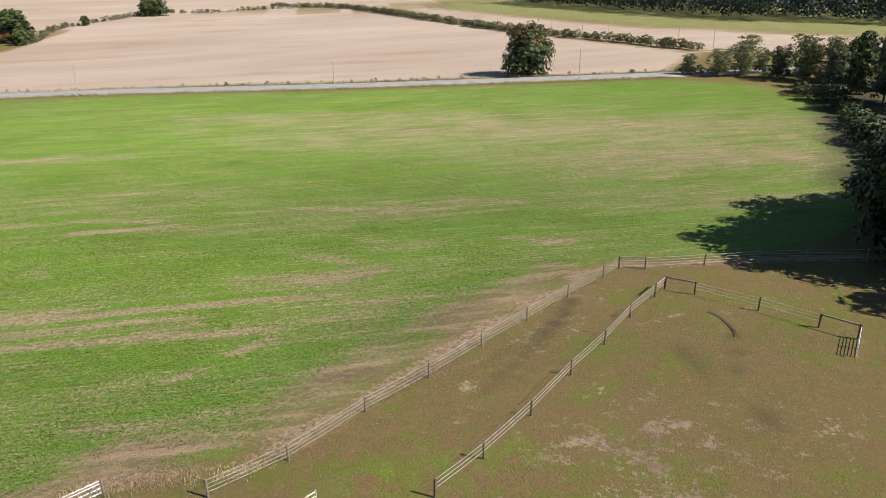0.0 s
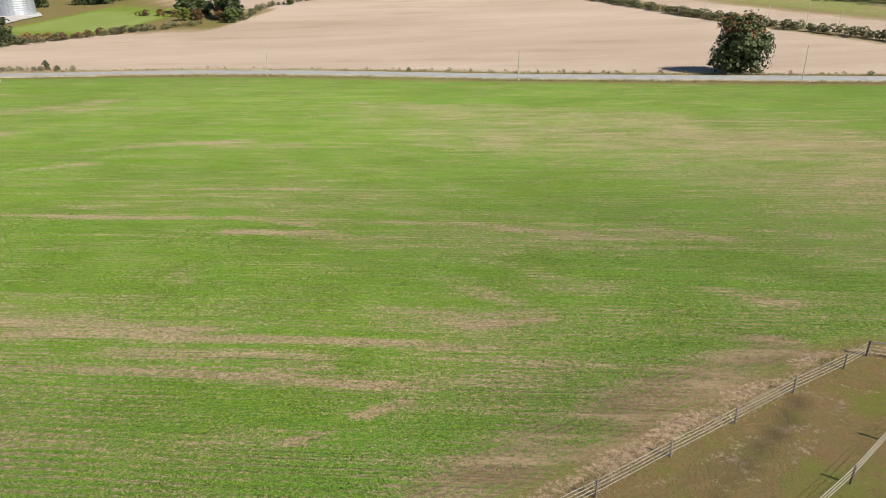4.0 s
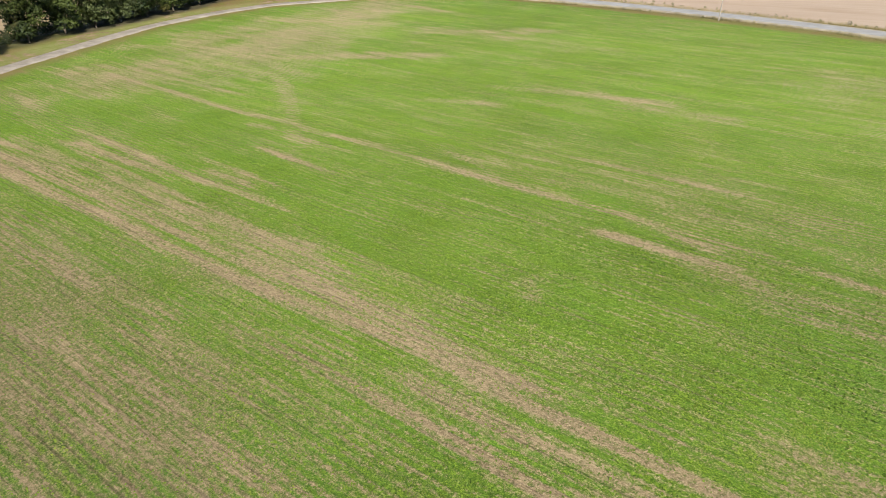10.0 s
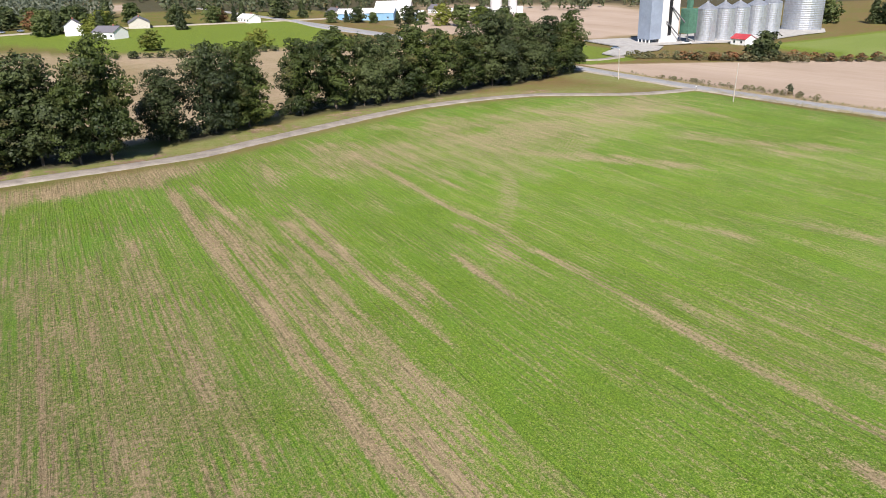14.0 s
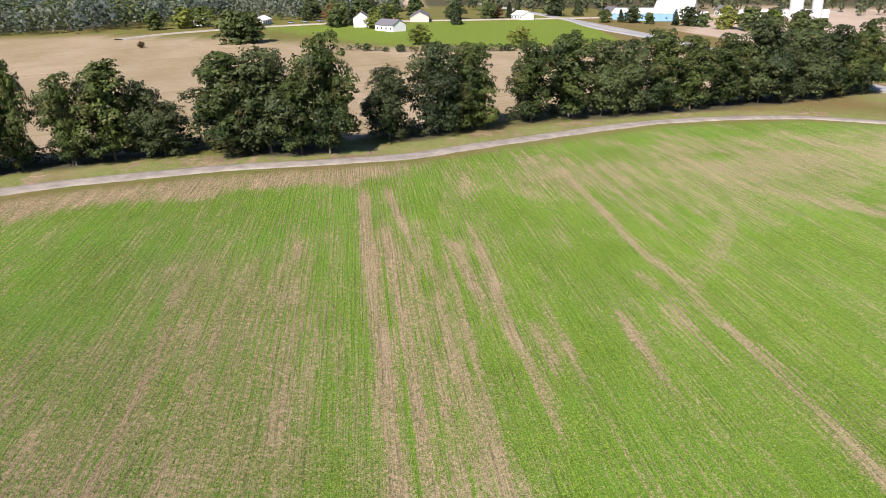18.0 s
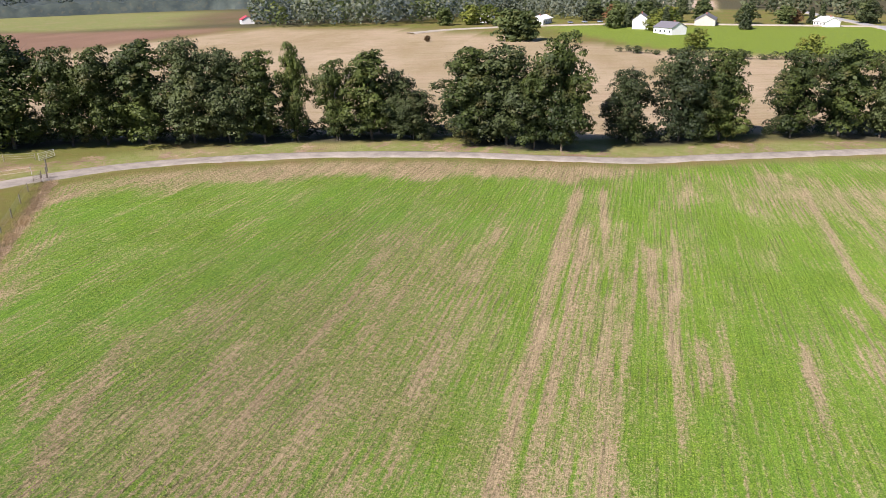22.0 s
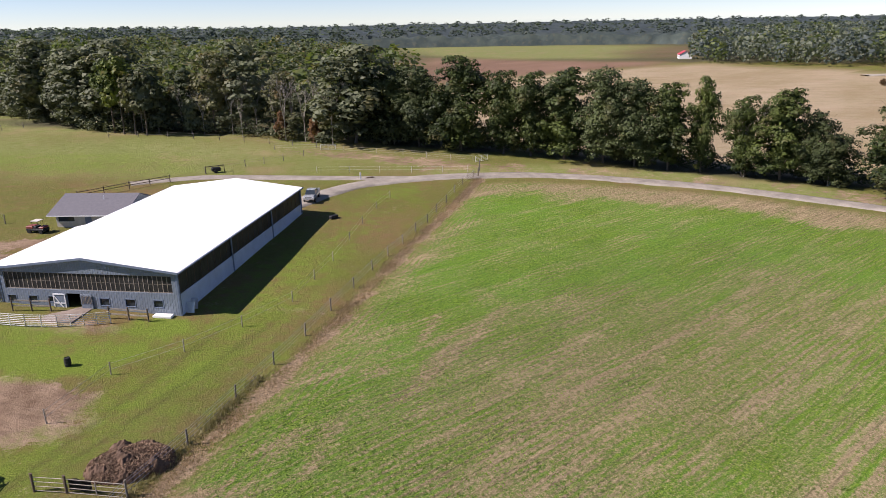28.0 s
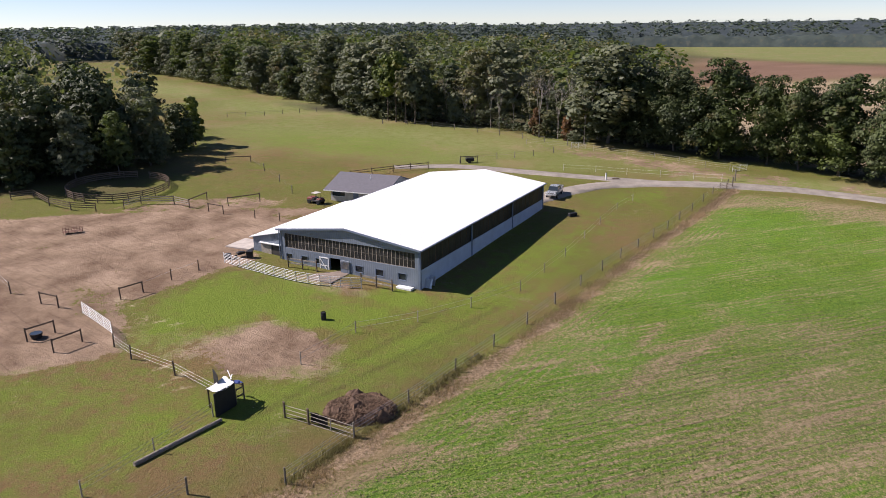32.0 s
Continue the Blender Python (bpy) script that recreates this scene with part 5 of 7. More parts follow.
grove("west_woods", sw[k * 5 // 6:], M_WOODS_GREEN, 100, 0.062, "fresh green trees beyond the stubble field", 62, 1.3)
nw = scatter([(0, 512), (90, 418), (146, 366), (210, 340), (420, 330), (430, 400), (225, 400), (170, 430), (60, 560)], 8, 15, 21, 7)
grove("north_woods", nw, M_CONIFER, 150, 0.046, "dark row of woods beyond the northern fields", 7)

# ---------------------------------------------------------------- riding barn
BARN = pose(37.5, -60.0, 2.95, 0, 0, -28.4)     # near corner; x runs along the gable front, y is outward
BW, BL, BE, BR = 21.7, 41.0, 5.35, 6.65          # width, length, eave and ridge heights


def barn():
    t = thing("riding_barn", BARN, "long blue-grey steel riding barn with a white roof", "barn")
    # front wall in strips round the openings: x runs 0..BW, y = 0, outside is +y
    wall_h = 2.75
    holes = [(2.0, 3.15, 1.0, 1.95), (5.3, 6.5, 1.0, 1.95), (8.4, 9.6, 1.0, 1.95), (11.9, 13.6, -0.2, 2.35), (15.1, 15.9, 1.2, 2.0), (17.2, 18.3, 1.15, 2.0), (19.8, 20.9, 1.15, 2.0)]
    bm = bmesh.new()
    x0 = 0.0
    for a, b, lo, hi in holes:
        box((x0 + a) / 2, -0.1, -0.6, a - x0, 0.2, wall_h + 0.6, bm)
        box((a + b) / 2, -0.1, hi, b - a, 0.2, wall_h - hi, bm)
        if lo > 0:
            box((a + b) / 2, -0.1, -0.6, b - a, 0.2, lo + 0.6, bm)
        x0 = b
    box((x0 + BW) / 2, -0.1, -0.6, BW - x0, 0.2, wall_h + 0.6, bm)
    part("front_wall", bm, M_BARN_WALL, t, "blue-grey ribbed steel")
    # gable above the light band
    bm = bmesh.new()
    for y in (0.0, -0.2):
        f = [bm.verts.new((x, y, z)) for x, z in ((0, 4.75), (BW, 4.75), (BW, BE), (BW / 2, BR), (0, BE))]
        bm.faces.new(f)
    for a, b in (("left_jamb", 0.35), ("right_jamb", BW - 0.35)):
        box(b, -0.1, wall_h, 0.7, 0.2, 4.75 - wall_h, bm)
    part("gable", bm, M_BARN_WALL, t, "blue-grey ribbed steel")
    band = part("light_band", box(BW / 2, -0.16, wall_h, BW - 1.4, 0.04, 4.75 - wall_h), M_CURTAIN, t, "smoked see-through corrugated sheets")
    for i in range(37):
        x = 0.72 + (BW - 1.44) * i / 36
        part("band_post", box(x, -0.125, wall_h, 0.05 if i % 2 else 0.07, 0.03, 4.75 - wall_h), M_RAIL, band)
    for z in (wall_h, 4.68):
        part("band_rail", box(BW / 2, -0.12, z, BW - 1.4, 0.04, 0.07), M_POST, band)
    part("band_rail", box(BW / 2, -0.13, 3.72, BW - 1.4, 0.02, 0.03), M_POST, band)
    for k, (a, b, lo, hi) in enumerate(holes):
        if lo > 0:
            w = part("window", box((a + b) / 2, -0.14, lo + 0.06, b - a - 0.1, 0.04, hi - lo - 0.12), M_GLASS, t, "small dark window")
            fr = bmesh.new()
            box((a + b) / 2, -0.02, hi - 0.07, b - a + 0.1, 0.1, 0.09, fr)
            box((a + b) / 2, -0.02, lo - 0.02, b - a + 0.1, 0.1, 0.09, fr)
            box(a, -0.02, lo, 0.08, 0.1, hi - lo, fr)
            box(b, -0.02, lo, 0.08, 0.1, hi - lo, fr)
            part("window_frame", fr, M_TRIM, w)
    d = part("stable_door", box(14.4, 0.1, 0.05, 1.5, 0.06, 2.3, None, 0.02), M_BARN_WALL, t, "sliding plank door pushed aside")
    part("door_brace", beam((13.7, 0.16, 0.2), (15.1, 0.16, 2.2), 0.05, 0.12), M_WHITE, d)
    part("door_brace", box(14.4, 0.15, 1.15, 1.5, 0.05, 0.1), M_WHITE, d)
    for q in (13.7, 15.1):
        part("door_stile", box(q, 0.15, 0.1, 0.1, 0.05, 2.2), M_WHITE, d)
    part("door_brace", box(14.4, 0.15, 2.2, 1.5, 0.05, 0.12), M_WHITE, d)
    d2 = part("stable_door", box(11.1, 0.1, 0.05, 1.4, 0.06, 2.25, None, 0.02), M_BARN_WALL, t, "sliding door with a barred upper half")
    for i in range(8):
        part("door_bar", box(10.5 + i * 0.17, 0.15, 1.2, 0.03, 0.04, 0.95), M_RAIL, d2)
    # long side towards the field (x = 0), outside is -x
    part("side_wall", box(0.1, -BL / 2, -1.2, 0.2, BL - 0.4, 3.75), M_BARN_SIDE, t, "pale blue ribbed steel")
    side = part("side_curtain", box(0.14, -BL / 2, 2.55, 0.06, BL - 0.4, 2.7), M_CURTAIN, t, "smoked see-through corrugated sheets")
    for k in range(24):
        part("curtain_batten", box(0.09, -0.6 - k * (BL - 1.2) / 23, 2.55, 0.05, 0.05, 2.7), M_DARKRAIL, side)
    for k in (0.02, 14.0, 28.0, BL - 0.12):
        part("side_post", box(-0.03, -k - 0.05, -1.2, 0.14, 0.22, 6.5), M_TRIM, t)
    # far side and back
    part("side_wall", box(BW - 0.1, -BL / 2, -0.6, 0.2, BL - 0.4, BE + 0.55), M_BARN_SIDE, t)
    bm = bmesh.new()
    for y in (-BL, -BL + 0.2):
        bm.faces.new([bm.verts.new((x, y, z)) for x, z in ((0, -0.8), (BW, -0.8), (BW, BE), (BW / 2, BR), (0, BE))])
    part("back_wall", bm, M_BARN_WALL, t)
    for s, (xa, xb) in enumerate(((-0.35, BW / 2), (BW / 2, BW + 0.35))):
        za, zb = (BE - 0.03, BR + 0.07) if s == 0 else (BR + 0.07, BE - 0.03)
        part("roof_slope", slab([(xa, 0.35, za), (xb, 0.35, zb), (xb, -BL - 0.35, zb), (xa, -BL - 0.35, za)], 0.1), M_BARN_ROOF, t, "bright white ribbed roofing")
        bm = beam((xa, 0.37, za - 0.12), (xb, 0.37, zb - 0.12), 0.05, 0.26)
        part("gable_trim", bm, M_TRIM, t)
    part("gutter", box(-0.42, -BL / 2, BE - 0.2, 0.14, BL + 0.7, 0.14), M_TRIM, t)
    part("gutter", box(BW + 0.42, -BL / 2, BE - 0.2, 0.14, BL + 0.7, 0.14), M_TRIM, t)
    part("corner_trim", box(BW - 0.08, 0.02, -0.5, 0.2, 0.08, BE + 0.4), M_TRIM, t)
    part("corner_trim", box(0.1, 0.02, -0.5, 0.2, 0.08, BE + 0.4), M_TRIM, t)
    part("downpipe", rod((BW + 0.15, 0.1, -0.4), (BW + 0.15, 0.1, BE - 0.2), 0.06), M_TRIM, t)
    part("arena_floor", box(BW / 2, -BL / 2, -0.05, BW - 0.6, BL - 0.6, 0.3), M_DARKIN, t)
    # lean-to on the far side of the front
    l = part("lean_to_wall", box(BW + 2.9, -0.9, -0.4, 5.6, 0.2, 3.5), M_BARN_WALL, t, "blue-grey lean-to wall")
    bm = bmesh.new()
    for y in (-0.8, -1.0):
        bm.faces.new([bm.verts.new((x, y, z)) for x, z in ((BW + 0.1, 3.1), (BW + 5.7, 3.1), (BW + 5.7, 3.25), (BW + 0.1, 4.5))])
    part("lean_to_gable", bm, M_BARN_WALL, t)
    part("lean_to_side", box(BW + 5.6, -12, -0.4, 0.2, 22.0, 3.6), M_BARN_WALL, t)
    part("lean_to_roof", slab([(BW + 0.1, -0.5, 4.65), (BW + 6.1, -0.5, 3.28), (BW + 6.1, -23, 3.28), (BW + 0.1, -23, 4.65)], 0.1), M_BARN_ROOF, t, "white lean-to roofing")
    # Solid dark plate on the wall; no opening is cut behind it.
    part("lean_to_door", box(BW + 1.5, -0.75, 0.1, 1.7, 0.08, 2.5), M_DARKIN, t, "dark panel in place of an open doorway")
    ld = part("lean_to_sliding_door", box(BW + 3.3, -0.7, 0.05, 1.8, 0.06, 2.5), M_RAIL, t, "weathered sliding door")
    part("door_hood", box(BW + 2.5, -0.6, 2.6, 3.7, 0.4, 0.1), M_WHITE, t)
    return t


barn()


def office():
    """A low shingled bungalow behind the barn."""
    t = thing("stable_office", pose(54.3, -99.6, ground_z(50, -103) - 0.1, 0, 0, -23), "low pale cottage with grey shingle roof behind the barn", "cottage")
    L, W, E, R = 10.8, 10.4, 2.35, 4.15
    bm = bmesh.new()
    box(-L / 2, -W + 0.1, -0.5, L, 0.2, E + 0.5, bm)
    box(-L + 0.1, -W / 2, -0.5, 0.2, W - 0.4, E + 0.5, bm)
    box(-0.1, -W / 2, -0.5, 0.2, W - 0.4, E + 0.5, bm)
    part("wall", bm, M_CREAM, t)
    part("wall", box(-L / 2, -0.1, -0.5, L, 0.2, E + 0.5), M_CREAM, t)
    for x in (-1.0, -2.2, -8.5):
        w = part("window", box(x, 0.03, 1.0, 1.2, 0.06, 1.1), M_GLASS, t)
        part("window_frame", box(x, 0.04, 0.9, 1.4, 0.05, 0.1), M_WHITE, w)
    part("door", box(-5.0, 0.03, 0.05, 1.0, 0.08, 2.05, None, 0.02), M_TRIM, t)
    for s in (0, 1):
        y0, y1 = (0.8, -W / 2) if s == 0 else (-W - 0.6, -W / 2)
        z0 = E - 0.24 if s == 0 else E - 0.2
        part("roof_slope", slab([(1.0, y0, z0), (-L - 0.2, y0, z0), (-L - 0.2, y1, R), (1.0, y1, R)], 0.14), M_SHINGLE, t, "grey asphalt shingles")
    for x in (-0.02, -L + 0.02):
        bm = bmesh.new()
        bm.faces.new([bm.verts.new(p) for p in ((x, 0, E), (x, -W, E), (x, -W / 2, R - 0.1))])
        part("gable", bm, M_CREAM, t)
    part("vent_pipe", rod((-6, -3.5, 3.2), (-6, -3.5, 4.2), 0.06), M_GALV, t)
    part("fascia", box(-L / 2 + 0.4, 0.78, E - 0.4, L + 1.2, 0.06, 0.16), M_WHITE, t)
    return t


office()

# ---------------------------------------------------------------- fences
def round_post(h, r):
    bm = rod((0, 0, -0.35), (0, 0, h), r, r * 0.92, 8)
    return bm


def post_mesh(name, h, r, mat):
    me = bpy.data.meshes.new(name)
    bm = round_post(h, r)
    bm.to_mesh(me)
    bm.free()
    me.materials.append(mat)
    return me


P_WOOD = post_mesh("wood_post", 1.45, 0.085, M_POST)
P_DARK = post_mesh("dark_post", 1.5, 0.085, M_DARKRAIL)
P_THIN = post_mesh("thin_post", 1.35, 0.06, M_RAIL)
P_PALE = post_mesh("pale_post", 1.35, 0.05, M_WIRE)


def wire(line, radius, sag=0.03):
    """One continuous wire through points, hanging a little between them."""
    pts = [line[0]]
    for p, q in zip(line[:-1], line[1:]):
        pts += [(p + q) / 2 - Vector((0, 0, sag)), q]
    bm = bmesh.new()
    rings = []
    for i, p in enumerate(pts):
        d = (pts[min(i + 1, len(pts) - 1)] - pts[max(i - 1, 0)]).normalized()
        side = d.cross(Vector((0, 0, 1))).normalized()
        up = side.cross(d)
        rings.append([bm.verts.new(p + (side * math.cos(a) + up * math.sin(a)) * radius) for a in (0, 1.571, 3.142, 4.712)])
    for r1, r2 in zip(rings, rings[1:]):
        for k in range(4):
            bm.faces.new((r1[k], r1[(k + 1) % 4], r2[(k + 1) % 4], r2[k]))
    return bm


def fence(name, pts, posts, levels, mat, radius, label, category="fence", gap=0.0, split=False):
    """A line of posts joined by strands or rails at the given heights."""
    o = on(*pts[0])
    t = thing(name, Matrix.Translation(o), label, category)
    at = []
    for a, b in zip(pts[:-1], pts[1:]):
        n = max(1, round(math.dist(a, b) / gap)) if gap else 1
        at += [(a[0] + (b[0] - a[0]) * k / n, a[1] + (b[1] - a[1]) * k / n) for k in range(n)]
    at.append(pts[-1])
    rng = random.Random(len(at))
    for x, y in at:
        part("post", posts, None, t, m=Matrix.Translation(on(x, y) - o) @ pose(0, 0, 0, rng.uniform(-2, 2), rng.uniform(-2, 2), rng.uniform(0, 90)))
    for z in levels:
        line = [on(*p, z) - o for p in at]
        if split:
            for p, q in zip(line[:-1], line[1:]):
                part("rail", beam(p, q, radius * 0.8, radius * 2.2), mat, t)
        else:
            part("strand", wire(line, radius), mat, t)
    return t


F_PTS = [(-19.6, -113.0), (-14.6, -106.9), (-11.1, -101.8), (-7.2, -95.8), (-3.5, -90.6), (-0.1, -85.5), (3.2, -81.5), (6.8, -76.5), (10.3, -72.2), (13.8, -67.4), (17.6, -62.0),
         (21.6, -56.4), (25.5, -50.8), (29.5, -45.3), (33.5, -40.0), (37.7, -34.2), (41.9, -29.0), (46.2, -23.0)]
A_PTS = [(53.0, -21.8), (56.7, -17.3), (60.2, -10.7), (63.9, -4.9), (67.4, 1.1), (70.9, 6.9), (74.5, 12.9), (78.0, 18.3), (79.7, 21.3), (82.6, 21.6), (89.1, 23.5), (95.2, 25.4), (100.3, 26.5), (107.0, 27.6)]
fence("field_fence", F_PTS, P_WOOD, (0.45, 0.8, 1.15, 1.38), M_GALV, 0.012, "weathered post-and-wire fence on a dry grass strip")
fence("field_fence", A_PTS, P_WOOD, (0.4, 0.72, 1.04, 1.36), M_WIRE, 0.012, "weathered post fence with pale tape beside the crop")
B_PTS = [(67.6, -19.2), (70.1, -14.8), (72.8, -9.1), (75.5, -2.6), (78.2, 3.1), (80.6, 9.0), (83.2, 14.2), (84.3, 16.3)]
fence("paddock_fence", B_PTS, P_DARK, (0.7, 1.05, 1.4), M_WIRE, 0.014, "dark post fence with three pale tapes round the paddock")
fence("paddock_fence", [(87.2, 15.3), (92.8, 12.4), (97.5, 9.5)], P_DARK, (0.7, 1.05, 1.4), M_WIRE, 0.014, "dark post fence with three pale tapes round the paddock")
for a, b in (((84.3, 16.3), (87.2, 15.3)), ((97.5, 9.5), (100.3, 7.7)), ((84.3, 16.3), (83.2, 14.2)), ((79.7, 21.3), (82.6, 21.6))):
    fence("corner_brace", [a, b], P_DARK, (1.38,), M_RAIL, 0.07, "wooden corner brace rail between two posts", "fence brace", split=True)
G_PTS = [(1.4, -101.5), (5.5, -95.7), (10.0, -87.6), (13.8, -80.2), (17.9, -72.5), (21.6, -66.4), (25.3, -60.2), (31.5, -55.0), (37.5, -51.0), (44.0, -48.1), (48.5, -41.1)]
fence("inner_fence", G_PTS, P_THIN, (0.6, 1.2), M_WIRE, 0.014, "light electric fence with thin posts across grass")
fence("lane_fence", [(10.0, -124.6), (3.6, -123.5), (-2.3, -121.4), (-8.6, -119.8), (-14.8, -118.3), (-20.0, -117.2)], P_PALE, (0.6, 1.2), M_WIRE, 0.016, "pale post-and-tape fence beside the lane")
fence("treeline_fence", [(14.7, -152.0), (4.6, -147.5), (-0.1, -144.5), (-6.7, -139.8), (-12.1, -136.9), (-16.4, -133.0), (-20.8, -129.2), (-25.0, -126.4)], P_THIN, (0.5, 0.9, 1.3), M_RAIL, 0.02, "weathered wire fence along the shady treeline")
fence("pasture_fence", [(9.7, -141.5), (14.7, -138.1), (19.1, -136.0), (23.1, -134.6), (31.3, -129.9)], P_WOOD, (0.9, 1.3), M_POST, 0.012, "sparse post-and-wire fence crossing the pasture")
fence("pasture_fence", [(98.0, -189.1), (93.0, -190.7), (88.2, -193.5), (83.5, -196.4), (78.9, -199.3), (74.5, -203.6), (66.9, -212.6)], P_WOOD, (0.9, 1.3), M_POST, 0.015, "sparse post-and-wire fence far across the pasture")
fence("woods_fence", [(52, -180), (38, -176), (26, -168), (15, -159), (5, -151)], P_WOOD, (0.7, 1.3), M_POST, 0.014, "old wire fence along the edge of the woods", gap=6)
fence("yard_fence", [(60.4, -21.4), (57.2, -26.6), (54.2, -31.8)], P_THIN, (0.5, 0.9, 1.25), M_GALV, 0.012, "thin wire fence beside the fallen log")
fence("yard_fence", [(68.0, -44.2), (65.3, -41.8), (59.9, -38.7), (54.4, -34.5)], P_DARK, (0.6, 0.95, 1.3), M_WIRE, 0.016, "dark post fence with pale tapes below the dirt yard")
fence("yard_fence", [(66.3, -65.5), (68.6, -62.1), (70.6, -58.2)], P_DARK, (1.25,), M_GALV, 0.012, "short post-and-wire fence by the dirt track")
for a, b in (((72.4, -56.1), (70.6, -58.2)), ((80.9, -54.6), (78.4, -53.6)), ((77.3, -45.1), (75.5, -47.2)), ((73.4, -42.8), (71.7, -45.2)), ((77.1, -94.1), (75.6, -98.7)), ((71.0, -95.4), (66.4, -98.4)), ((73.2, -91.9), (70.4, -90.5)), ((80.4, -126.8), (75.5, -128.0)), ((31.2, -130.0), (27.6, -131.0))):
    fence("hitching_rail", [a, b], P_DARK, (1.35,), M_DARKRAIL, 0.07, "brown wooden rail on two posts in the yard", "hitching rail", split=True)
for a, b in (((55.1, -67.3), (51.1, -65.8)), ((44.9, -61.6), (40.9, -59.6))):
    fence("barn_rail", [a, ((a[0] + b[0]) / 2, (a[1] + b[1]) / 2), b], P_DARK, (0.6, 1.2), M_RAIL, 0.07, "two-bar wooden rail in front of the barn", "fence", split=True)
fence("pen_fence", [(86.0, -57.4), (90.5, -62), (80.9, -54.6)][:2], P_DARK, (0.7, 1.25), M_WIRE, 0.015, "post-and-tape fence beside the dirt track")
fence("pen_fence", [(108.5, -97.1), (105.7, -99.0), (100.4, -94.0), (95.6, -91.6), (91.3, -91.1)], P_DARK, (0.6, 0.95, 1.3), M_DARKRAIL, 0.06, "brown rail fence beside the round pen", split=True)
fence("pen_fence", [(87.5, -92.9), (85.8, -95.7), (80.3, -96.0), (77.1, -94.1)], P_DARK, (0.6, 0.95, 1.3), M_RAIL, 0.06, "grey rail fence joining the round pen", split=True)
fence("yard_post_line", [(70.4, -90.5), (64.7, -88.2), (60.5, -87.0)], P_DARK, (), M_POST, 0.012, "dark posts with one wire beside the yard")
fence("yard_post_line", [(62, -104), (66, -112), (71, -121), (75.5, -128.0)], P_WOOD, (0.8, 1.25), M_POST, 0.012, "post-and-wire fence behind the cottage")
fence("cottage_fence", [(53, -116), (45, -121), (38, -124.5)], P_DARK, (0.8, 1.25), M_DARKRAIL, 0.05, "brown rail fence behind the cottage", split=True, gap=4.0)


def gate(name, a, b, bars, h, mat, label, posts=True, open_h=0.1, uprights=3):
    """A metal gate or panel of level bars with end and middle uprights."""
    pa, pb = on(*a), on(*b)
    t = thing(name, Matrix.Translation(pa), label, "gate")
    d = pb - pa
    for i in range(bars):
        z = Vector((0, 0, open_h + (h - open_h) * i / (bars - 1)))
        part("bar", rod(z, d + z, 0.028, None, 6), mat, t)
    for i in range(uprights):
        q = d * (i / (uprights - 1))
        part("upright", rod(q + Vector((0, 0, open_h - 0.1)), q + Vector((0, 0, h + 0.04)), 0.04, None, 6), mat, t)
    return t


gate("paddock_gate", (100.3, 7.5), (99.1, 4.2), 6, 1.3, M_PANEL, "silver tube gate at the paddock corner")
fence("gate_post", [(100.3, 7.7), (100.3, 7.71)], P_DARK, (), M_RAIL, 0.05, "dark wooden gate post at the paddock corner", "post")
gate("pile_gate", (48.1, -31.8), (45.9, -30.8), 4, 1.2, M_RAIL, "pale tube gate standing by the manure heap", uprights=2)
gate("pile_gate", (45.9, -30.8), (41.9, -28.8), 4, 1.2, M_RAIL, "pale tube gate leaning by the manure heap", uprights=3)
fence("gate_post", [(48.1, -31.8), (48.1, -31.81)], P_DARK, (), M_RAIL, 0.05, "dark wooden post holding the gate", "post")
fence("gate_post", [(45.9, -30.8), (45.9, -30.81)], P_DARK, (), M_RAIL, 0.05, "dark wooden post holding the gate", "post")
gate("treeline_gate", (-25.2, -125.4), (-28.8, -127.0), 5, 1.3, M_PANEL, "silver tube gate below the treeline")
gate("pasture_gate", (4.6, -148.0), (1.2, -147.4), 5, 1.3, M_PANEL, "pale tube gate by the woods")
PANELS = [(63.9, -68.6), (61.4, -66.9), (58.9, -65.4), (56.2, -63.8), (53.1, -62.2), (49.9, -61.0), (47.3, -60.5), (44.7, -60.3)]
for i, (a, b) in enumerate(zip(PANELS[:-1], PANELS[1:])):
    gate("corral_panel", a, b, 7, 1.35, M_WHITE if i < 4 else M_PANEL, "white metal corral panel in front of the barn" if i < 4 else "silver tube corral panel in front of the barn")
for a, b in (((74.9, -52.1), (72.2, -49.7)), ((72.2, -49.7), (69.6, -47.3)), ((69.6, -47.3), (68.2, -44.6))):
    gate("corral_panel", a, b, 7, 1.35, M_WHITE, "white metal corral panel beside the dirt track")
# gate posts where the lane enters the yard
for x, y, h in ((-20.2, -112.2, 2.1), (-22.6, -117.2, 2.3)):
    t = thing("gate_pillar", Matrix.Translation(on(x, y)), "tall wooden gate post at the lane", "post")
    part("post", rod((0, 0, -0.4), (0, 0, h), 0.13, 0.11), M_POST, t)
gate("lane_gate", (-20.2, -112.0), (-17.2, -110.4), 5, 1.3, M_DARKRAIL, "brown farm gate swung open beside the lane")


def round_pen():
    c = (93.3, -104.6)
    t = thing("round_pen", Matrix.Translation(on(*c)), "round riding pen of brown board fence under the trees", "round pen")
    o = on(*c)
    n = 22
    pts = [(c[0] + 8.6 * math.cos(6.283 * k / n + 0.15), c[1] + 8.6 * math.sin(6.283 * k / n + 0.15)) for k in range(n)]
    for k in range(n):
        part("post", P_DARK, None, t, m=Matrix.Translation(on(*pts[k]) - o))
        if k == 15:
            continue
        for z in (0.4, 0.75, 1.1, 1.42):
            part("rail", beam(on(*pts[k], z) - o, on(*pts[(k + 1) % n], z) - o, 0.04, 0.16), M_DARKRAIL, t)


round_pen()

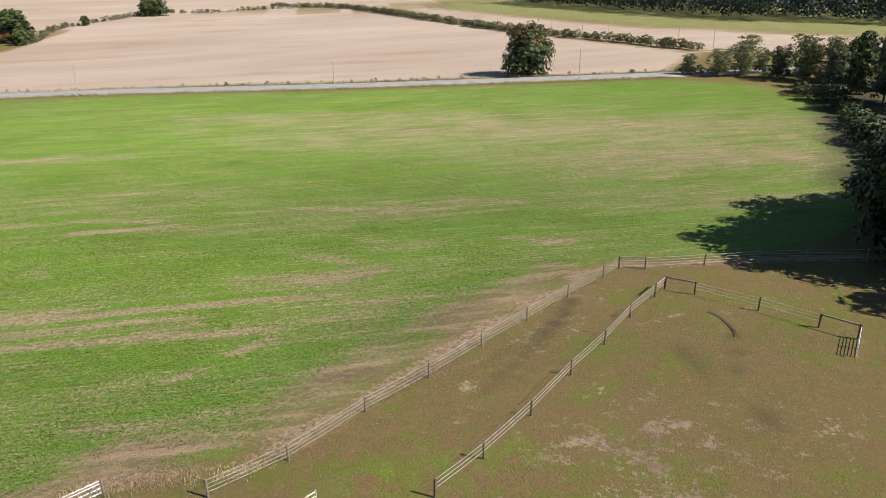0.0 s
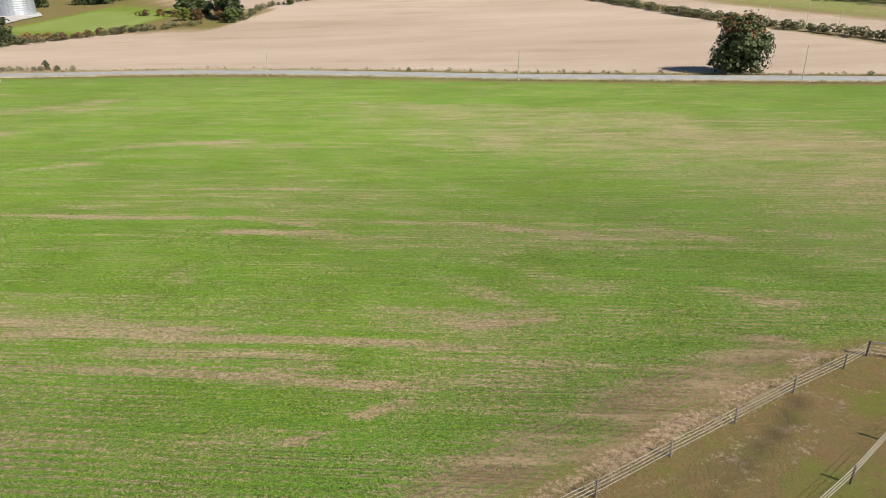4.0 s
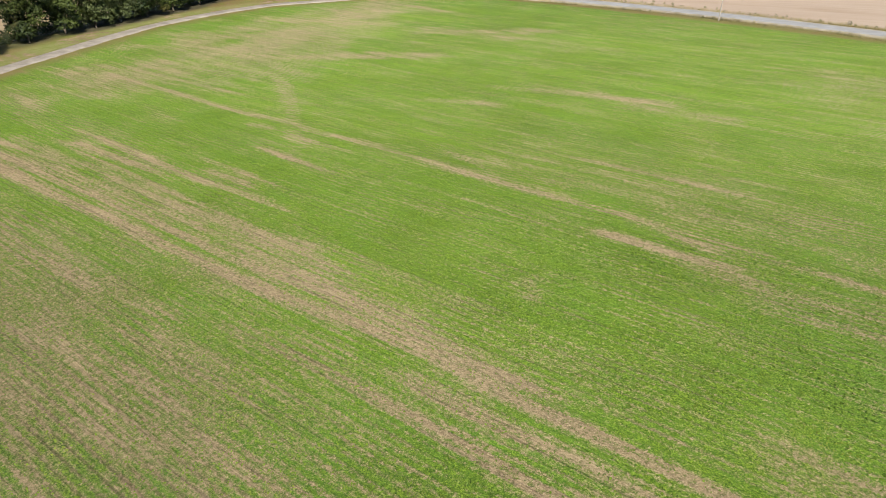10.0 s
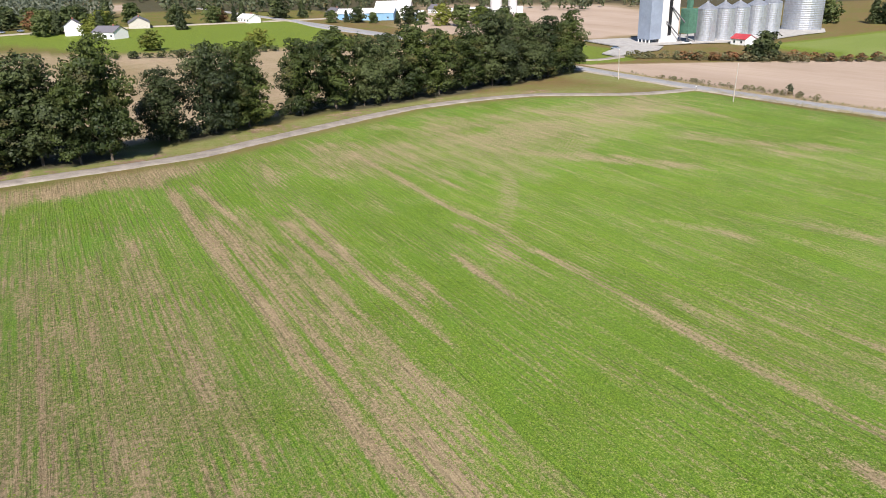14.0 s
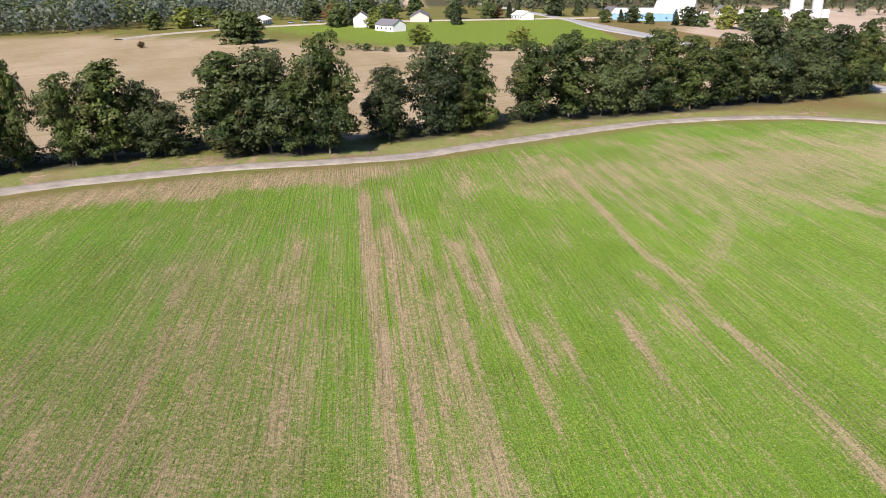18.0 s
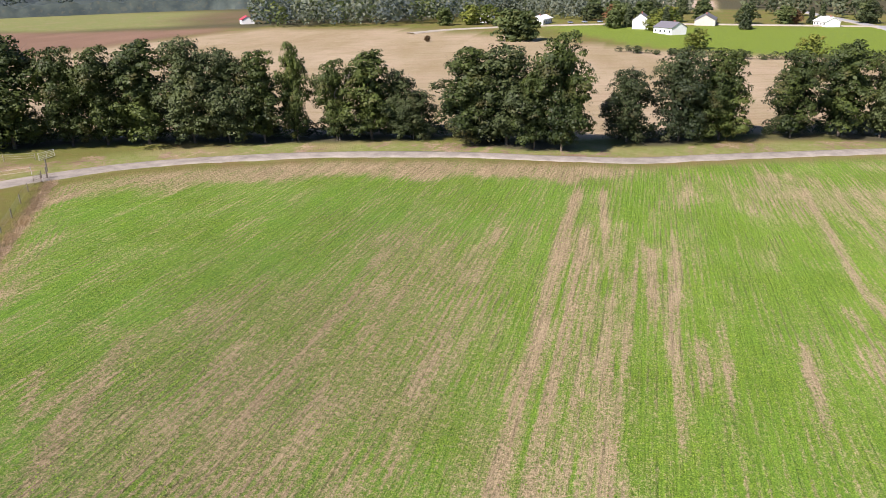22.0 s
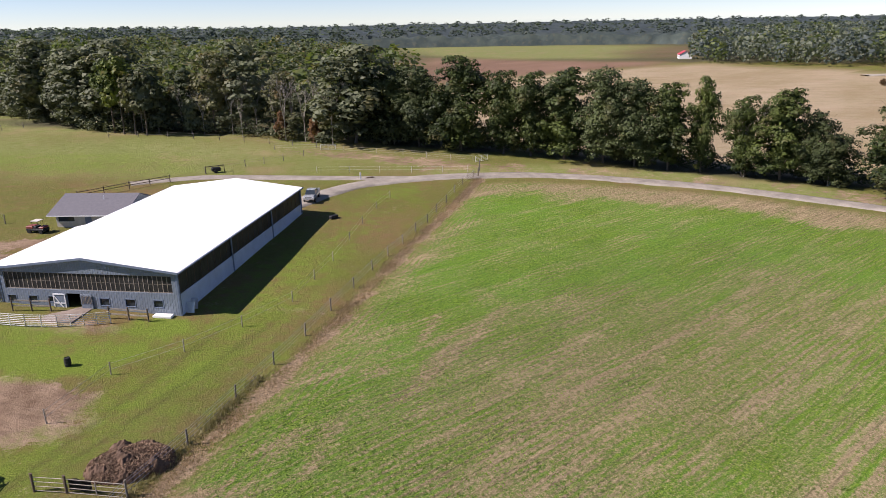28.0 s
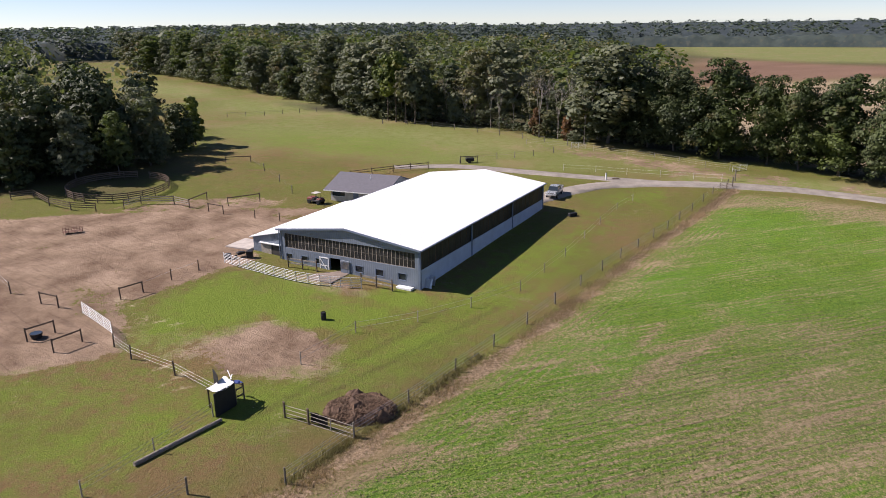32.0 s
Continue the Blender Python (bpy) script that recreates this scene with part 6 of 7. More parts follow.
# ---------------------------------------------------------------- yard things
def pickup():
    t = thing("pickup_truck", pose(14.8, -104.3, ground_z(14.8, -104.3) + 0.18, 0, 0, 68), "silver pickup truck parked behind the barn", "truck")
    paint = plain("silver_car_paint", (0.55, 0.57, 0.58), 0.25, 0.55, 0.05)
    bm = box(0, 0, 0.5, 5.6, 1.95, 0.62, None, 0.1)
    part("body", bm, paint, t)
    bm = bmesh.new()
    v = [bm.verts.new(p) for p in ((1.45, -0.88, 1.1), (-1.0, -0.88, 1.1), (-0.85, -0.75, 1.78), (0.75, -0.75, 1.78), (1.45, 0.88, 1.1), (-1.0, 0.88, 1.1), (-0.85, 0.75, 1.78), (0.75, 0.75, 1.78))]
    for f in ((0, 1, 2, 3), (4, 7, 6, 5), (3, 2, 6, 7), (1, 5, 6, 2), (0, 3, 7, 4)):
        bm.faces.new([v[i] for i in f])
    part("cab_glass", bm, M_GLASS, t)
    part("cab_roof", box(-0.05, 0, 1.74, 1.7, 1.5, 0.08, None, 0.03), paint, t)
    bed = bmesh.new()
    for y in (-0.92, 0.92):
        box(-1.9, y, 1.1, 1.75, 0.1, 0.28, bed)
    box(-2.75, 0, 1.1, 0.1, 1.9, 0.28, bed)
    part("bed", bed, paint, t)
    part("bed_floor", box(-1.9, 0, 1.1, 1.65, 1.7, 0.03), M_BLACK, t)
    for x in (1.75, -1.75):
        for y in (-0.9, 0.9):
            w = part("wheel", rod((x, y - 0.12, 0.22), (x, y + 0.12, 0.22), 0.4, None, 16), M_BLACK, t)
            part("rim", rod((x, y - 0.13, 0.22), (x, y + 0.13, 0.22), 0.22, None, 10), M_GALV, w)
    part("bumper", box(2.8, 0, 0.5, 0.16, 1.9, 0.22, None, 0.04), M_GALV, t)
    for y in (-0.75, 0.75):
        part("headlight", box(2.78, y, 0.82, 0.08, 0.32, 0.18), M_WHITE, t)
        part("tail_light", box(-2.8, y * 1.2, 0.8, 0.05, 0.12, 0.25), plain("red_lens", (0.4, 0.03, 0.03), 0.3), t)


def utility_cart():
    t = thing("utility_cart", pose(56.6, -97.6, ground_z(56.6, -97.6), 0, 0, 150), "red-brown farm utility cart with a pale roof", "utility cart")
    red = plain("dull_red_paint", (0.22, 0.06, 0.045), 0.5)
    part("body", box(0, 0, 0.4, 2.9, 1.4, 0.35, None, 0.06), M_BLACK, t)
    part("cargo_box", box(-0.85, 0, 0.75, 1.1, 1.4, 0.35, None, 0.04), red, t)
    part("hood", box(1.0, 0, 0.75, 0.8, 1.25, 0.28, None, 0.08), red, t)
    part("seat", box(-0.05, 0, 0.75, 0.5, 1.2, 0.3, None, 0.06), M_BLACK, t)
    for x in (0.55, -0.35):
        for y in (-0.6, 0.6):
            part("roof_post", rod((x, y, 0.7), (x * 0.9, y, 1.85), 0.025, None, 6), M_BLACK, t)
    part("roof", box(0.1, 0, 1.85, 1.25, 1.35, 0.06, None, 0.02), M_CREAM, t, "pale plastic roof")
    for x in (0.95, -0.95):
        for y in (-0.65, 0.65):
            part("wheel", rod((x, y - 0.12, 0.32), (x, y + 0.12, 0.32), 0.32, None, 14), M_BLACK, t)


def shelter():
    """A little hut of dark boards under a pale sheet."""
    t = thing("board_hut", Matrix.Translation(on(53.3, -33.2)), "small black board hut with a sagging white tarp roof", "hut")

    def at(x, y, z):
        return Vector((x - 53.3, y + 33.2, z))

    part("side_board", slab([at(53.95, -31.7, 2.15), at(52.8, -33.75, 2.1), at(52.73, -33.71, 2.1), at(53.88, -31.66, 2.15)], 2.3), M_BLACK, t, "black painted boards")
    part("back_board", slab([at(54.25, -33.9, 2.75), at(55.0, -35.1, 2.75), at(54.93, -35.14, 2.75), at(54.18, -33.94, 2.75)], 2.9), M_BLACK, t, "dark leaning board")
    for x, y, h in ((52.3, -34.65, 1.6), (53.6, -35.4, 1.9), (54.9, -33.2, 2.0), (52.82, -33.85, 2.35)):
        part("corner_post", box(x - 53.3, y + 33.2, -0.2, 0.11, 0.11, h + 0.2), M_DARKRAIL, t)
    for z in (0.6, 1.3):
        part("cross_rail", beam(at(52.3, -34.65, z), at(52.82, -33.85, z), 0.05, 0.12), M_DARKRAIL, t)
    part("cross_rail", beam(at(52.3, -34.65, 1.4), at(53.6, -35.4, 1.5), 0.05, 0.12), M_DARKRAIL, t)
    bm = bmesh.new()
    n = 8
    c0, c1, c2, c3 = at(55.0, -32.9, 2.0), at(54.0, -35.0, 2.15), at(52.7, -33.7, 2.2), at(53.7, -32.0, 2.2)
    g = [[bm.verts.new(c0.lerp(c3, i / n).lerp(c1.lerp(c2, i / n), j / n) + Vector((0, 0, 0.07 * math.sin(i * 0.9) * math.cos(j * 0.8) - 0.12 * math.sin(math.pi * j / n)))) for j in range(n + 1)] for i in range(n + 1)]
    for i in range(n):
        for j in range(n):
            bm.faces.new((g[i][j], g[i + 1][j], g[i + 1][j + 1], g[i][j + 1]))
    bmesh.ops.recalc_face_normals(bm, faces=bm.faces)
    bmesh.ops.solidify(bm, geom=bm.faces[:], thickness=0.03)
    part("tarp", bm, M_WHITE, t, "sagging white tarp")
    m = plain("blue_tarp", (0.09, 0.12, 0.33), 0.5)
    part("tarp_fold", slab([at(52.9, -33.8, 2.0), at(52.25, -34.5, 1.75), at(52.7, -34.9, 1.8), at(53.4, -34.3, 2.05)], 0.06), m, t, "blue tarp corner")
    part("roof_pole", beam(at(53.1, -32.7, 2.2), at(53.0, -34.2, 2.7), 0.08, 0.04), M_WHITE, t)
    part("roof_pole", beam(at(53.0, -33.9, 2.4), at(53.6, -34.9, 2.75), 0.08, 0.04), M_WHITE, t)


def log_pole():
    a, b = on(58.1, -24.9, 0.16), on(53.3, -31.1, 0.16)
    t = thing("fallen_pole", Matrix.Translation(a), "long grey pole lying on the grass", "log")
    bm = rod((0, 0, 0), b - a, 0.2, 0.16, 12)
    part("log", bm, M_POST, t)


def heap():
    t = thing("manure_heap", Matrix.Translation(on(41.8, -32.8)), "brown heap of straw and manure by the fence", "heap")
    bm = bmesh.new()
    n = 40
    g = {}
    for i in range(n + 1):
        for j in range(n + 1):
            x, y = -3.6 + 7.2 * i / n, -2.8 + 5.6 * j / n
            r = math.sqrt((x / 3.3) ** 2 + (y / 2.4) ** 2)
            f = max(0.0, 1 - r ** 2.2)
            z = 1.1 * f ** 0.5 + (0.75 * noise.noise(Vector((x * 0.8, y * 0.8, 3))) + 0.22 * noise.noise(Vector((x * 4, y * 4, 1)))) * min(1, f * 4) - 0.05 - (0.5 if f <= 0 else 0.0)
            g[i, j] = bm.verts.new((x, y, z))
    for i in range(n):
        for j in range(n):
            bm.faces.new((g[i, j], g[i + 1, j], g[i + 1, j + 1], g[i, j + 1]))
    m = plain("straw_manure", (0.12, 0.075, 0.05), 0.95, 0, 0.5, 1.2, 1.0)
    part("mound", bm, m, t)
    rng = np.random.default_rng(4)
    k = 6000
    a, q = rng.uniform(0, 6.28, k), np.sqrt(rng.uniform(0, 0.95, k))
    x, y = q * np.cos(a) * 3.2, q * np.sin(a) * 2.3
    z = 1.14 * np.maximum(0, 1 - q ** 2.2) ** 0.5 + 0.05
    v = cards(rng, np.stack([x, y, z], -1), np.tile([0, 0, 1.0], (k, 1)), 0.07, 0.7)
    part("straw", mesh_of("straw", v, np.arange(len(v)).reshape(-1, 4), plain("loose_straw", (0.22, 0.145, 0.095), 0.95, 0, 0.6, 1.2)), None, t)


def barrel():
    t = thing("rubber_barrel", Matrix.Translation(on(47.9, -51.2)), "black plastic barrel standing on grass", "barrel")
    bm = bmesh.new()
    prof = [(0.0, 0.0), (0.27, 0.0), (0.29, 0.05), (0.31, 0.3), (0.33, 0.33), (0.31, 0.36), (0.31, 0.6), (0.33, 0.63), (0.31, 0.66), (0.28, 0.92), (0.24, 0.94), (0.24, 0.88), (0.0, 0.88)]
    ring = [[bm.verts.new((r * math.cos(6.283 * k / 16), r * math.sin(6.283 * k / 16), z)) for k in range(16)] for r, z in prof[1:-1]]
    for a, b in zip(ring[:-1], ring[1:]):
        for k in range(16):
            bm.faces.new((a[k], a[(k + 1) % 16], b[(k + 1) % 16], b[k]))
    bm.faces.new(ring[-1])
    part("drum", bm, M_BLACK, t)


def tub(x, y):
    t = thing("water_tub", Matrix.Translation(on(x, y)), "round black rubber water tub", "tub")
    bm = rod((0, 0, 0), (0, 0, 0.55), 0.5, 0.62, 18)
    part("tub", bm, M_BLACK, t)
    part("water", rod((0, 0, 0.551), (0, 0, 0.556), 0.54, None, 18), M_GLASS, t)


def rack():
    t = thing("jump_rack", pose(89.6, -80.0, ground_z(89.6, -80), 0, 0, 25), "rusty metal feed rack in the dirt yard", "feed rack")
    rust = plain("rusty_tube", (0.2, 0.11, 0.08), 0.8)
    for y in (-0.4, 0.4):
        for z in (0.3, 0.75):
            part("rail", rod((-1.3, y, z), (1.3, y, z), 0.035, None, 6), rust, t)
    for i in range(8):
        x = -1.3 + 2.6 * i / 7
        part("bar", rod((x, -0.4, 0), (x, -0.55, 1.0), 0.025, None, 5), rust, t)
        part("bar", rod((x, 0.4, 0), (x, 0.55, 1.0), 0.025, None, 5), rust, t)
    part("tray", box(0, 0, 0.25, 2.5, 0.7, 0.05), rust, t)


def barn_clutter():
    t = thing("tool_cart", pose(62.3, -71.0, ground_z(62.3, -71), 0, 0, 40), "dark wheelbarrow and tools beside the lean-to", "wheelbarrow")
    part("tray", box(0, 0, 0.35, 1.1, 0.7, 0.35, None, 0.08), M_BLACK, t)
    part("wheel", rod((0.75, -0.06, 0.2), (0.75, 0.06, 0.2), 0.2, None, 12), M_BLACK, t)
    for y in (-0.3, 0.3):
        part("handle", rod((0.6, y * 0.3, 0.25), (-1.0, y, 0.6), 0.025, None, 5), M_RAIL, t)
    for x, y, h in ((61.0, -70.6, 0.9), (63.8, -70.0, 0.7)):
        b = thing("feed_bin", Matrix.Translation(on(x, y)), "dark feed bin by the lean-to wall", "bin")
        part("bin", box(0, 0, 0, 0.8, 0.7, h, None, 0.05), M_BLACK, b)
        part("lid", box(0, 0, h, 0.86, 0.76, 0.06, None, 0.02), M_BLACK, b)
    for k, (x, y) in enumerate(((36.6, -60.6), (36.2, -61.6))):
        p = thing("leaning_panel", pose(x, y, ground_z(x, y), 0, -18, 61), "grey sheet leaning on the barn wall", "sheet")
        part("sheet", box(0, 0, 0, 0.05, 1.0, 1.2, None, 0.01), M_GALV, p)
    s = thing("concrete_step", pose(39.4, -60.4, ground_z(39.4, -60.4) - 0.05, 0, 0, -28.4), "pale concrete step at the barn corner", "step")
    part("step", box(0, 0, 0, 2.2, 0.8, 0.28, None, 0.03), M_WHITE, s)
    q = thing("concrete_pad", Matrix.Translation(on(63.4, -76.2, -0.06)), "pale concrete pad beside the lean-to", "pad")
    part("slab", slab([(2.2, 1.3, 0.16), (-1.6, 2.9, 0.16), (-3.4, -0.6, 0.16), (0.4, -2.6, 0.16)], 0.3), plain("pale_concrete", (0.45, 0.4, 0.35), 0.9, 0, 0.25, 0.8, 0.3), q)
    p = thing("concrete_apron", pose(49.4, -64.4, ground_z(49.4, -64.4) - 0.1, 0, 0, -28.4), "worn concrete apron before the stable door", "apron")
    part("slab", box(0, 0, 0, 4.0, 4.2, 0.14, None, 0.02), plain("worn_concrete", (0.25, 0.2, 0.165), 0.9, 0, 0.3, 0.8, 0.3), p)
    c = thing("water_trough", pose(13.6, -92.0, ground_z(13.6, -92.0), 0, 0, 30), "dark low trough behind the barn", "trough")
    part("trough", box(0, 0, 0, 1.5, 0.7, 0.55, None, 0.06), M_BLACK, c)
    c = thing("round_baler", pose(29.2, -130.6, ground_z(29.2, -130.6), 0, 0, 10), "dark implement parked under a rail", "implement")
    part("body", box(0, 0, 0.3, 1.8, 1.0, 0.8, None, 0.15), M_BLACK, c)
    part("wheel", rod((0.2, -0.65, 0.35), (0.2, -0.5, 0.35), 0.35, None, 12), M_BLACK, c)
    part("wheel", rod((0.2, 0.5, 0.35), (0.2, 0.65, 0.35), 0.35, None, 12), M_BLACK, c)
    c = thing("sign_post", pose(3.0, -116.4, ground_z(3.0, -116.4)), "short white marker post at the lane fork", "post")
    part("post", box(0, 0, -0.3, 0.22, 0.22, 1.8, None, 0.02), M_WHITE, c)
    c = thing("tree_stump", pose(1.0, -116.9, ground_z(1.0, -116.9)), "dark log beside the lane fork", "log")
    part("log", rod((-0.7, 0, 0.2), (0.7, 0.1, 0.2), 0.22, 0.2, 10), M_DARKRAIL, c)


def gate_tarp():
    a, b = on(45.7, -30.9, 0.25), on(44.1, -30.1, 0.25)
    t = thing("gate_tarp", Matrix.Translation(a), "black rubber mat hung over the gate", "mat")
    bm = bmesh.new()
    d = b - a
    vs = [[bm.verts.new(d * (i / 8) + Vector((0.05 * math.sin(i * 1.7), 0.08 + 0.05 * math.cos(i * 1.3 + j), j * 0.16))) for j in range(7)] for i in range(9)]
    for i in range(8):
        for j in range(6):
            bm.faces.new((vs[i][j], vs[i + 1][j], vs[i + 1][j + 1], vs[i][j + 1]))
    bmesh.ops.solidify(bm, geom=bm.faces[:], thickness=0.02)
    part("mat", bm, M_BLACK, t)


gate_tarp()
pickup()
utility_cart()
shelter()
log_pole()
heap()
barrel()
tub(76.8, -46.0)
rack()
barn_clutter()


# ---------------------------------------------------------------- poles along the road
def utility_pole(x, y, h, lean=0.0, arm=True):
    t = thing("utility_pole", Matrix.Translation(on(x, y)) @ pose(0, 0, 0, 0, lean, 25), "silvery wooden utility pole beside the road", "utility pole", "poles along the road")
    part("pole", rod((0, 0, -0.6), (0, 0, h), 0.16, 0.1, 8), M_POLE, t)
    if arm:
        part("insulator", rod((0, 0, h), (0, 0, h + 0.25), 0.05, 0.03, 6), M_WHITE, t)
        part("bracket", beam((0, 0.08, h - 0.9), (0, 0.45, h - 0.8), 0.05, 0.06), M_POLE, t)


POLES = [(-199, 81, 10), (-150.5, 97.5, 10.5), (-76, 133.5, 10), (-0.5, 148.5, 8.5), (70, 172.5, 9), (119.3, 253.7, 10.5), (66.5, 310.4, 9), (16.8, 371.8, 9), (-40, 440, 9), (-290, 40, 10), (8.6, 343, 6.5), (50.7, 324.6, 6.5), (78.5, 297.5, 6.5), (108.2, 279.6, 6.5)]
for i, (x, y, h) in enumerate(POLES):
    utility_pole(x, y, h, (-2, 1.5, 3, 0.5, 0)[i % 5])
mb = thing("mailbox", Matrix.Translation(on(-171.0, 96.0)), "pale mailbox on a post at the lane's mouth", "mailbox")
part("post", box(0, 0, -0.3, 0.12, 0.12, 1.5), M_POST, mb)
part("box", box(0, 0, 1.2, 0.55, 0.28, 0.35, None, 0.08), M_WHITE, mb)

# ---------------------------------------------------------------- far farm buildings
M_REDROOF = plain("red_roofing", (0.4, 0.05, 0.06), 0.5, 0, 0.15, 0.4)
M_BLUEWALL = plain("light_blue_siding", (0.2, 0.36, 0.52), 0.6, 0, 0.12, 0.4)
M_DARKROOF = plain("dark_grey_roofing", (0.12, 0.12, 0.13), 0.8, 0, 0.25, 0.5)
M_TOWER = plain("grey_blue_leg_cladding", (0.3, 0.35, 0.43), 0.45, 0.3, 0.15, 0.2)
M_CONCRETE = plain("pale_concrete_wall", (0.6, 0.59, 0.57), 0.85, 0, 0.18, 0.15, 0.2)
M_DRYER = plain("green_dryer_paint", (0.09, 0.2, 0.14), 0.5, 0.2, 0.25, 0.5)


def house(name, x, y, turn, L, W, E, R, wall, roof, label, windows=4, chimney=False, sink=0.3):
    t = thing(name, pose(x, y, ground_z(x, y) - sink, 0, 0, turn), label, "barn" if "barn" in name or "shed" in name else "house")
    E, R = E + sink, R + sink
    part("wall", box(0, -W / 2 + 0.1, 0, L, 0.2, E), wall, t)
    part("wall", box(0, W / 2 - 0.1, 0, L, 0.2, E), wall, t)
    for s in (-1, 1):
        bm = bmesh.new()
        for dx in (0, 0.2):
            bm.faces.new([bm.verts.new((s * (L / 2 - dx), q, z)) for q, z in ((-W / 2 + 0.2, 0), (W / 2 - 0.2, 0), (W / 2 - 0.2, E), (0, R - 0.05), (-W / 2 + 0.2, E))])
        part("gable", bm, wall, t)
        part("roof_slope", slab([(-L / 2 - 0.4, s * (W / 2 + 0.4), E - 0.15), (L / 2 + 0.4, s * (W / 2 + 0.4), E - 0.15), (L / 2 + 0.4, 0, R), (-L / 2 - 0.4, 0, R)], 0.15), roof, t)
    for i in range(windows):
        q = -L / 2 + L * (i + 0.5) / windows
        for s in (-1, 1):
            w = part("window", box(q, s * (W / 2 + 0.02), sink + 1.0, 1.1, 0.06, 1.2), M_GLASS, t)
            part("window_frame", box(q, s * (W / 2 + 0.03), sink + 0.88, 1.3, 0.06, 0.12), M_WHITE, w)
    part("door", box(L * 0.12, W / 2 + 0.03, sink, 1.0, 0.06, 2.05), M_TRIM, t)
    if chimney:
        part("chimney", box(L * 0.2, 0.3, R - 0.8, 0.7, 0.7, 1.6), plain("chimney_brick", (0.3, 0.13, 0.09), 0.9), t)
    return t


def grain_bin(x, y, r, h, cone):
    t = thing("grain_bin", Matrix.Translation(on(x, y, -0.3)), "corrugated galvanised grain bin with a cone roof", "grain bin", "grain bins")
    bm = bmesh.new()
    n, m = 28, 18
    rings = [[bm.verts.new((r * (1.0 if k % 2 else 0.99) * math.cos(6.283 * i / n), r * (1.0 if k % 2 else 0.99) * math.sin(6.283 * i / n), h * k / (2 * m))) for i in range(n)] for k in range(2 * m + 1)]
    for a, b in zip(rings[:-1], rings[1:]):
        for i in range(n):
            bm.faces.new((a[i], a[(i + 1) % n], b[(i + 1) % n], b[i]))
    part("ribbed_wall", bm, M_GALV, t)
    bm = bmesh.new()
    bmesh.ops.create_cone(bm, cap_ends=True, segments=n, radius1=r * 1.03, radius2=r * 0.12, depth=cone, matrix=Matrix.Translation((0, 0, h + cone / 2)))
    part("cone_roof", bm, M_GALV, t)
    part("roof_hatch", rod((0, 0, h + cone), (0, 0, h + cone + 0.7), r * 0.12, None, 10), M_GALV, t)
    part("foundation", rod((0, 0, -0.4), (0, 0, 0.5), r * 1.05, None, n), M_CONCRETE, t)
    for k in range(2):
        part("ladder_rail", rod((r + 0.12, -0.25 + 0.5 * k, 0.4), (r + 0.12, -0.25 + 0.5 * k, h), 0.06, None, 4), M_GALV, t)
    return t


for x, y, r, h, c in ((-322, 172, 5.0, 17, 3), (-327, 184, 5.4, 17, 3), (-336, 197, 5.4, 17, 3), (-345, 212, 5.4, 17.5, 3), (-354, 226, 5.4, 18, 3), (-374, 258, 11, 23, 5)):
    grain_bin(x, y, r, h, c)


def elevator():
    t = thing("grain_elevator", pose(-318, 143, ground_z(-318, 143) - 0.2, 0, 0, 22), "tall grey-blue and white grain elevator", "grain elevator")
    part("leg_tower", box(0, -3.6, 2.8, 8.5, 7.5, 24), M_TOWER, t, "grey-blue steel cladding")
    for dx in (-3.8, -1.3, 1.3, 3.8):
        for dy in (-7.0, -0.3):
            part("leg", box(dx, dy, 0, 0.45, 0.45, 2.9), M_WHITE, t)
    part("hopper_floor", box(0, -3.6, 0.0, 7.6, 6.6, 0.3), M_CONCRETE, t)
    part("concrete_house", box(-2.0, 6.2, 0, 12, 12, 30), M_CONCRETE, t, "pale concrete house")
    # Black strip laid on the concrete face stands in for a shaded gap.
    part("dark_gap", box(4.06, 6.0, 4, 0.12, 2.2, 24), M_BLACK, t)
    d = part("dryer", box(6.0, 17.0, 4.5, 5.5, 6.0, 12), M_DRYER, t, "green ribbed grain dryer")
    for k in range(14):
        part("dryer_rib", box(6.0, 17.0, 4.8 + k * 0.82, 5.7, 6.2, 0.16), M_DRYER, d)
    for dx in (3.6, 8.4):
        for dy in (14.3, 19.7):
            part("dryer_leg", box(dx, dy, 0, 0.4, 0.4, 4.6), M_DARKROOF, t)
    part("dryer_tower", box(6.0, 17, 16.5, 2.2, 2.2, 9), M_DRYER, t)
    part("spout", rod((4.5, 6, 18), (6.5, 15, 9), 0.35, None, 8), M_DARKROOF, t)
    part("spout", rod((4.8, 3, 11), (6.2, 12, 2.5), 0.3, None, 8), M_DARKROOF, t)
    part("catwalk", beam((0, 8, 25), (-22, 75, 25), 1.0, 0.5), M_GALV, t)


elevator()
for name, pts in (("elevator_yard", [(-300, 118), (-312, 160), (-318, 200), (-348, 244), (-356, 262), (-372, 272), (-392, 268), (-380, 230), (-345, 150), (-330, 110)]), ("elevator_drive", [(-262, 104), (-271, 113), (-285, 132), (-299, 140), (-306, 128), (-290, 112), (-272, 100)])):
    bm = bmesh.new()
    f = bm.faces.new([bm.verts.new(on(x, y, 0.35)) for x, y in pts])
    bmesh.ops.recalc_face_normals(bm, faces=bm.faces)
    bmesh.ops.solidify(bm, geom=bm.faces[:], thickness=0.5)
    tagged(part(name, bm, gravel(name, (0.4, 0.385, 0.36), 0.25)), "white gravel yard round the grain bins", "yard", kind="structure")
house("yard_shed", -309, 186, 20, 9, 7, 3.2, 5.2, M_WHITE, M_REDROOF, "small white shed with a red roof by the grain bins", 2)
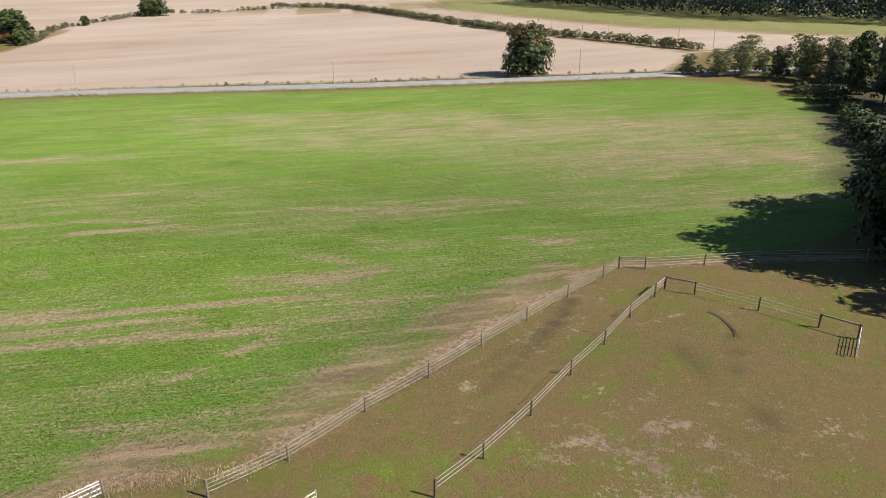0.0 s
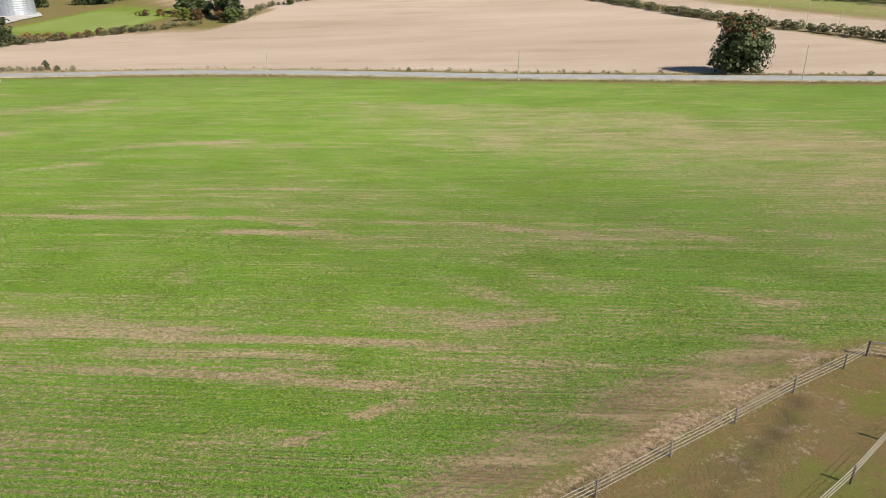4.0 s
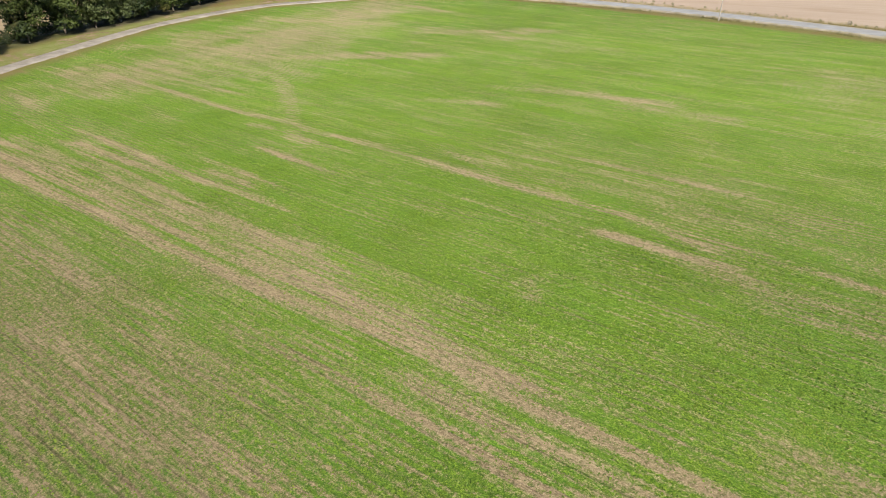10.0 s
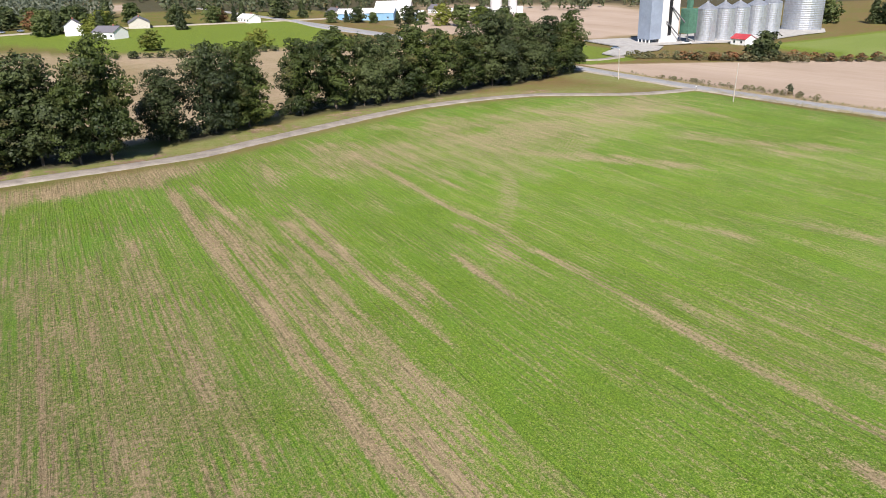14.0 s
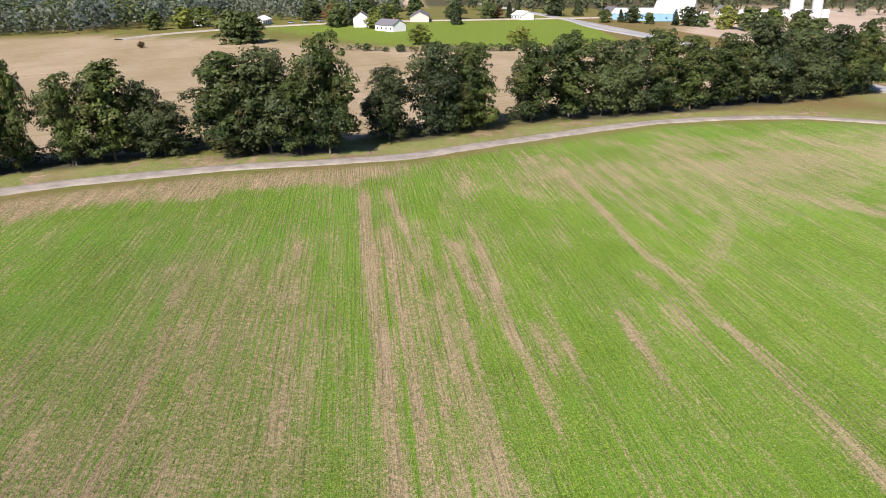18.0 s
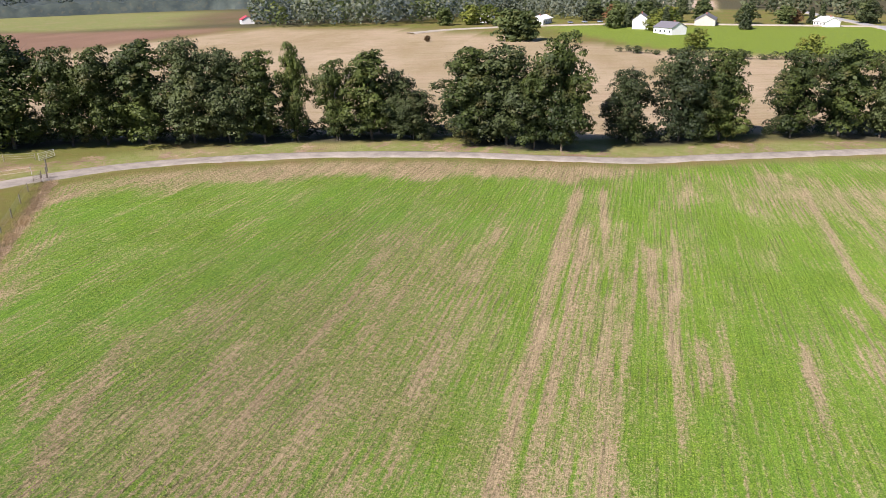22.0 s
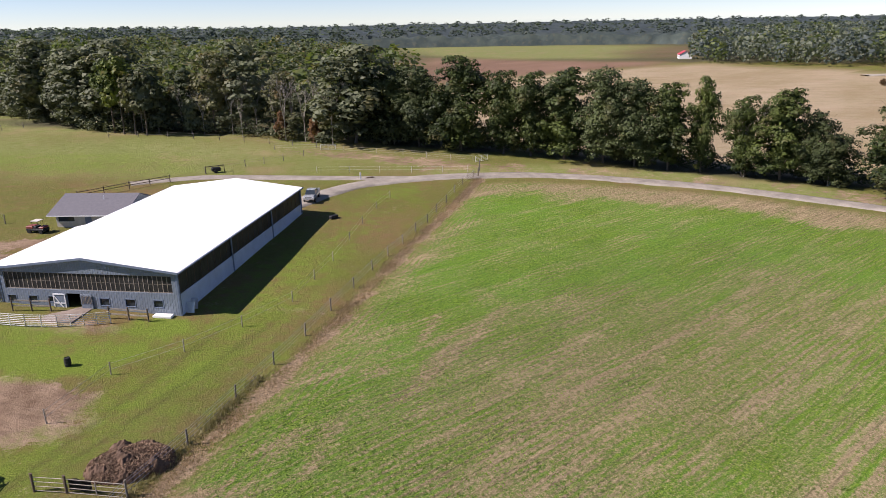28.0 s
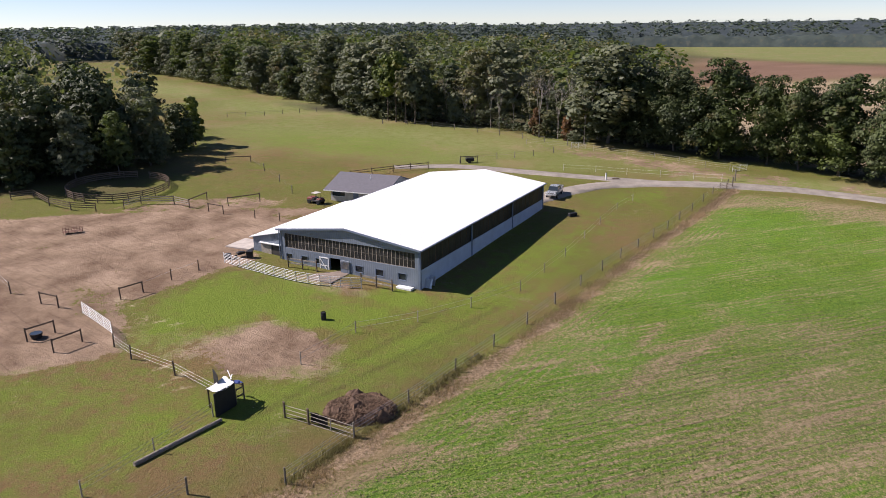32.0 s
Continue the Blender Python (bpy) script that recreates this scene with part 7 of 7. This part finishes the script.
for x, y, turn, L, W, E, R, wall, roof, label in (
        (-395, -272, 20, 10, 8, 5.2, 8.5, M_WHITE, M_SHINGLE, "tall white farmhouse at the edge of the woods"),
        (-398, -232, 10, 18, 9, 3.2, 5.4, M_WHITE, M_WHITE, "long white bungalow beside the far road"),
        (-391, -161, 15, 11, 9, 5.5, 8.8, M_WHITE, M_SHINGLE, "white two-storey farmhouse by the green field"),
        (-370, -136, 60, 15, 10, 3.6, 6.4, M_WHITE, M_SHINGLE, "white gabled outbuilding by the green field"),
        (-443, -140, 15, 26, 12, 3.2, 6.5, M_CREAM, M_DARKROOF, "broad brown-roofed house beside the far road"),
        (-475, -77, 40, 14, 9, 3.2, 5.6, M_WHITE, M_WHITE, "white bungalow beside the far road"),
        (-330, -444, 60, 12, 9, 3.4, 5.8, M_WHITE, M_REDROOF, "white farmhouse with a red roof by the ploughed field"),
        (-560, 60, 30, 12, 8, 4.0, 7.0, M_WHITE, M_SHINGLE, "white gabled house among far trees"),
        (-530, -20, 30, 13, 9, 3.6, 6.4, M_CREAM, M_SHINGLE, "pale house among far trees")):
    house("farmhouse", x, y, turn, L, W, E, R, wall, roof, label, 4, True)
house("blue_barn", -496, 3, 78, 40, 16, 5.0, 7.8, M_BLUEWALL, M_WHITE, "long pale blue barn with a white roof", 5)
house("blue_barn", -524, 24, 78, 26, 20, 6.5, 11.5, M_WHITE, M_WHITE, "big white-roofed barn behind the blue barn", 3)
house("blue_shed", -494, 36, 78, 14, 12, 4.5, 6.2, M_BLUEWALL, M_WHITE, "small pale blue shed beside the barn", 2)
house("poultry_shed", -560, 100, 80, 60, 12, 3.0, 4.8, M_WHITE, M_WHITE, "long low white shed far off", 6)
for x, y, r, h in ((-545, 106, 4.5, 22), (-548, 120, 3.6, 15)):
    t = thing("tower_silo", Matrix.Translation(on(x, y, -0.3)), "pale concrete tower silo with a rounded cap", "silo")
    part("shaft", rod((0, 0, 0), (0, 0, h), r, None, 20), M_CONCRETE, t)
    for k in range(9):
        part("hoop", rod((0, 0, h * (k + 0.5) / 9), (0, 0, h * (k + 0.5) / 9 + 0.12), r + 0.05, None, 20), M_GALV, t)
    part("cap", rod((0, 0, h), (0, 0, h + 2), r, r * 0.35, 20), M_GALV, t)
ribbon("far_road", [(-300, -262), (-336, -254), (-385, -216), (-419, -172), (-490, -50), (-560, 60), (-640, 160)], 6.5, 0.5, M_SHOULDER, "pale far road past the farmhouses", "road", 8, 0.05)
ribbon("elevator_lane", [(-256, 76), (-254, 92), (-264, 106)], 4.0, 0.3, M_LANE, "gravel drive from the road to the grain bins", "lane", 5, 0.05, 0.1)
ribbon("far_drive", [(-490, -50), (-421, -24), (-361, 14), (-318, 36)], 5.5, 0.5, M_ROAD, "grey side road beyond the trees", "road", 8, 0.05)


def parked_car(x, y, turn, color, label):
    t = thing("parked_car", pose(x, y, ground_z(x, y) + 0.3, 0, 0, turn), label, "car", "far parked cars")
    part("body", box(0, 0, 0.3, 4.4, 1.8, 0.6, None, 0.12), color, t)
    part("cabin", box(-0.2, 0, 0.88, 2.3, 1.6, 0.55, None, 0.2), M_GLASS, t)
    for a in (1.4, -1.4):
        for b in (-0.85, 0.85):
            part("wheel", rod((a, b - 0.1, 0.3), (a, b + 0.1, 0.3), 0.32, None, 10), M_BLACK, t)


M_REDCAR = plain("red_car_paint", (0.45, 0.04, 0.04), 0.3)
parked_car(-291, 113, 30, M_TOWER, "grey-blue car parked by the elevator drive")
parked_car(-312, 158, 80, M_WHITE, "white van parked beneath the elevator")
parked_car(-486, -22, 10, M_REDCAR, "red car parked by the blue barn")
for x, y in ((-412, -208), (-418, -200), (-424, -192), (-404, -214)):
    parked_car(x, y, 60, M_WHITE if int(x) % 2 else M_TOWER, "car parked on the far roadside")
parked_car(-300, 320, 0, M_WHITE, "white car parked on the far grass")
tt = parked_car(-212, 470, 40, M_REDCAR, "red pickup on the far headland")

# ---------------------------------------------------------------- hedges, shrubs and far trees
grove("field_hedge", [(x + random.uniform(-2, 2), y + random.uniform(-2, 2), random.uniform(2.0, 4.2)) for x, y in
      [(q.x, q.y) for q in smooth_line([(112, 246), (104, 254), (75, 283), (29, 327), (-9, 369), (-83, 456), (-125, 498), (-190, 519)], 1.5)]], M_WOODS_OLIVE, 130, 0.08, "scrubby hedge between stubble fields", 11, 1.7)
grove("field_hedge", [(x + random.uniform(-2, 2), y + random.uniform(-2, 2), random.uniform(1.2, 3.6)) for x, y in
      [(q.x, q.y) for q in smooth_line([(-216, 282), (-244, 327), (-253, 351), (-259, 381), (-256, 407), (-256, 440), (-249, 458), (-228, 458), (-208, 462), (-194, 479), (-178, 493), (-148, 501)], 2.6)]], M_WOODS_OLIVE, 110, 0.085, "thin weedy hedge round the stubble field", 17, 1.8)
grove("field_hedge_low", [(x + random.uniform(-2, 2), y + random.uniform(-2, 2), random.uniform(1.6, 3.4)) for x, y in
      [(q.x, q.y) for q in smooth_line([(-276, -122), (-278, -95), (-293, -57), (-328, -8), (-350, 12)], 2.2)]], M_LEAF_DARK, 130, 0.08, "dark low hedge beside the green field", 12, 2.0)
grove("yard_scrub", [(x + random.uniform(-4, 4), y + random.uniform(-3, 3), random.uniform(1.0, 3.6)) for x, y in
      [(q.x, q.y) for q in smooth_line([(-262, 110), (-250, 136), (-242, 164), (-240, 194), (-235, 230), (-228, 262)], 1.2)]], M_WOODS_OLIVE, 110, 0.08, "overgrown scrub before the grain bins", 13, 1.9)
grove("yard_scrub_rust", [(x + random.uniform(-4, 4), y + random.uniform(-3, 3), random.uniform(2.0, 4.0)) for x, y in
      [(q.x, q.y) for q in smooth_line([(-252, 128), (-246, 170), (-240, 200), (-236, 222)], 3)] + [(q.x, q.y) for q in smooth_line([(-300, 285), (-283, 289), (-262, 292)], 3)]], M_LEAF_RUST, 90, 0.09, "reddish brown scrub before the grain bins", 14, 2.0)
FARBIG = [tree("far_tree", 61, 12, 4.5, M_LEAF_DARK, 1800, 0.5, 0.04, "round", 40, "round dark tree standing far off"),
          tree("far_tree", 62, 12, 3.8, M_WOODS_GREEN, 1800, 0.5, 0.04, "tall", 40, "grey-green tree standing far off"),
          tree("far_tree", 63, 12, 3.0, M_LEAF_DARK, 2200, 0.42, 0.02, "cone", 90, "dark spruce standing far off"),
          tree("far_tree", 64, 12, 4.4, M_LEAF_YELLOW, 1000, 0.5, 0.04, "round", 40, "yellowing tree standing far off"),
          tree("far_tree", 65, 12, 4.6, M_LEAF_RUST, 1000, 0.5, 0.03, "round", 40, "rust-red bushy tree standing far off")]
FAR_A = [(-249, 163, 11, 0), (-246, 158, 8, 0), (-288, -187, 15, 1), (-292, -181, 14, 1), (-307, -100, 9, 3), (-310, -52, 9, 3), (-265.5, -223, 3, 4),
         (-228, 288, 13, 0), (-236, 294, 16, 1), (-244, 299, 14, 0), (-218, 276, 8, 1), (-232, 283, 6, 4), (-243, 441, 14, 0), (-248, 436, 12, 1), (-252, 372, 6, 1)]
FAR_B = [(-262, 300, 10, 0), (-282, 310, 19, 1), (-276, 302, 8, 0), (-246, 280, 6, 4), (-240, 292, 7, 4), (-252, 276, 7, 3), (-400, 324, 16, 2), (-394, 334, 18, 0), (-400, 350, 17, 2), (-402, 366, 17, 0), (-408, 384, 16, 0), (-412, 300, 15, 1)]
FAR_C = [(-466, -22, 8, 1), (-470, -12, 8, 2), (-468, -4, 10, 0), (-462, 6, 7, 1), (-458, 22, 8, 2), (-454, 30, 11, 0), (-450, 38, 8, 1), (-440, 50, 13, 3), (-432, 62, 13, 1), (-424, 72, 12, 3), (-412, 84, 12, 1), (-445, 92, 11, 0), (-460, 78, 11, 0), (-400, 92, 10, 1), (-520, 70, 9, 2)]
FAR_D = [(-398, -172, 13, 2), (-402, -180, 13, 1), (-406, -150, 12, 3), (-395, -148, 12, 2), (-420, -110, 13, 2), (-425, -188, 12, 1), (-430, -196, 11, 4), (-440, -176, 13, 0), (-448, -160, 14, 2), (-460, -120, 12, 0), (-470, -100, 11, 1), (-478, -96, 9, 4), (-486, -88, 10, 2), (-498, -84, 12, 2), (-512, -60, 13, 0), (-518, -44, 13, 2), (-380, -262, 12, 3), (-372, -270, 12, 3), (-523, -183, 17, 2), (-450, -205, 12, 1), (-436, -215, 11, 0), (-455, -222, 13, 1), (-466, -150, 13, 1), (-410, -168, 14, 1), (-380, -150, 9, 3), (-384, -176, 10, 1), (-360, -282, 11, 1)]
for rows in (FAR_A, FAR_B, FAR_C, FAR_D):
    for x, y, h, k in rows:
        place(FARBIG[k], x, y, h / 12.0, None, 1.45 if k != 2 else 1.1)
for p in FARBIG:
    drop(p)
b1, b2 = bare_tree("dead_tree", 71, 15, "bare grey dead tree among the maples"), bare_tree("bare_tree", 72, 18, "leafless grey tree at the woods' edge")
for x, y, s in ((-86.5, -88.5, 0.95), (-84.5, -86.0, 0.85), (-73.5, -97.0, 1.1)):
    place(b1, x, y, s)
for x, y, s in ((8, -166, 0.9), (12, -170, 1.0), (16, -174, 0.9), (3, -162, 0.95), (-4, -160, 1.05), (56, -200, 0.9), (-8, -166, 1.15), (-14, -170, 1.1), (-18, -172, 1.0), (-24, -178, 1.05), (-30, -186, 1.0), (22, -176, 0.95), (34, -184, 0.9), (66, -208, 0.85), (0.5, -153.5, 0.95), (6, -160, 0.9), (10.5, -162, 1.0), (20, -172, 0.85), (29, -178.5, 0.9), (44, -186, 0.8), (47, -188, 0.95), (60, -197, 0.8)):
    place(b2, x, y, s * (1.2 if x < 20 else 1.0))
drop(b1)
drop(b2)
for x, y, h, m, lb in ((48.5, -184, 19, M_LEAF_YELLOW, "slim yellow-green tree before the woods"), (40, -183, 12, M_LEAF_GREY, "small grey-green tree before the woods"), (4, -158, 6, M_LEAF_RUST, "rust-orange bush at the woods' edge"), (11, -163.5, 7, M_LEAF_RUST, "rusty bush at the woods' edge"), (45.5, -181.5, 15, M_WOODS_OLIVE, "slim grey-olive tree with a bare trunk"), (43, -180, 16, M_LEAF_GREY, "slim grey-green tree with a bare trunk"), (51, -187, 18, M_WOODS_GREEN, "tall green tree with a bare trunk"), (32, -180, 9, M_LEAF_GREY, "small rounded grey-green tree before the woods"), (93, -146, 11, M_LEAF_YELLOW, "slim yellow-green tree by the grove")):
    t = tree("edge_tree", int(h * 10), h, h * 0.2, m, 1500, 0.42, 0.42 if h > 14 else 0.14 if h > 8 else 0.03, "round", 40, lb)
    t.matrix_basis = Matrix.Translation(on(x, y, -0.1))
far_town = scatter([(-520, -130), (-900, -280), (-1300, 200), (-900, 420), (-620, 250), (-560, 140), (-600, 40)], 24, 9, 16, 21)
grove("far_town_trees", far_town, M_WOODS, 40, 0.12, "trees scattered round the far village", 15)
grove("far_west_woods", scatter([(-420, -290), (-470, -300), (-700, -320), (-560, -180), (-470, -190), (-430, -230)], 12, 9, 15, 22), M_FARWOOD, 80, 0.08, "mixed trees behind the far houses", 16)


# undergrowth and weeds
def bushes(name, pts, lo, hi, wide, mat, label, seed, step):
    r = random.Random(seed)
    sp = [(q.x + r.uniform(-wide, wide), q.y + r.uniform(-wide, wide), r.uniform(lo, hi)) for q in smooth_line(pts, step)]
    return grove(name, sp, mat, 190, 0.055, label, seed, 1.7)


bushes("undergrowth", [(-39, -138), (-55, -121), (-73, -103), (-91, -85), (-99, -72), (-104, -59)], 1.2, 4.2, 1.8, M_LEAF_DARK, "dark undergrowth below the maples", 31, 1.0)
bushes("undergrowth", [(-113, -53), (-121, -47.5), (-130, -39.5), (-142, -29.5), (-166, -2.5), (-190, 30), (-218, 70)], 1.0, 3.2, 1.6, M_LEAF_DARK, "dark undergrowth below the maples", 32, 1.0)
bushes("undergrowth", [(-8.5, -156), (-22.5, -147), (-36.5, -137)], 1.5, 5.0, 2.0, M_LEAF_DARK, "dark undergrowth below the maples", 33, 0.8)
bushes("woods_brush", [(0, -156), (20, -175), (36, -185), (54, -192), (72, -218), (130, -288), (200, -372)], 1.5, 5.0, 2.5, M_LEAF_GREY, "brushy edge of the woods", 34, 1.6)
bushes("east_brush", [(109, 24), (112, 36), (117, 52), (123, 74), (128, 100), (131, 126), (126, 148)], 1.5, 5.0, 2.0, M_LEAF_DARK, "dark brush along the east side", 35, 1.3)
bushes("road_weeds", [(-215, 90), (-172, 110), (-122, 134), (-85, 147), (-50, 155), (0, 164), (48, 176), (97, 189)], 0.25, 0.9, 2.4, M_WOODS_OLIVE, "dry weeds beside the road", 36, 1.8)
bushes("road_weeds", [(-150, 105), (-122, 118.5), (-85, 131), (-50, 139.5), (0, 149), (48, 161.5), (97, 174.5)], 0.25, 0.8, 1.6, M_WOODS_OLIVE, "dry weeds beside the road", 37, 2.0)
bushes("scrub_brush", [(100, 185), (112, 182), (124, 178), (136, 170), (146, 160), (140, 150)], 1.2, 3.5, 2.5, M_LEAF_GREY, "brush below the roadside scrub trees", 40, 1.8)
bushes("roadside_bushes", [(-200, 97), (-185, 106), (-165, 116), (-150, 122)], 0.4, 1.7, 2.6, M_WOODS_OLIVE, "low bushes beside the road", 38, 0.7)
bushes("road_bushes", [(-60, 153), (-20, 160), (20, 169), (60, 180), (92, 188)], 0.5, 1.4, 1.0, M_LEAF_GREY, "low green bushes beside the road", 39, 6.0)
sap = tree("sapling", 81, 3.2, 1.1, M_LEAF_GREY, 260, 0.2, 0.05, "round", 16, "small bushy sapling beside the road", 0.05)
sap.matrix_basis = Matrix.Translation(on(-161, 121))

# ---------------------------------------------------------------- crop leaves and dry grass
def sampled(grid, x, y):
    """Values of a ground layer at places."""
    u, v = x * math.cos(ROW_TURN) + y * math.sin(ROW_TURN), y * math.cos(ROW_TURN) - x * math.sin(ROW_TURN)
    i = np.clip(np.searchsorted(GX, u), 1, len(GX) - 1)
    j = np.clip(np.searchsorted(GY, v), 1, len(GY) - 1)
    return grid[j, i]


def crop_leaves():
    """Low leaf sprays along the drill rows of the near field."""
    g = np.random.default_rng(9)
    k = 520000
    a = ROW_TURN
    u, row = g.uniform(-110, 90, k), np.round(g.uniform(-75, 75, k) / 0.38) * 0.38 + g.normal(0, 0.07, k)
    x, y = u * math.cos(a) - row * math.sin(a), u * math.sin(a) + row * math.cos(a)
    near = np.clip(1.25 - np.hypot((x - 15) / 95, (y + 2) / 62), 0, 1)
    keep = (sampled(crop, x, y) > 0.9) & (g.uniform(0, 1, k) < near * (1.0 - 0.85 * sampled(bare, x, y)) * 0.75)
    x, y = x[keep], y[keep]
    z = ground_z(x, y) + 0.07
    v = cards(g, np.stack([x, y, z], -1), np.tile([0.0, 0.0, 1.0], (len(x), 1)), 0.085, 0.6)
    m = foliage("crop_leaves", (0.065, 0.112, 0.012), (0.165, 0.245, 0.028), (0.25, 0.25, 0.05), 0.06, 0.35)
    tagged(new("crop_plants", mesh_of("crop_plants", v, np.arange(len(v)).reshape(-1, 4), m)), "low bright green crop plants in drill rows", "crop", kind="stuff")


def tall_grass(name, pts, width, count, h, color, label, seed):
    """Thin upright blades in a strip."""
    g = np.random.default_rng(seed)
    line = np.array([(q.x, q.y) for q in smooth_line(pts, 1.0)])
    i = g.integers(0, len(line), count)
    x, y = line[i, 0] + g.normal(0, width / 2, count), line[i, 1] + g.normal(0, width / 2, count)
    clump = np.sin(x * 0.7 + y * 0.6) * np.sin(y * 0.5 - x * 0.5)
    keep = clump > g.uniform(-1.6, 0.6, count)
    x, y = x[keep], y[keep]
    n = len(x)
    b = np.stack([x, y, ground_z(x, y) - 0.02], -1)
    s = g.uniform(0.012, 0.035, n)
    a = g.uniform(0, 6.28, n)
    hh = h * g.uniform(0.4, 1.2, n)
    du = np.stack([np.cos(a) * s, np.sin(a) * s, np.zeros(n)], -1)
    top = b + np.stack([g.normal(0, 0.35, n) * hh, g.normal(0, 0.35, n) * hh, hh], -1)
    v = np.stack([b - du, b + du, top + du * 0.4, top - du * 0.4], 1).reshape(-1, 3)
    m = foliage(name + "_blades", tuple(c * 0.55 for c in color), color, tuple(c * 1.2 for c in color), 0.1, 0.25)
    tagged(new(name, mesh_of(name, v, np.arange(len(v)).reshape(-1, 4), m)), label, "grass", kind="stuff")


crop_leaves()
tall_grass("dry_grass", [(x - 1.3, y + 1.0) for x, y in FENCE_A[:7]], 1.3, 30000, 0.22, (0.42, 0.3, 0.19), "dry brown grass beside the field fence", 41)
tall_grass("fence_grass", [(x - 0.3, y + 0.2) for x, y in ((31.5, -43), (36, -37), (41.9, -29.3), (46.5, -23.6))], 0.6, 5200, 0.45, (0.3, 0.26, 0.13), "rank olive-brown grass grown into the field fence", 45)
tall_grass("dry_grass", [(x - 0.7, y + 0.5) for x, y in FENCE_A[6:13]], 0.9, 14000, 0.13, (0.52, 0.41, 0.25), "dry straw-coloured grass under the field fence", 42)
tall_grass("verge_grass", [(-170, 100.5), (-122, 121), (-85, 133), (-50, 141), (0, 150.5), (48, 163), (97, 176)], 2.2, 26000, 0.6, (0.42, 0.36, 0.2), "dry yellow verge grass beside the road", 43)
tall_grass("verge_grass", [(-222, 84), (-172, 109), (-122, 133), (-50, 154), (0, 163), (48, 175.5), (97, 188)], 2.2, 26000, 0.6, (0.4, 0.34, 0.18), "weedy verge grass beyond the road", 44)
